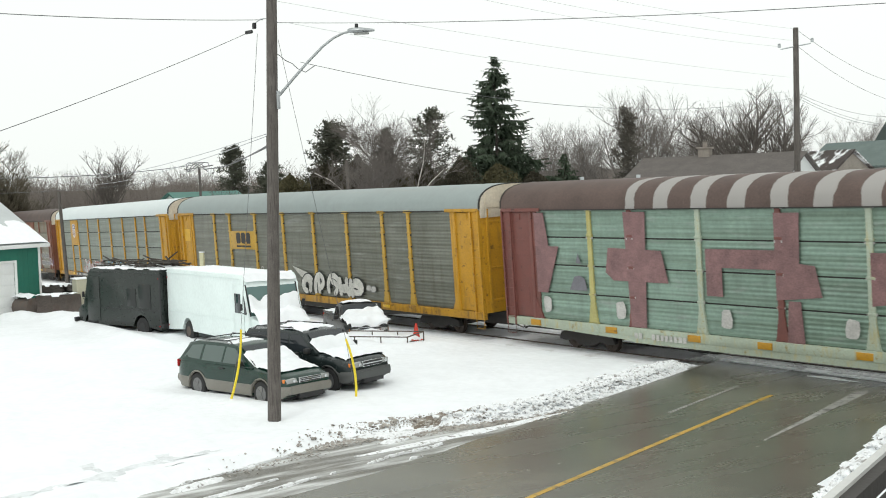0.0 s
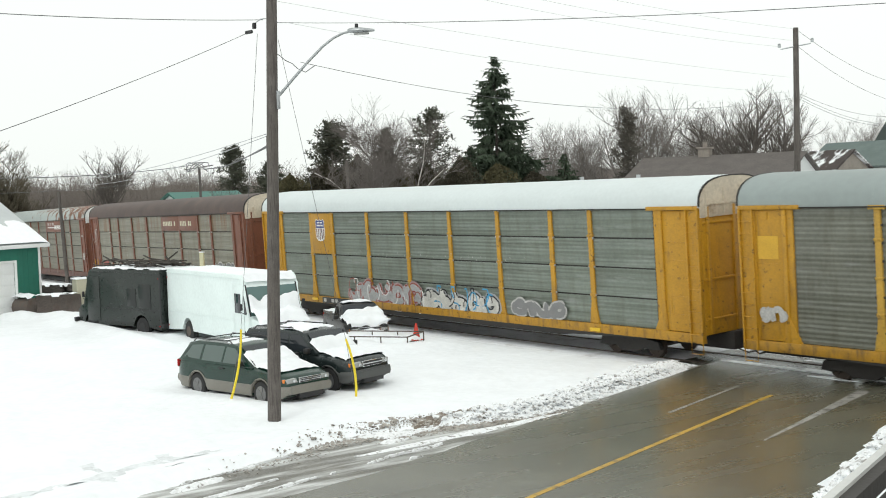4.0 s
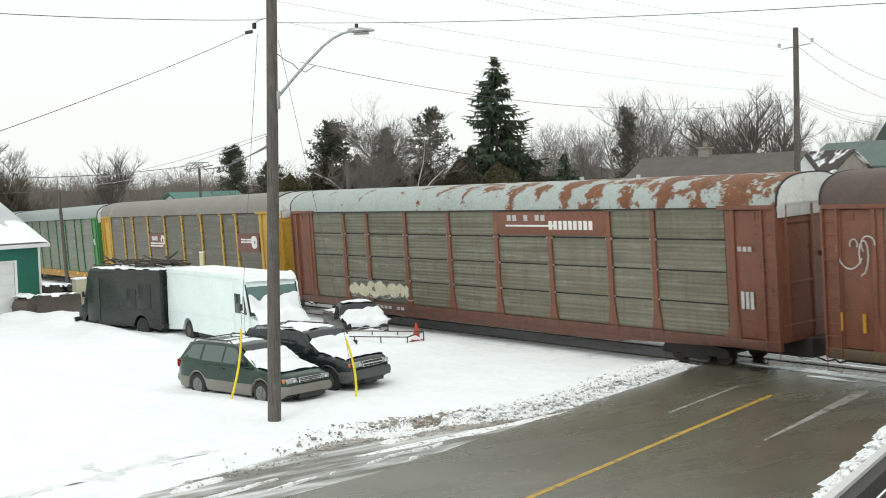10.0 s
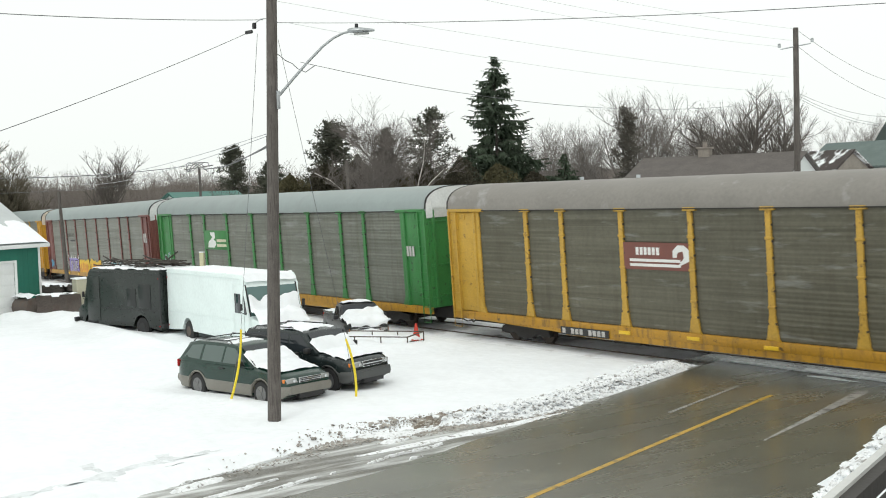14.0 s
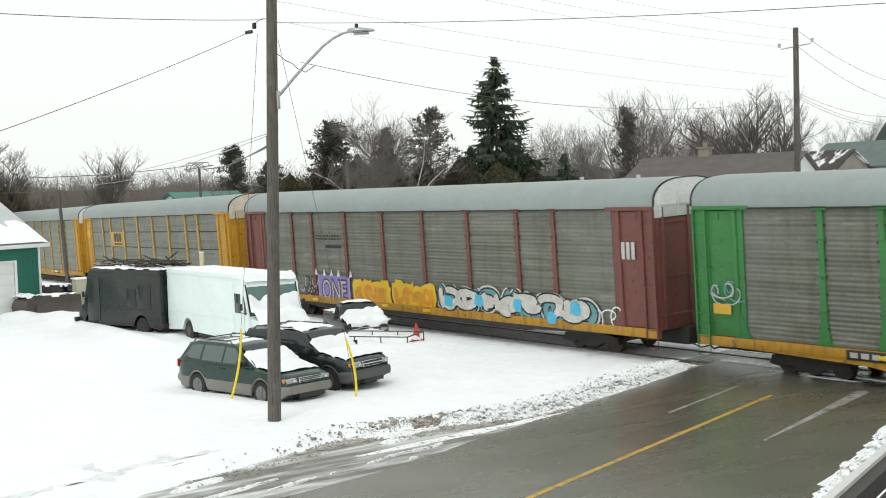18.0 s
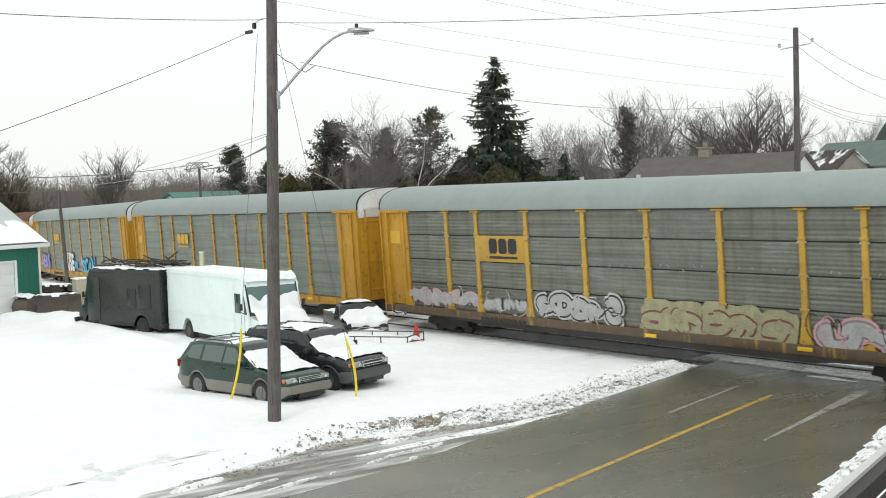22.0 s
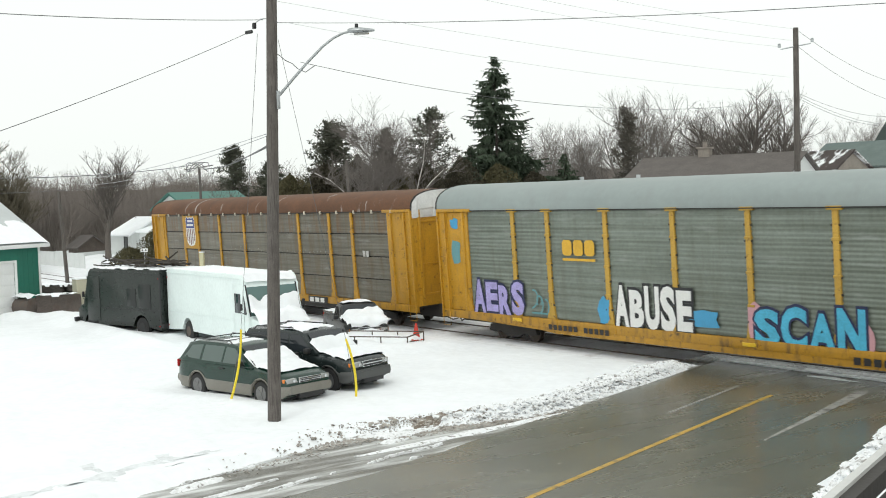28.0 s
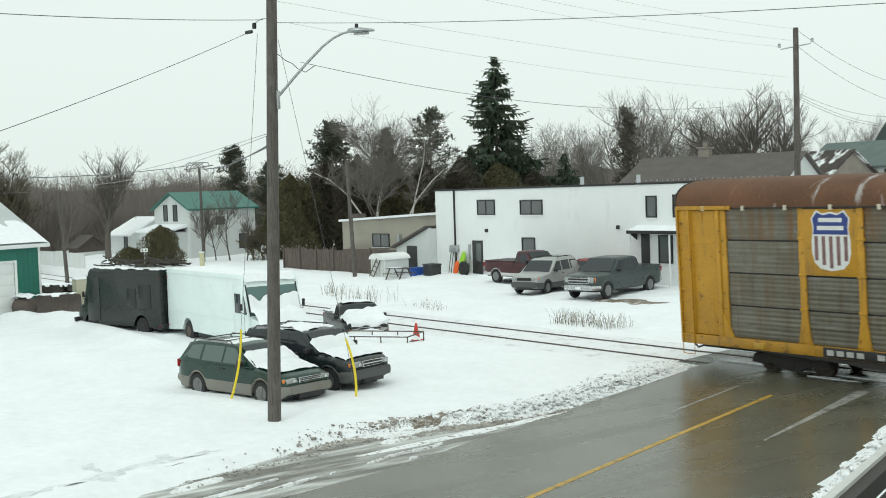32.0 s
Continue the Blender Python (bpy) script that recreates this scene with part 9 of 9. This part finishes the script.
def bush(label, x, y, z, rx, ry, h, n, seed, material, size=1.0):
    rnd = random.Random(seed)
    V, F = [], []
    for i in range(n):
        a, u = rnd.uniform(0, 6.3), rnd.random() ** 0.5
        hh = h * rnd.random()
        w = (1 - (hh / h) ** 2.2) ** 0.5 * (1 + 0.25 * math.sin(3 * a + 5 * hh / h + seed)) * (1 + 0.35 * noise.noise((2 * math.cos(a), 2 * math.sin(a) + seed, 3 * hh / h)))
        p = Vector((rx * u * w * math.cos(a), ry * u * w * math.sin(a), hh * (1 + 0.15 * noise.noise((math.cos(a), math.sin(a), seed)))))
        k = len(V)
        s = rnd.uniform(0.05, 0.12) * size
        d = Vector((rnd.uniform(-1, 1), rnd.uniform(-1, 1), rnd.uniform(0.2, 1.2))).normalized()
        e = d.cross(Vector((rnd.uniform(-1, 1), rnd.uniform(-1, 1), rnd.uniform(-1, 1)))).normalized()
        V.extend([tuple(p - e * s * 0.4), tuple(p + d * s * 2), tuple(p + e * s * 0.4), tuple(p - d * s * 0.5)])
        F.append((k, k + 1, k + 2, k + 3))
    t = thing("cedar_bush", label, "bush", Matrix.Translation((x, y, z)))
    VV, FF = [], []
    for i in range(9):
        a = i * 0.7
        limb(VV, FF, Vector((0, 0, 0)), Vector((0.5 * rx * math.cos(a), 0.5 * ry * math.sin(a), h * 0.7)), 0.05 * size, 0.02 * size, 4)
    pydata("stems", VV, FF, BARK, t)
    pydata("leaves", V, F, material, t)
    return t


def leaning_birch(label, x, y, z, bends, r, seed, twigs):
    """A slender birch stem that bends sideways as it climbs; bends are (aside, height) pairs."""
    rnd = random.Random(seed)
    pts = [Vector((0.6 * a, 0.8 * a, h)) for a, h in bends]
    t = thing("birch", label, "tree", Matrix.Translation((x, y, z)), "bare trees")
    V, F = [], []
    for i, (p, q) in enumerate(zip(pts, pts[1:])):
        k = len(pts) - 1
        limb(V, F, p, q, r * (1 - 0.75 * i / k), r * (1 - 0.75 * (i + 1) / k), 6)
    pydata("trunk", V, F, BIRCH, t, smooth=60)
    V, F = [], []
    for i in range(twigs):
        u = rnd.uniform(0.45, 1.0) * (len(pts) - 1)
        k = min(len(pts) - 2, int(u))
        o = pts[k].lerp(pts[k + 1], u - k)
        d = (pts[k + 1] - pts[k]).normalized()
        side = Vector((rnd.uniform(-1, 1), rnd.uniform(-1, 1), rnd.uniform(-0.2, 0.6))).normalized()
        grow(V, F, rnd, o, (d * 0.6 + side).normalized(), rnd.uniform(0.8, 1.9), 0.035, 2, (0, 4, 5), 0.009, 0.1)
    pydata("crown", V, F, TWIG, t, smooth=60)
    return t


def sight(u, depth):
    """A place on the far ground by its bearing and its distance out along the road's far side."""
    return -0.804 * depth + 0.595 * depth * u, -28.58 + 0.595 * depth + 0.804 * depth * u


def trees():
    conifer("tall dark green spruce with drooping boughs", -85.6, 41.4, 0.3, 17.7, 7.6, 1, NEEDLE, 0.06, 0.45)
    pine("broad dark spruce behind the workshop", -90.4, 26.6, 0.3, 11.6, 4.0, 2, NEEDLE2, 0.2, 120, 20)
    pine("dark ragged pine with open crown", -85.4, 33.6, 0.3, 12.6, 3.6, 3, NEEDLE2, 0.35, 56, 16)
    pine("slim dark ragged pine tree", -87.6, 30.2, 0.3, 10.8, 1.7, 4, NEEDLE2, 0.3, 60, 14)
    conifer("dark spruce beside the tall spruce", -84.0, 37.0, 0.3, 9.4, 4.0, 5, NEEDLE, 0.05, 0.7)
    conifer("dark spruce beside the tall spruce", -82.0, 46.5, 0.3, 8.3, 4.0, 6, NEEDLE, 0.05, 0.7)
    pine("dark conifer behind the house", -113, 28.0, 0.3, 10.6, 2.6, 7, NEEDLE2, 0.3, 70, 18)
    pine("dark conifer behind the house", -109.5, 30.5, 0.3, 8.8, 3.0, 17, NEEDLE2, 0.15, 80, 18)
    pine("grey-brown conifer among the bare trees", -72.1, 44.8, 0.3, 11.7, 2.1, 8, YEW, 0.1, 75, 12)
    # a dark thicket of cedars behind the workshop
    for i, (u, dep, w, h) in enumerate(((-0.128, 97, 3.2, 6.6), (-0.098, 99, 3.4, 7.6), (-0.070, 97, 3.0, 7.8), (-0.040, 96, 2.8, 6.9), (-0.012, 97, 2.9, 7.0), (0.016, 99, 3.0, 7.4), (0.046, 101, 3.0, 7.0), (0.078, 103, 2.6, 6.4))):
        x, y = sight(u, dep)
        bush("tall brown-green cedar in a dark thicket", x, y, 0.2, w, w * 0.8, h, 20000, 70 + i, CEDAR_SHADED if i % 3 else CEDAR, 1.1)
    place_bare("bare birch with pale trunk and fine twigs", -77.3, 21.9, 0.2, bare_tree(21, 13.3, 0.2, 4, (0, 6, 8, 8, 14), 0.010, 0.12, 0.03, 0.62, 0.40), BIRCH, 40, "birch")
    leaning_birch("bare birch with a pale bent stem", -76.2, 23.4, 0.2, ((0.0, 0.0), (0.5, 2.4), (1.6, 4.6), (2.9, 6.1), (3.8, 6.9)), 0.095, 22, 16)
    leaning_birch("bare birch with a pale bent stem", -75.6, 24.4, 0.2, ((0.0, 0.0), (-0.1, 2.6), (0.4, 5.0), (1.1, 7.6), (1.3, 9.6)), 0.10, 29, 22)
    leaning_birch("bare birch leaning over the workshop", -77.8, 22.2, 0.2, ((0.0, 0.0), (-0.6, 3.3), (-1.9, 5.2), (-3.2, 6.4), (-4.4, 7.0)), 0.10, 33, 14)
    place_bare("bare upright street tree", -106.6, 11.7, 0.1, bare_tree(26, 11.2, 0.46, 4, (0, 4, 5, 6, 10), 0.010, 0.26, 0.03, 0.74, 0.38), BARK)
    place_bare("bare tree with olive twigs beyond the garage", -118, 3.0, 0.1, bare_tree(24, 12.6, 0.26, 4, (0, 5, 6, 7, 12), 0.016, 0.15, 0.1, 0.45), BARK_OLIVE, 60)
    place_bare("bare tree with olive twigs beyond the garage", -121, -1.0, 0.1, bare_tree(27, 13.0, 0.26, 4, (0, 5, 6, 7, 12), 0.016, 0.15, 0.1, 0.45), BARK_OLIVE, 10)
    for i, (x, y, h) in enumerate(((-113, 1.0, 10.8), (-116, 5.2, 11.0), (-112, -3.0, 11.5))):
        place_bare("bare tree with dense olive twigs beyond the garage", x, y, 0.1, bare_tree(90 + i, h, 0.2, 4, (0, 6, 7, 8, 14), 0.013, 0.2, 0.1, 0.45, 0.25), BARK_OLIVE, 40 * i)
    # single bare trees that stand against the sky behind the houses
    for i, (u, dep, h, r, kind) in enumerate(((0.086, 118, 11.6, 0.16, 0), (0.098, 126, 12.4, 0.18, 0), (0.110, 116, 11.2, 0.15, 0), (0.124, 122, 12.0, 0.17, 0), (0.138, 118, 12.2, 0.2, 1), (0.152, 112, 14.2, 0.24, 1), (0.166, 114, 14.6, 0.25, 1),
                                              (0.180, 112, 14.0, 0.22, 1), (0.194, 118, 12.8, 0.2, 0), (0.206, 112, 13.0, 0.24, 1), (0.220, 108, 12.9, 0.24, 1), (0.234, 106, 12.8, 0.26, 1), (0.247, 104, 12.9, 0.3, 2), (0.262, 100, 13.6, 0.36, 2),
                                              (0.284, 104, 13.2, 0.32, 2), (0.312, 130, 11.0, 0.16, 0), (0.330, 150, 12.6, 0.18, 0), (0.344, 152, 13.2, 0.18, 0), (0.358, 150, 13.4, 0.18, 0), (0.372, 150, 12.6, 0.18, 0))):
        x, y = sight(u, dep)
        kids, up, trunk, low = (((0, 5, 5, 6, 9), 0.30, 0.62, 0.35), ((0, 5, 5, 6, 9), 0.20, 0.52, 0.35), ((0, 5, 5, 6, 8), 0.12, 0.36, 0.45))[kind]
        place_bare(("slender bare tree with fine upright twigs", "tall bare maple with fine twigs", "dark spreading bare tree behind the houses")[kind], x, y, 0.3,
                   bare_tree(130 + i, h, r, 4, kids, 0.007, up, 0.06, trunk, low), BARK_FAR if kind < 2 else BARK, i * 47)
    for i, (x, y, h) in enumerate(((-90.0, 14.6, 5.6), (-88.6, 15.2, 6.6), (-91.0, 13.9, 5.0), (-86.9, 15.8, 4.2))):
        place_bare("thin bare shrub tree before the house", x, y, 0.2, bare_tree(40 + i, h, 0.07, 3, (0, 5, 6, 10), 0.009, 0.3, 0.1, 0.55), BARK, i * 70)
    for i, (x, y) in enumerate(((-86.5, 16.3), (-85.6, 16.8), (-84.8, 17.2))):
        place_bare("twiggy bare shrub before the house", x, y, 0.2, bare_tree(50 + i, 2.9, 0.05, 3, (0, 6, 7, 11), 0.008, 0.15, 0.2, 0.3), BARK_OLIVE, i * 90, "bare_shrub")
    bush("rounded olive-green cedar bush", -91.8, 10.6, 0.1, 2.2, 1.8, 3.1, 15000, 5, CEDAR, 0.8)
    bush("low cedar bush near the house", -93.0, 8.4, 0.1, 1.6, 1.4, 1.5, 4500, 6, CEDAR)
    # woods along the horizon, one mass of bare trees
    rnd = random.Random(77)
    kinds = [bare_tree(60 + i, 1.0, 0.013, 3, (0, 6, 7, 10), 0.0012, 0.22, 0.1, 0.6) for i in range(7)]
    V, F = [], []
    for row, (depth, count) in enumerate(((128, 60), (145, 90), (165, 110), (190, 110))):
        for i in range(count):
            u = -0.44 + 0.88 * (i + rnd.uniform(-0.4, 0.4)) / count
            dep = depth + rnd.uniform(-8, 8)
            x, y = sight(u, dep)
            right = smooth01(0.0, 0.10, u)
            h = (9.4 * (1 - right) + 8.2 * right) * (0.80 + 0.075 * row) * rnd.uniform(0.75, 1.12) + (dep - 128) * 0.012
            tv, tf = rnd.choice(kinds)
            a, w = rnd.uniform(0, 6.3), h * rnd.uniform(0.85, 1.2)
            c, s = math.cos(a) * w, math.sin(a) * w
            k = len(V)
            V.extend([(x + c * p - s * q, y + s * p + c * q, 0.2 + h * z) for p, q, z in tv])
            F.extend([tuple(k + j for j in f) for f in tf])
    tagged(pydata("woods", V, F, WOOD_HAZED), "leafless brown-grey woods along the horizon", "woods", kind="stuff")
    # brush in front of the woods: many fine upright stems
    V, F = [], []
    for i in range(16000):
        u = rnd.uniform(-0.45, 0.45)
        dep = rnd.uniform(130, 205)
        x, y = sight(u, dep)
        h = rnd.uniform(2.5, 6.8) * (1.15 - 0.2 * smooth01(0.0, 0.12, u))
        p = Vector((x, y, 0))
        q = p + Vector((rnd.uniform(-0.8, 0.8), rnd.uniform(-0.8, 0.8), h))
        limb(V, F, p, q, 0.07, 0.012, 3)
    for i in range(9000):
        x, y = sight(rnd.uniform(-0.45, 0.1), rnd.uniform(129, 136))
        p = Vector((x, y, 0))
        limb(V, F, p, p + Vector((rnd.uniform(-0.9, 0.9), rnd.uniform(-0.9, 0.9), rnd.uniform(0.8, 3.2))), 0.05, 0.012, 3)
    tagged(pydata("brush", V, F, WOOD_HAZED), "dense brown brush at the foot of the woods", "brush", kind="stuff")
    bm = B()
    vs = []
    for i in range(61):
        u = -0.62 + 1.24 * i / 60
        x, y = sight(u, 215)
        vs.append([bm.verts.new((x, y, z)) for z in (-1, 4.0, 7.6 + 1.2 * noise.noise((i * 0.6, 0, 0)) + 0.8 * smooth01(0, 0.12, u))])
    for a, b in zip(vs, vs[1:]):
        for j in range(2):
            bm.faces.new((a[j], b[j], b[j + 1], a[j + 1]))
    tagged(part("backdrop", bm, WOOD_HAZED, None), "distant brown wooded rise", "backdrop", kind="structure")
    # dry stalks beside the track
    V, F = [], []
    for x0, x1, y0, y1, n, hh in ((-35.4, -31.8, 2.6, 3.9, 170, 0.68), (-52.5, -48.5, 3.0, 4.5, 60, 0.9), (-56.0, -54.0, 4.0, 5.0, 40, 0.8), (-46.0, -43.0, 2.8, 3.8, 30, 0.5)):
        for i in range(n):
            x, y = rnd.uniform(x0, x1), rnd.uniform(y0, y1)
            h = hh * rnd.uniform(0.4, 1.0)
            p = Vector((x, y, ground_z(x, y) - 0.02))
            m = p + Vector((rnd.uniform(-0.08, 0.08), rnd.uniform(-0.08, 0.08), h * 0.6))
            q = m + Vector((rnd.uniform(-0.16, 0.16), rnd.uniform(-0.16, 0.16), h * 0.4))
            limb(V, F, p, m, 0.007, 0.006, 3)
            limb(V, F, m, q, 0.006, 0.003, 3)
    tagged(pydata("dry_stalks", V, F, DRY), "dry brown weed stalks standing in the snow", "weeds", kind="stuff")


trees()




# ---- everything that moves ----
def motions():
    times = [0.0, 0.1, 0.3, 0.6] + [1.0 + 0.25 * i for i in range(10)] + [float(i) for i in range(4, 32)] + [31.7, 31.9, 32.0]
    for k, car in enumerate(CARS):
        walk(car, [(t, on_track(train_x(t) - PITCH * k + OFFSET[k])) for t in times])
    # wheels turn while their car is near the crossing
    for i, (wheels, dx) in enumerate(WHEELSETS):
        k = i // 4
        rows = [(0.0, pose(dx, 0, 0.36))]
        for f in range(1, 960):
            t = f / 30
            x = train_x(t) - PITCH * k
            if -120 < x < 0:
                rows.append((t, pose(dx, 0, 0.36) @ Matrix.Rotation((x / 0.36) % (2 * math.pi), 4, "Y")))
        last = rows[-1][1]
        rows.append((32.0, last if rows[-1][0] < 31.9 else pose(dx, 0, 0.36) @ Matrix.Rotation(((train_x(32.0) - PITCH * k) / 0.36) % (2 * math.pi), 4, "Y")))
        if len(rows) > 2:
            rows[0] = (0.0, rows[1][1]) if rows[1][0] > 0.04 else rows[0]
        walk(wheels, rows)


motions()
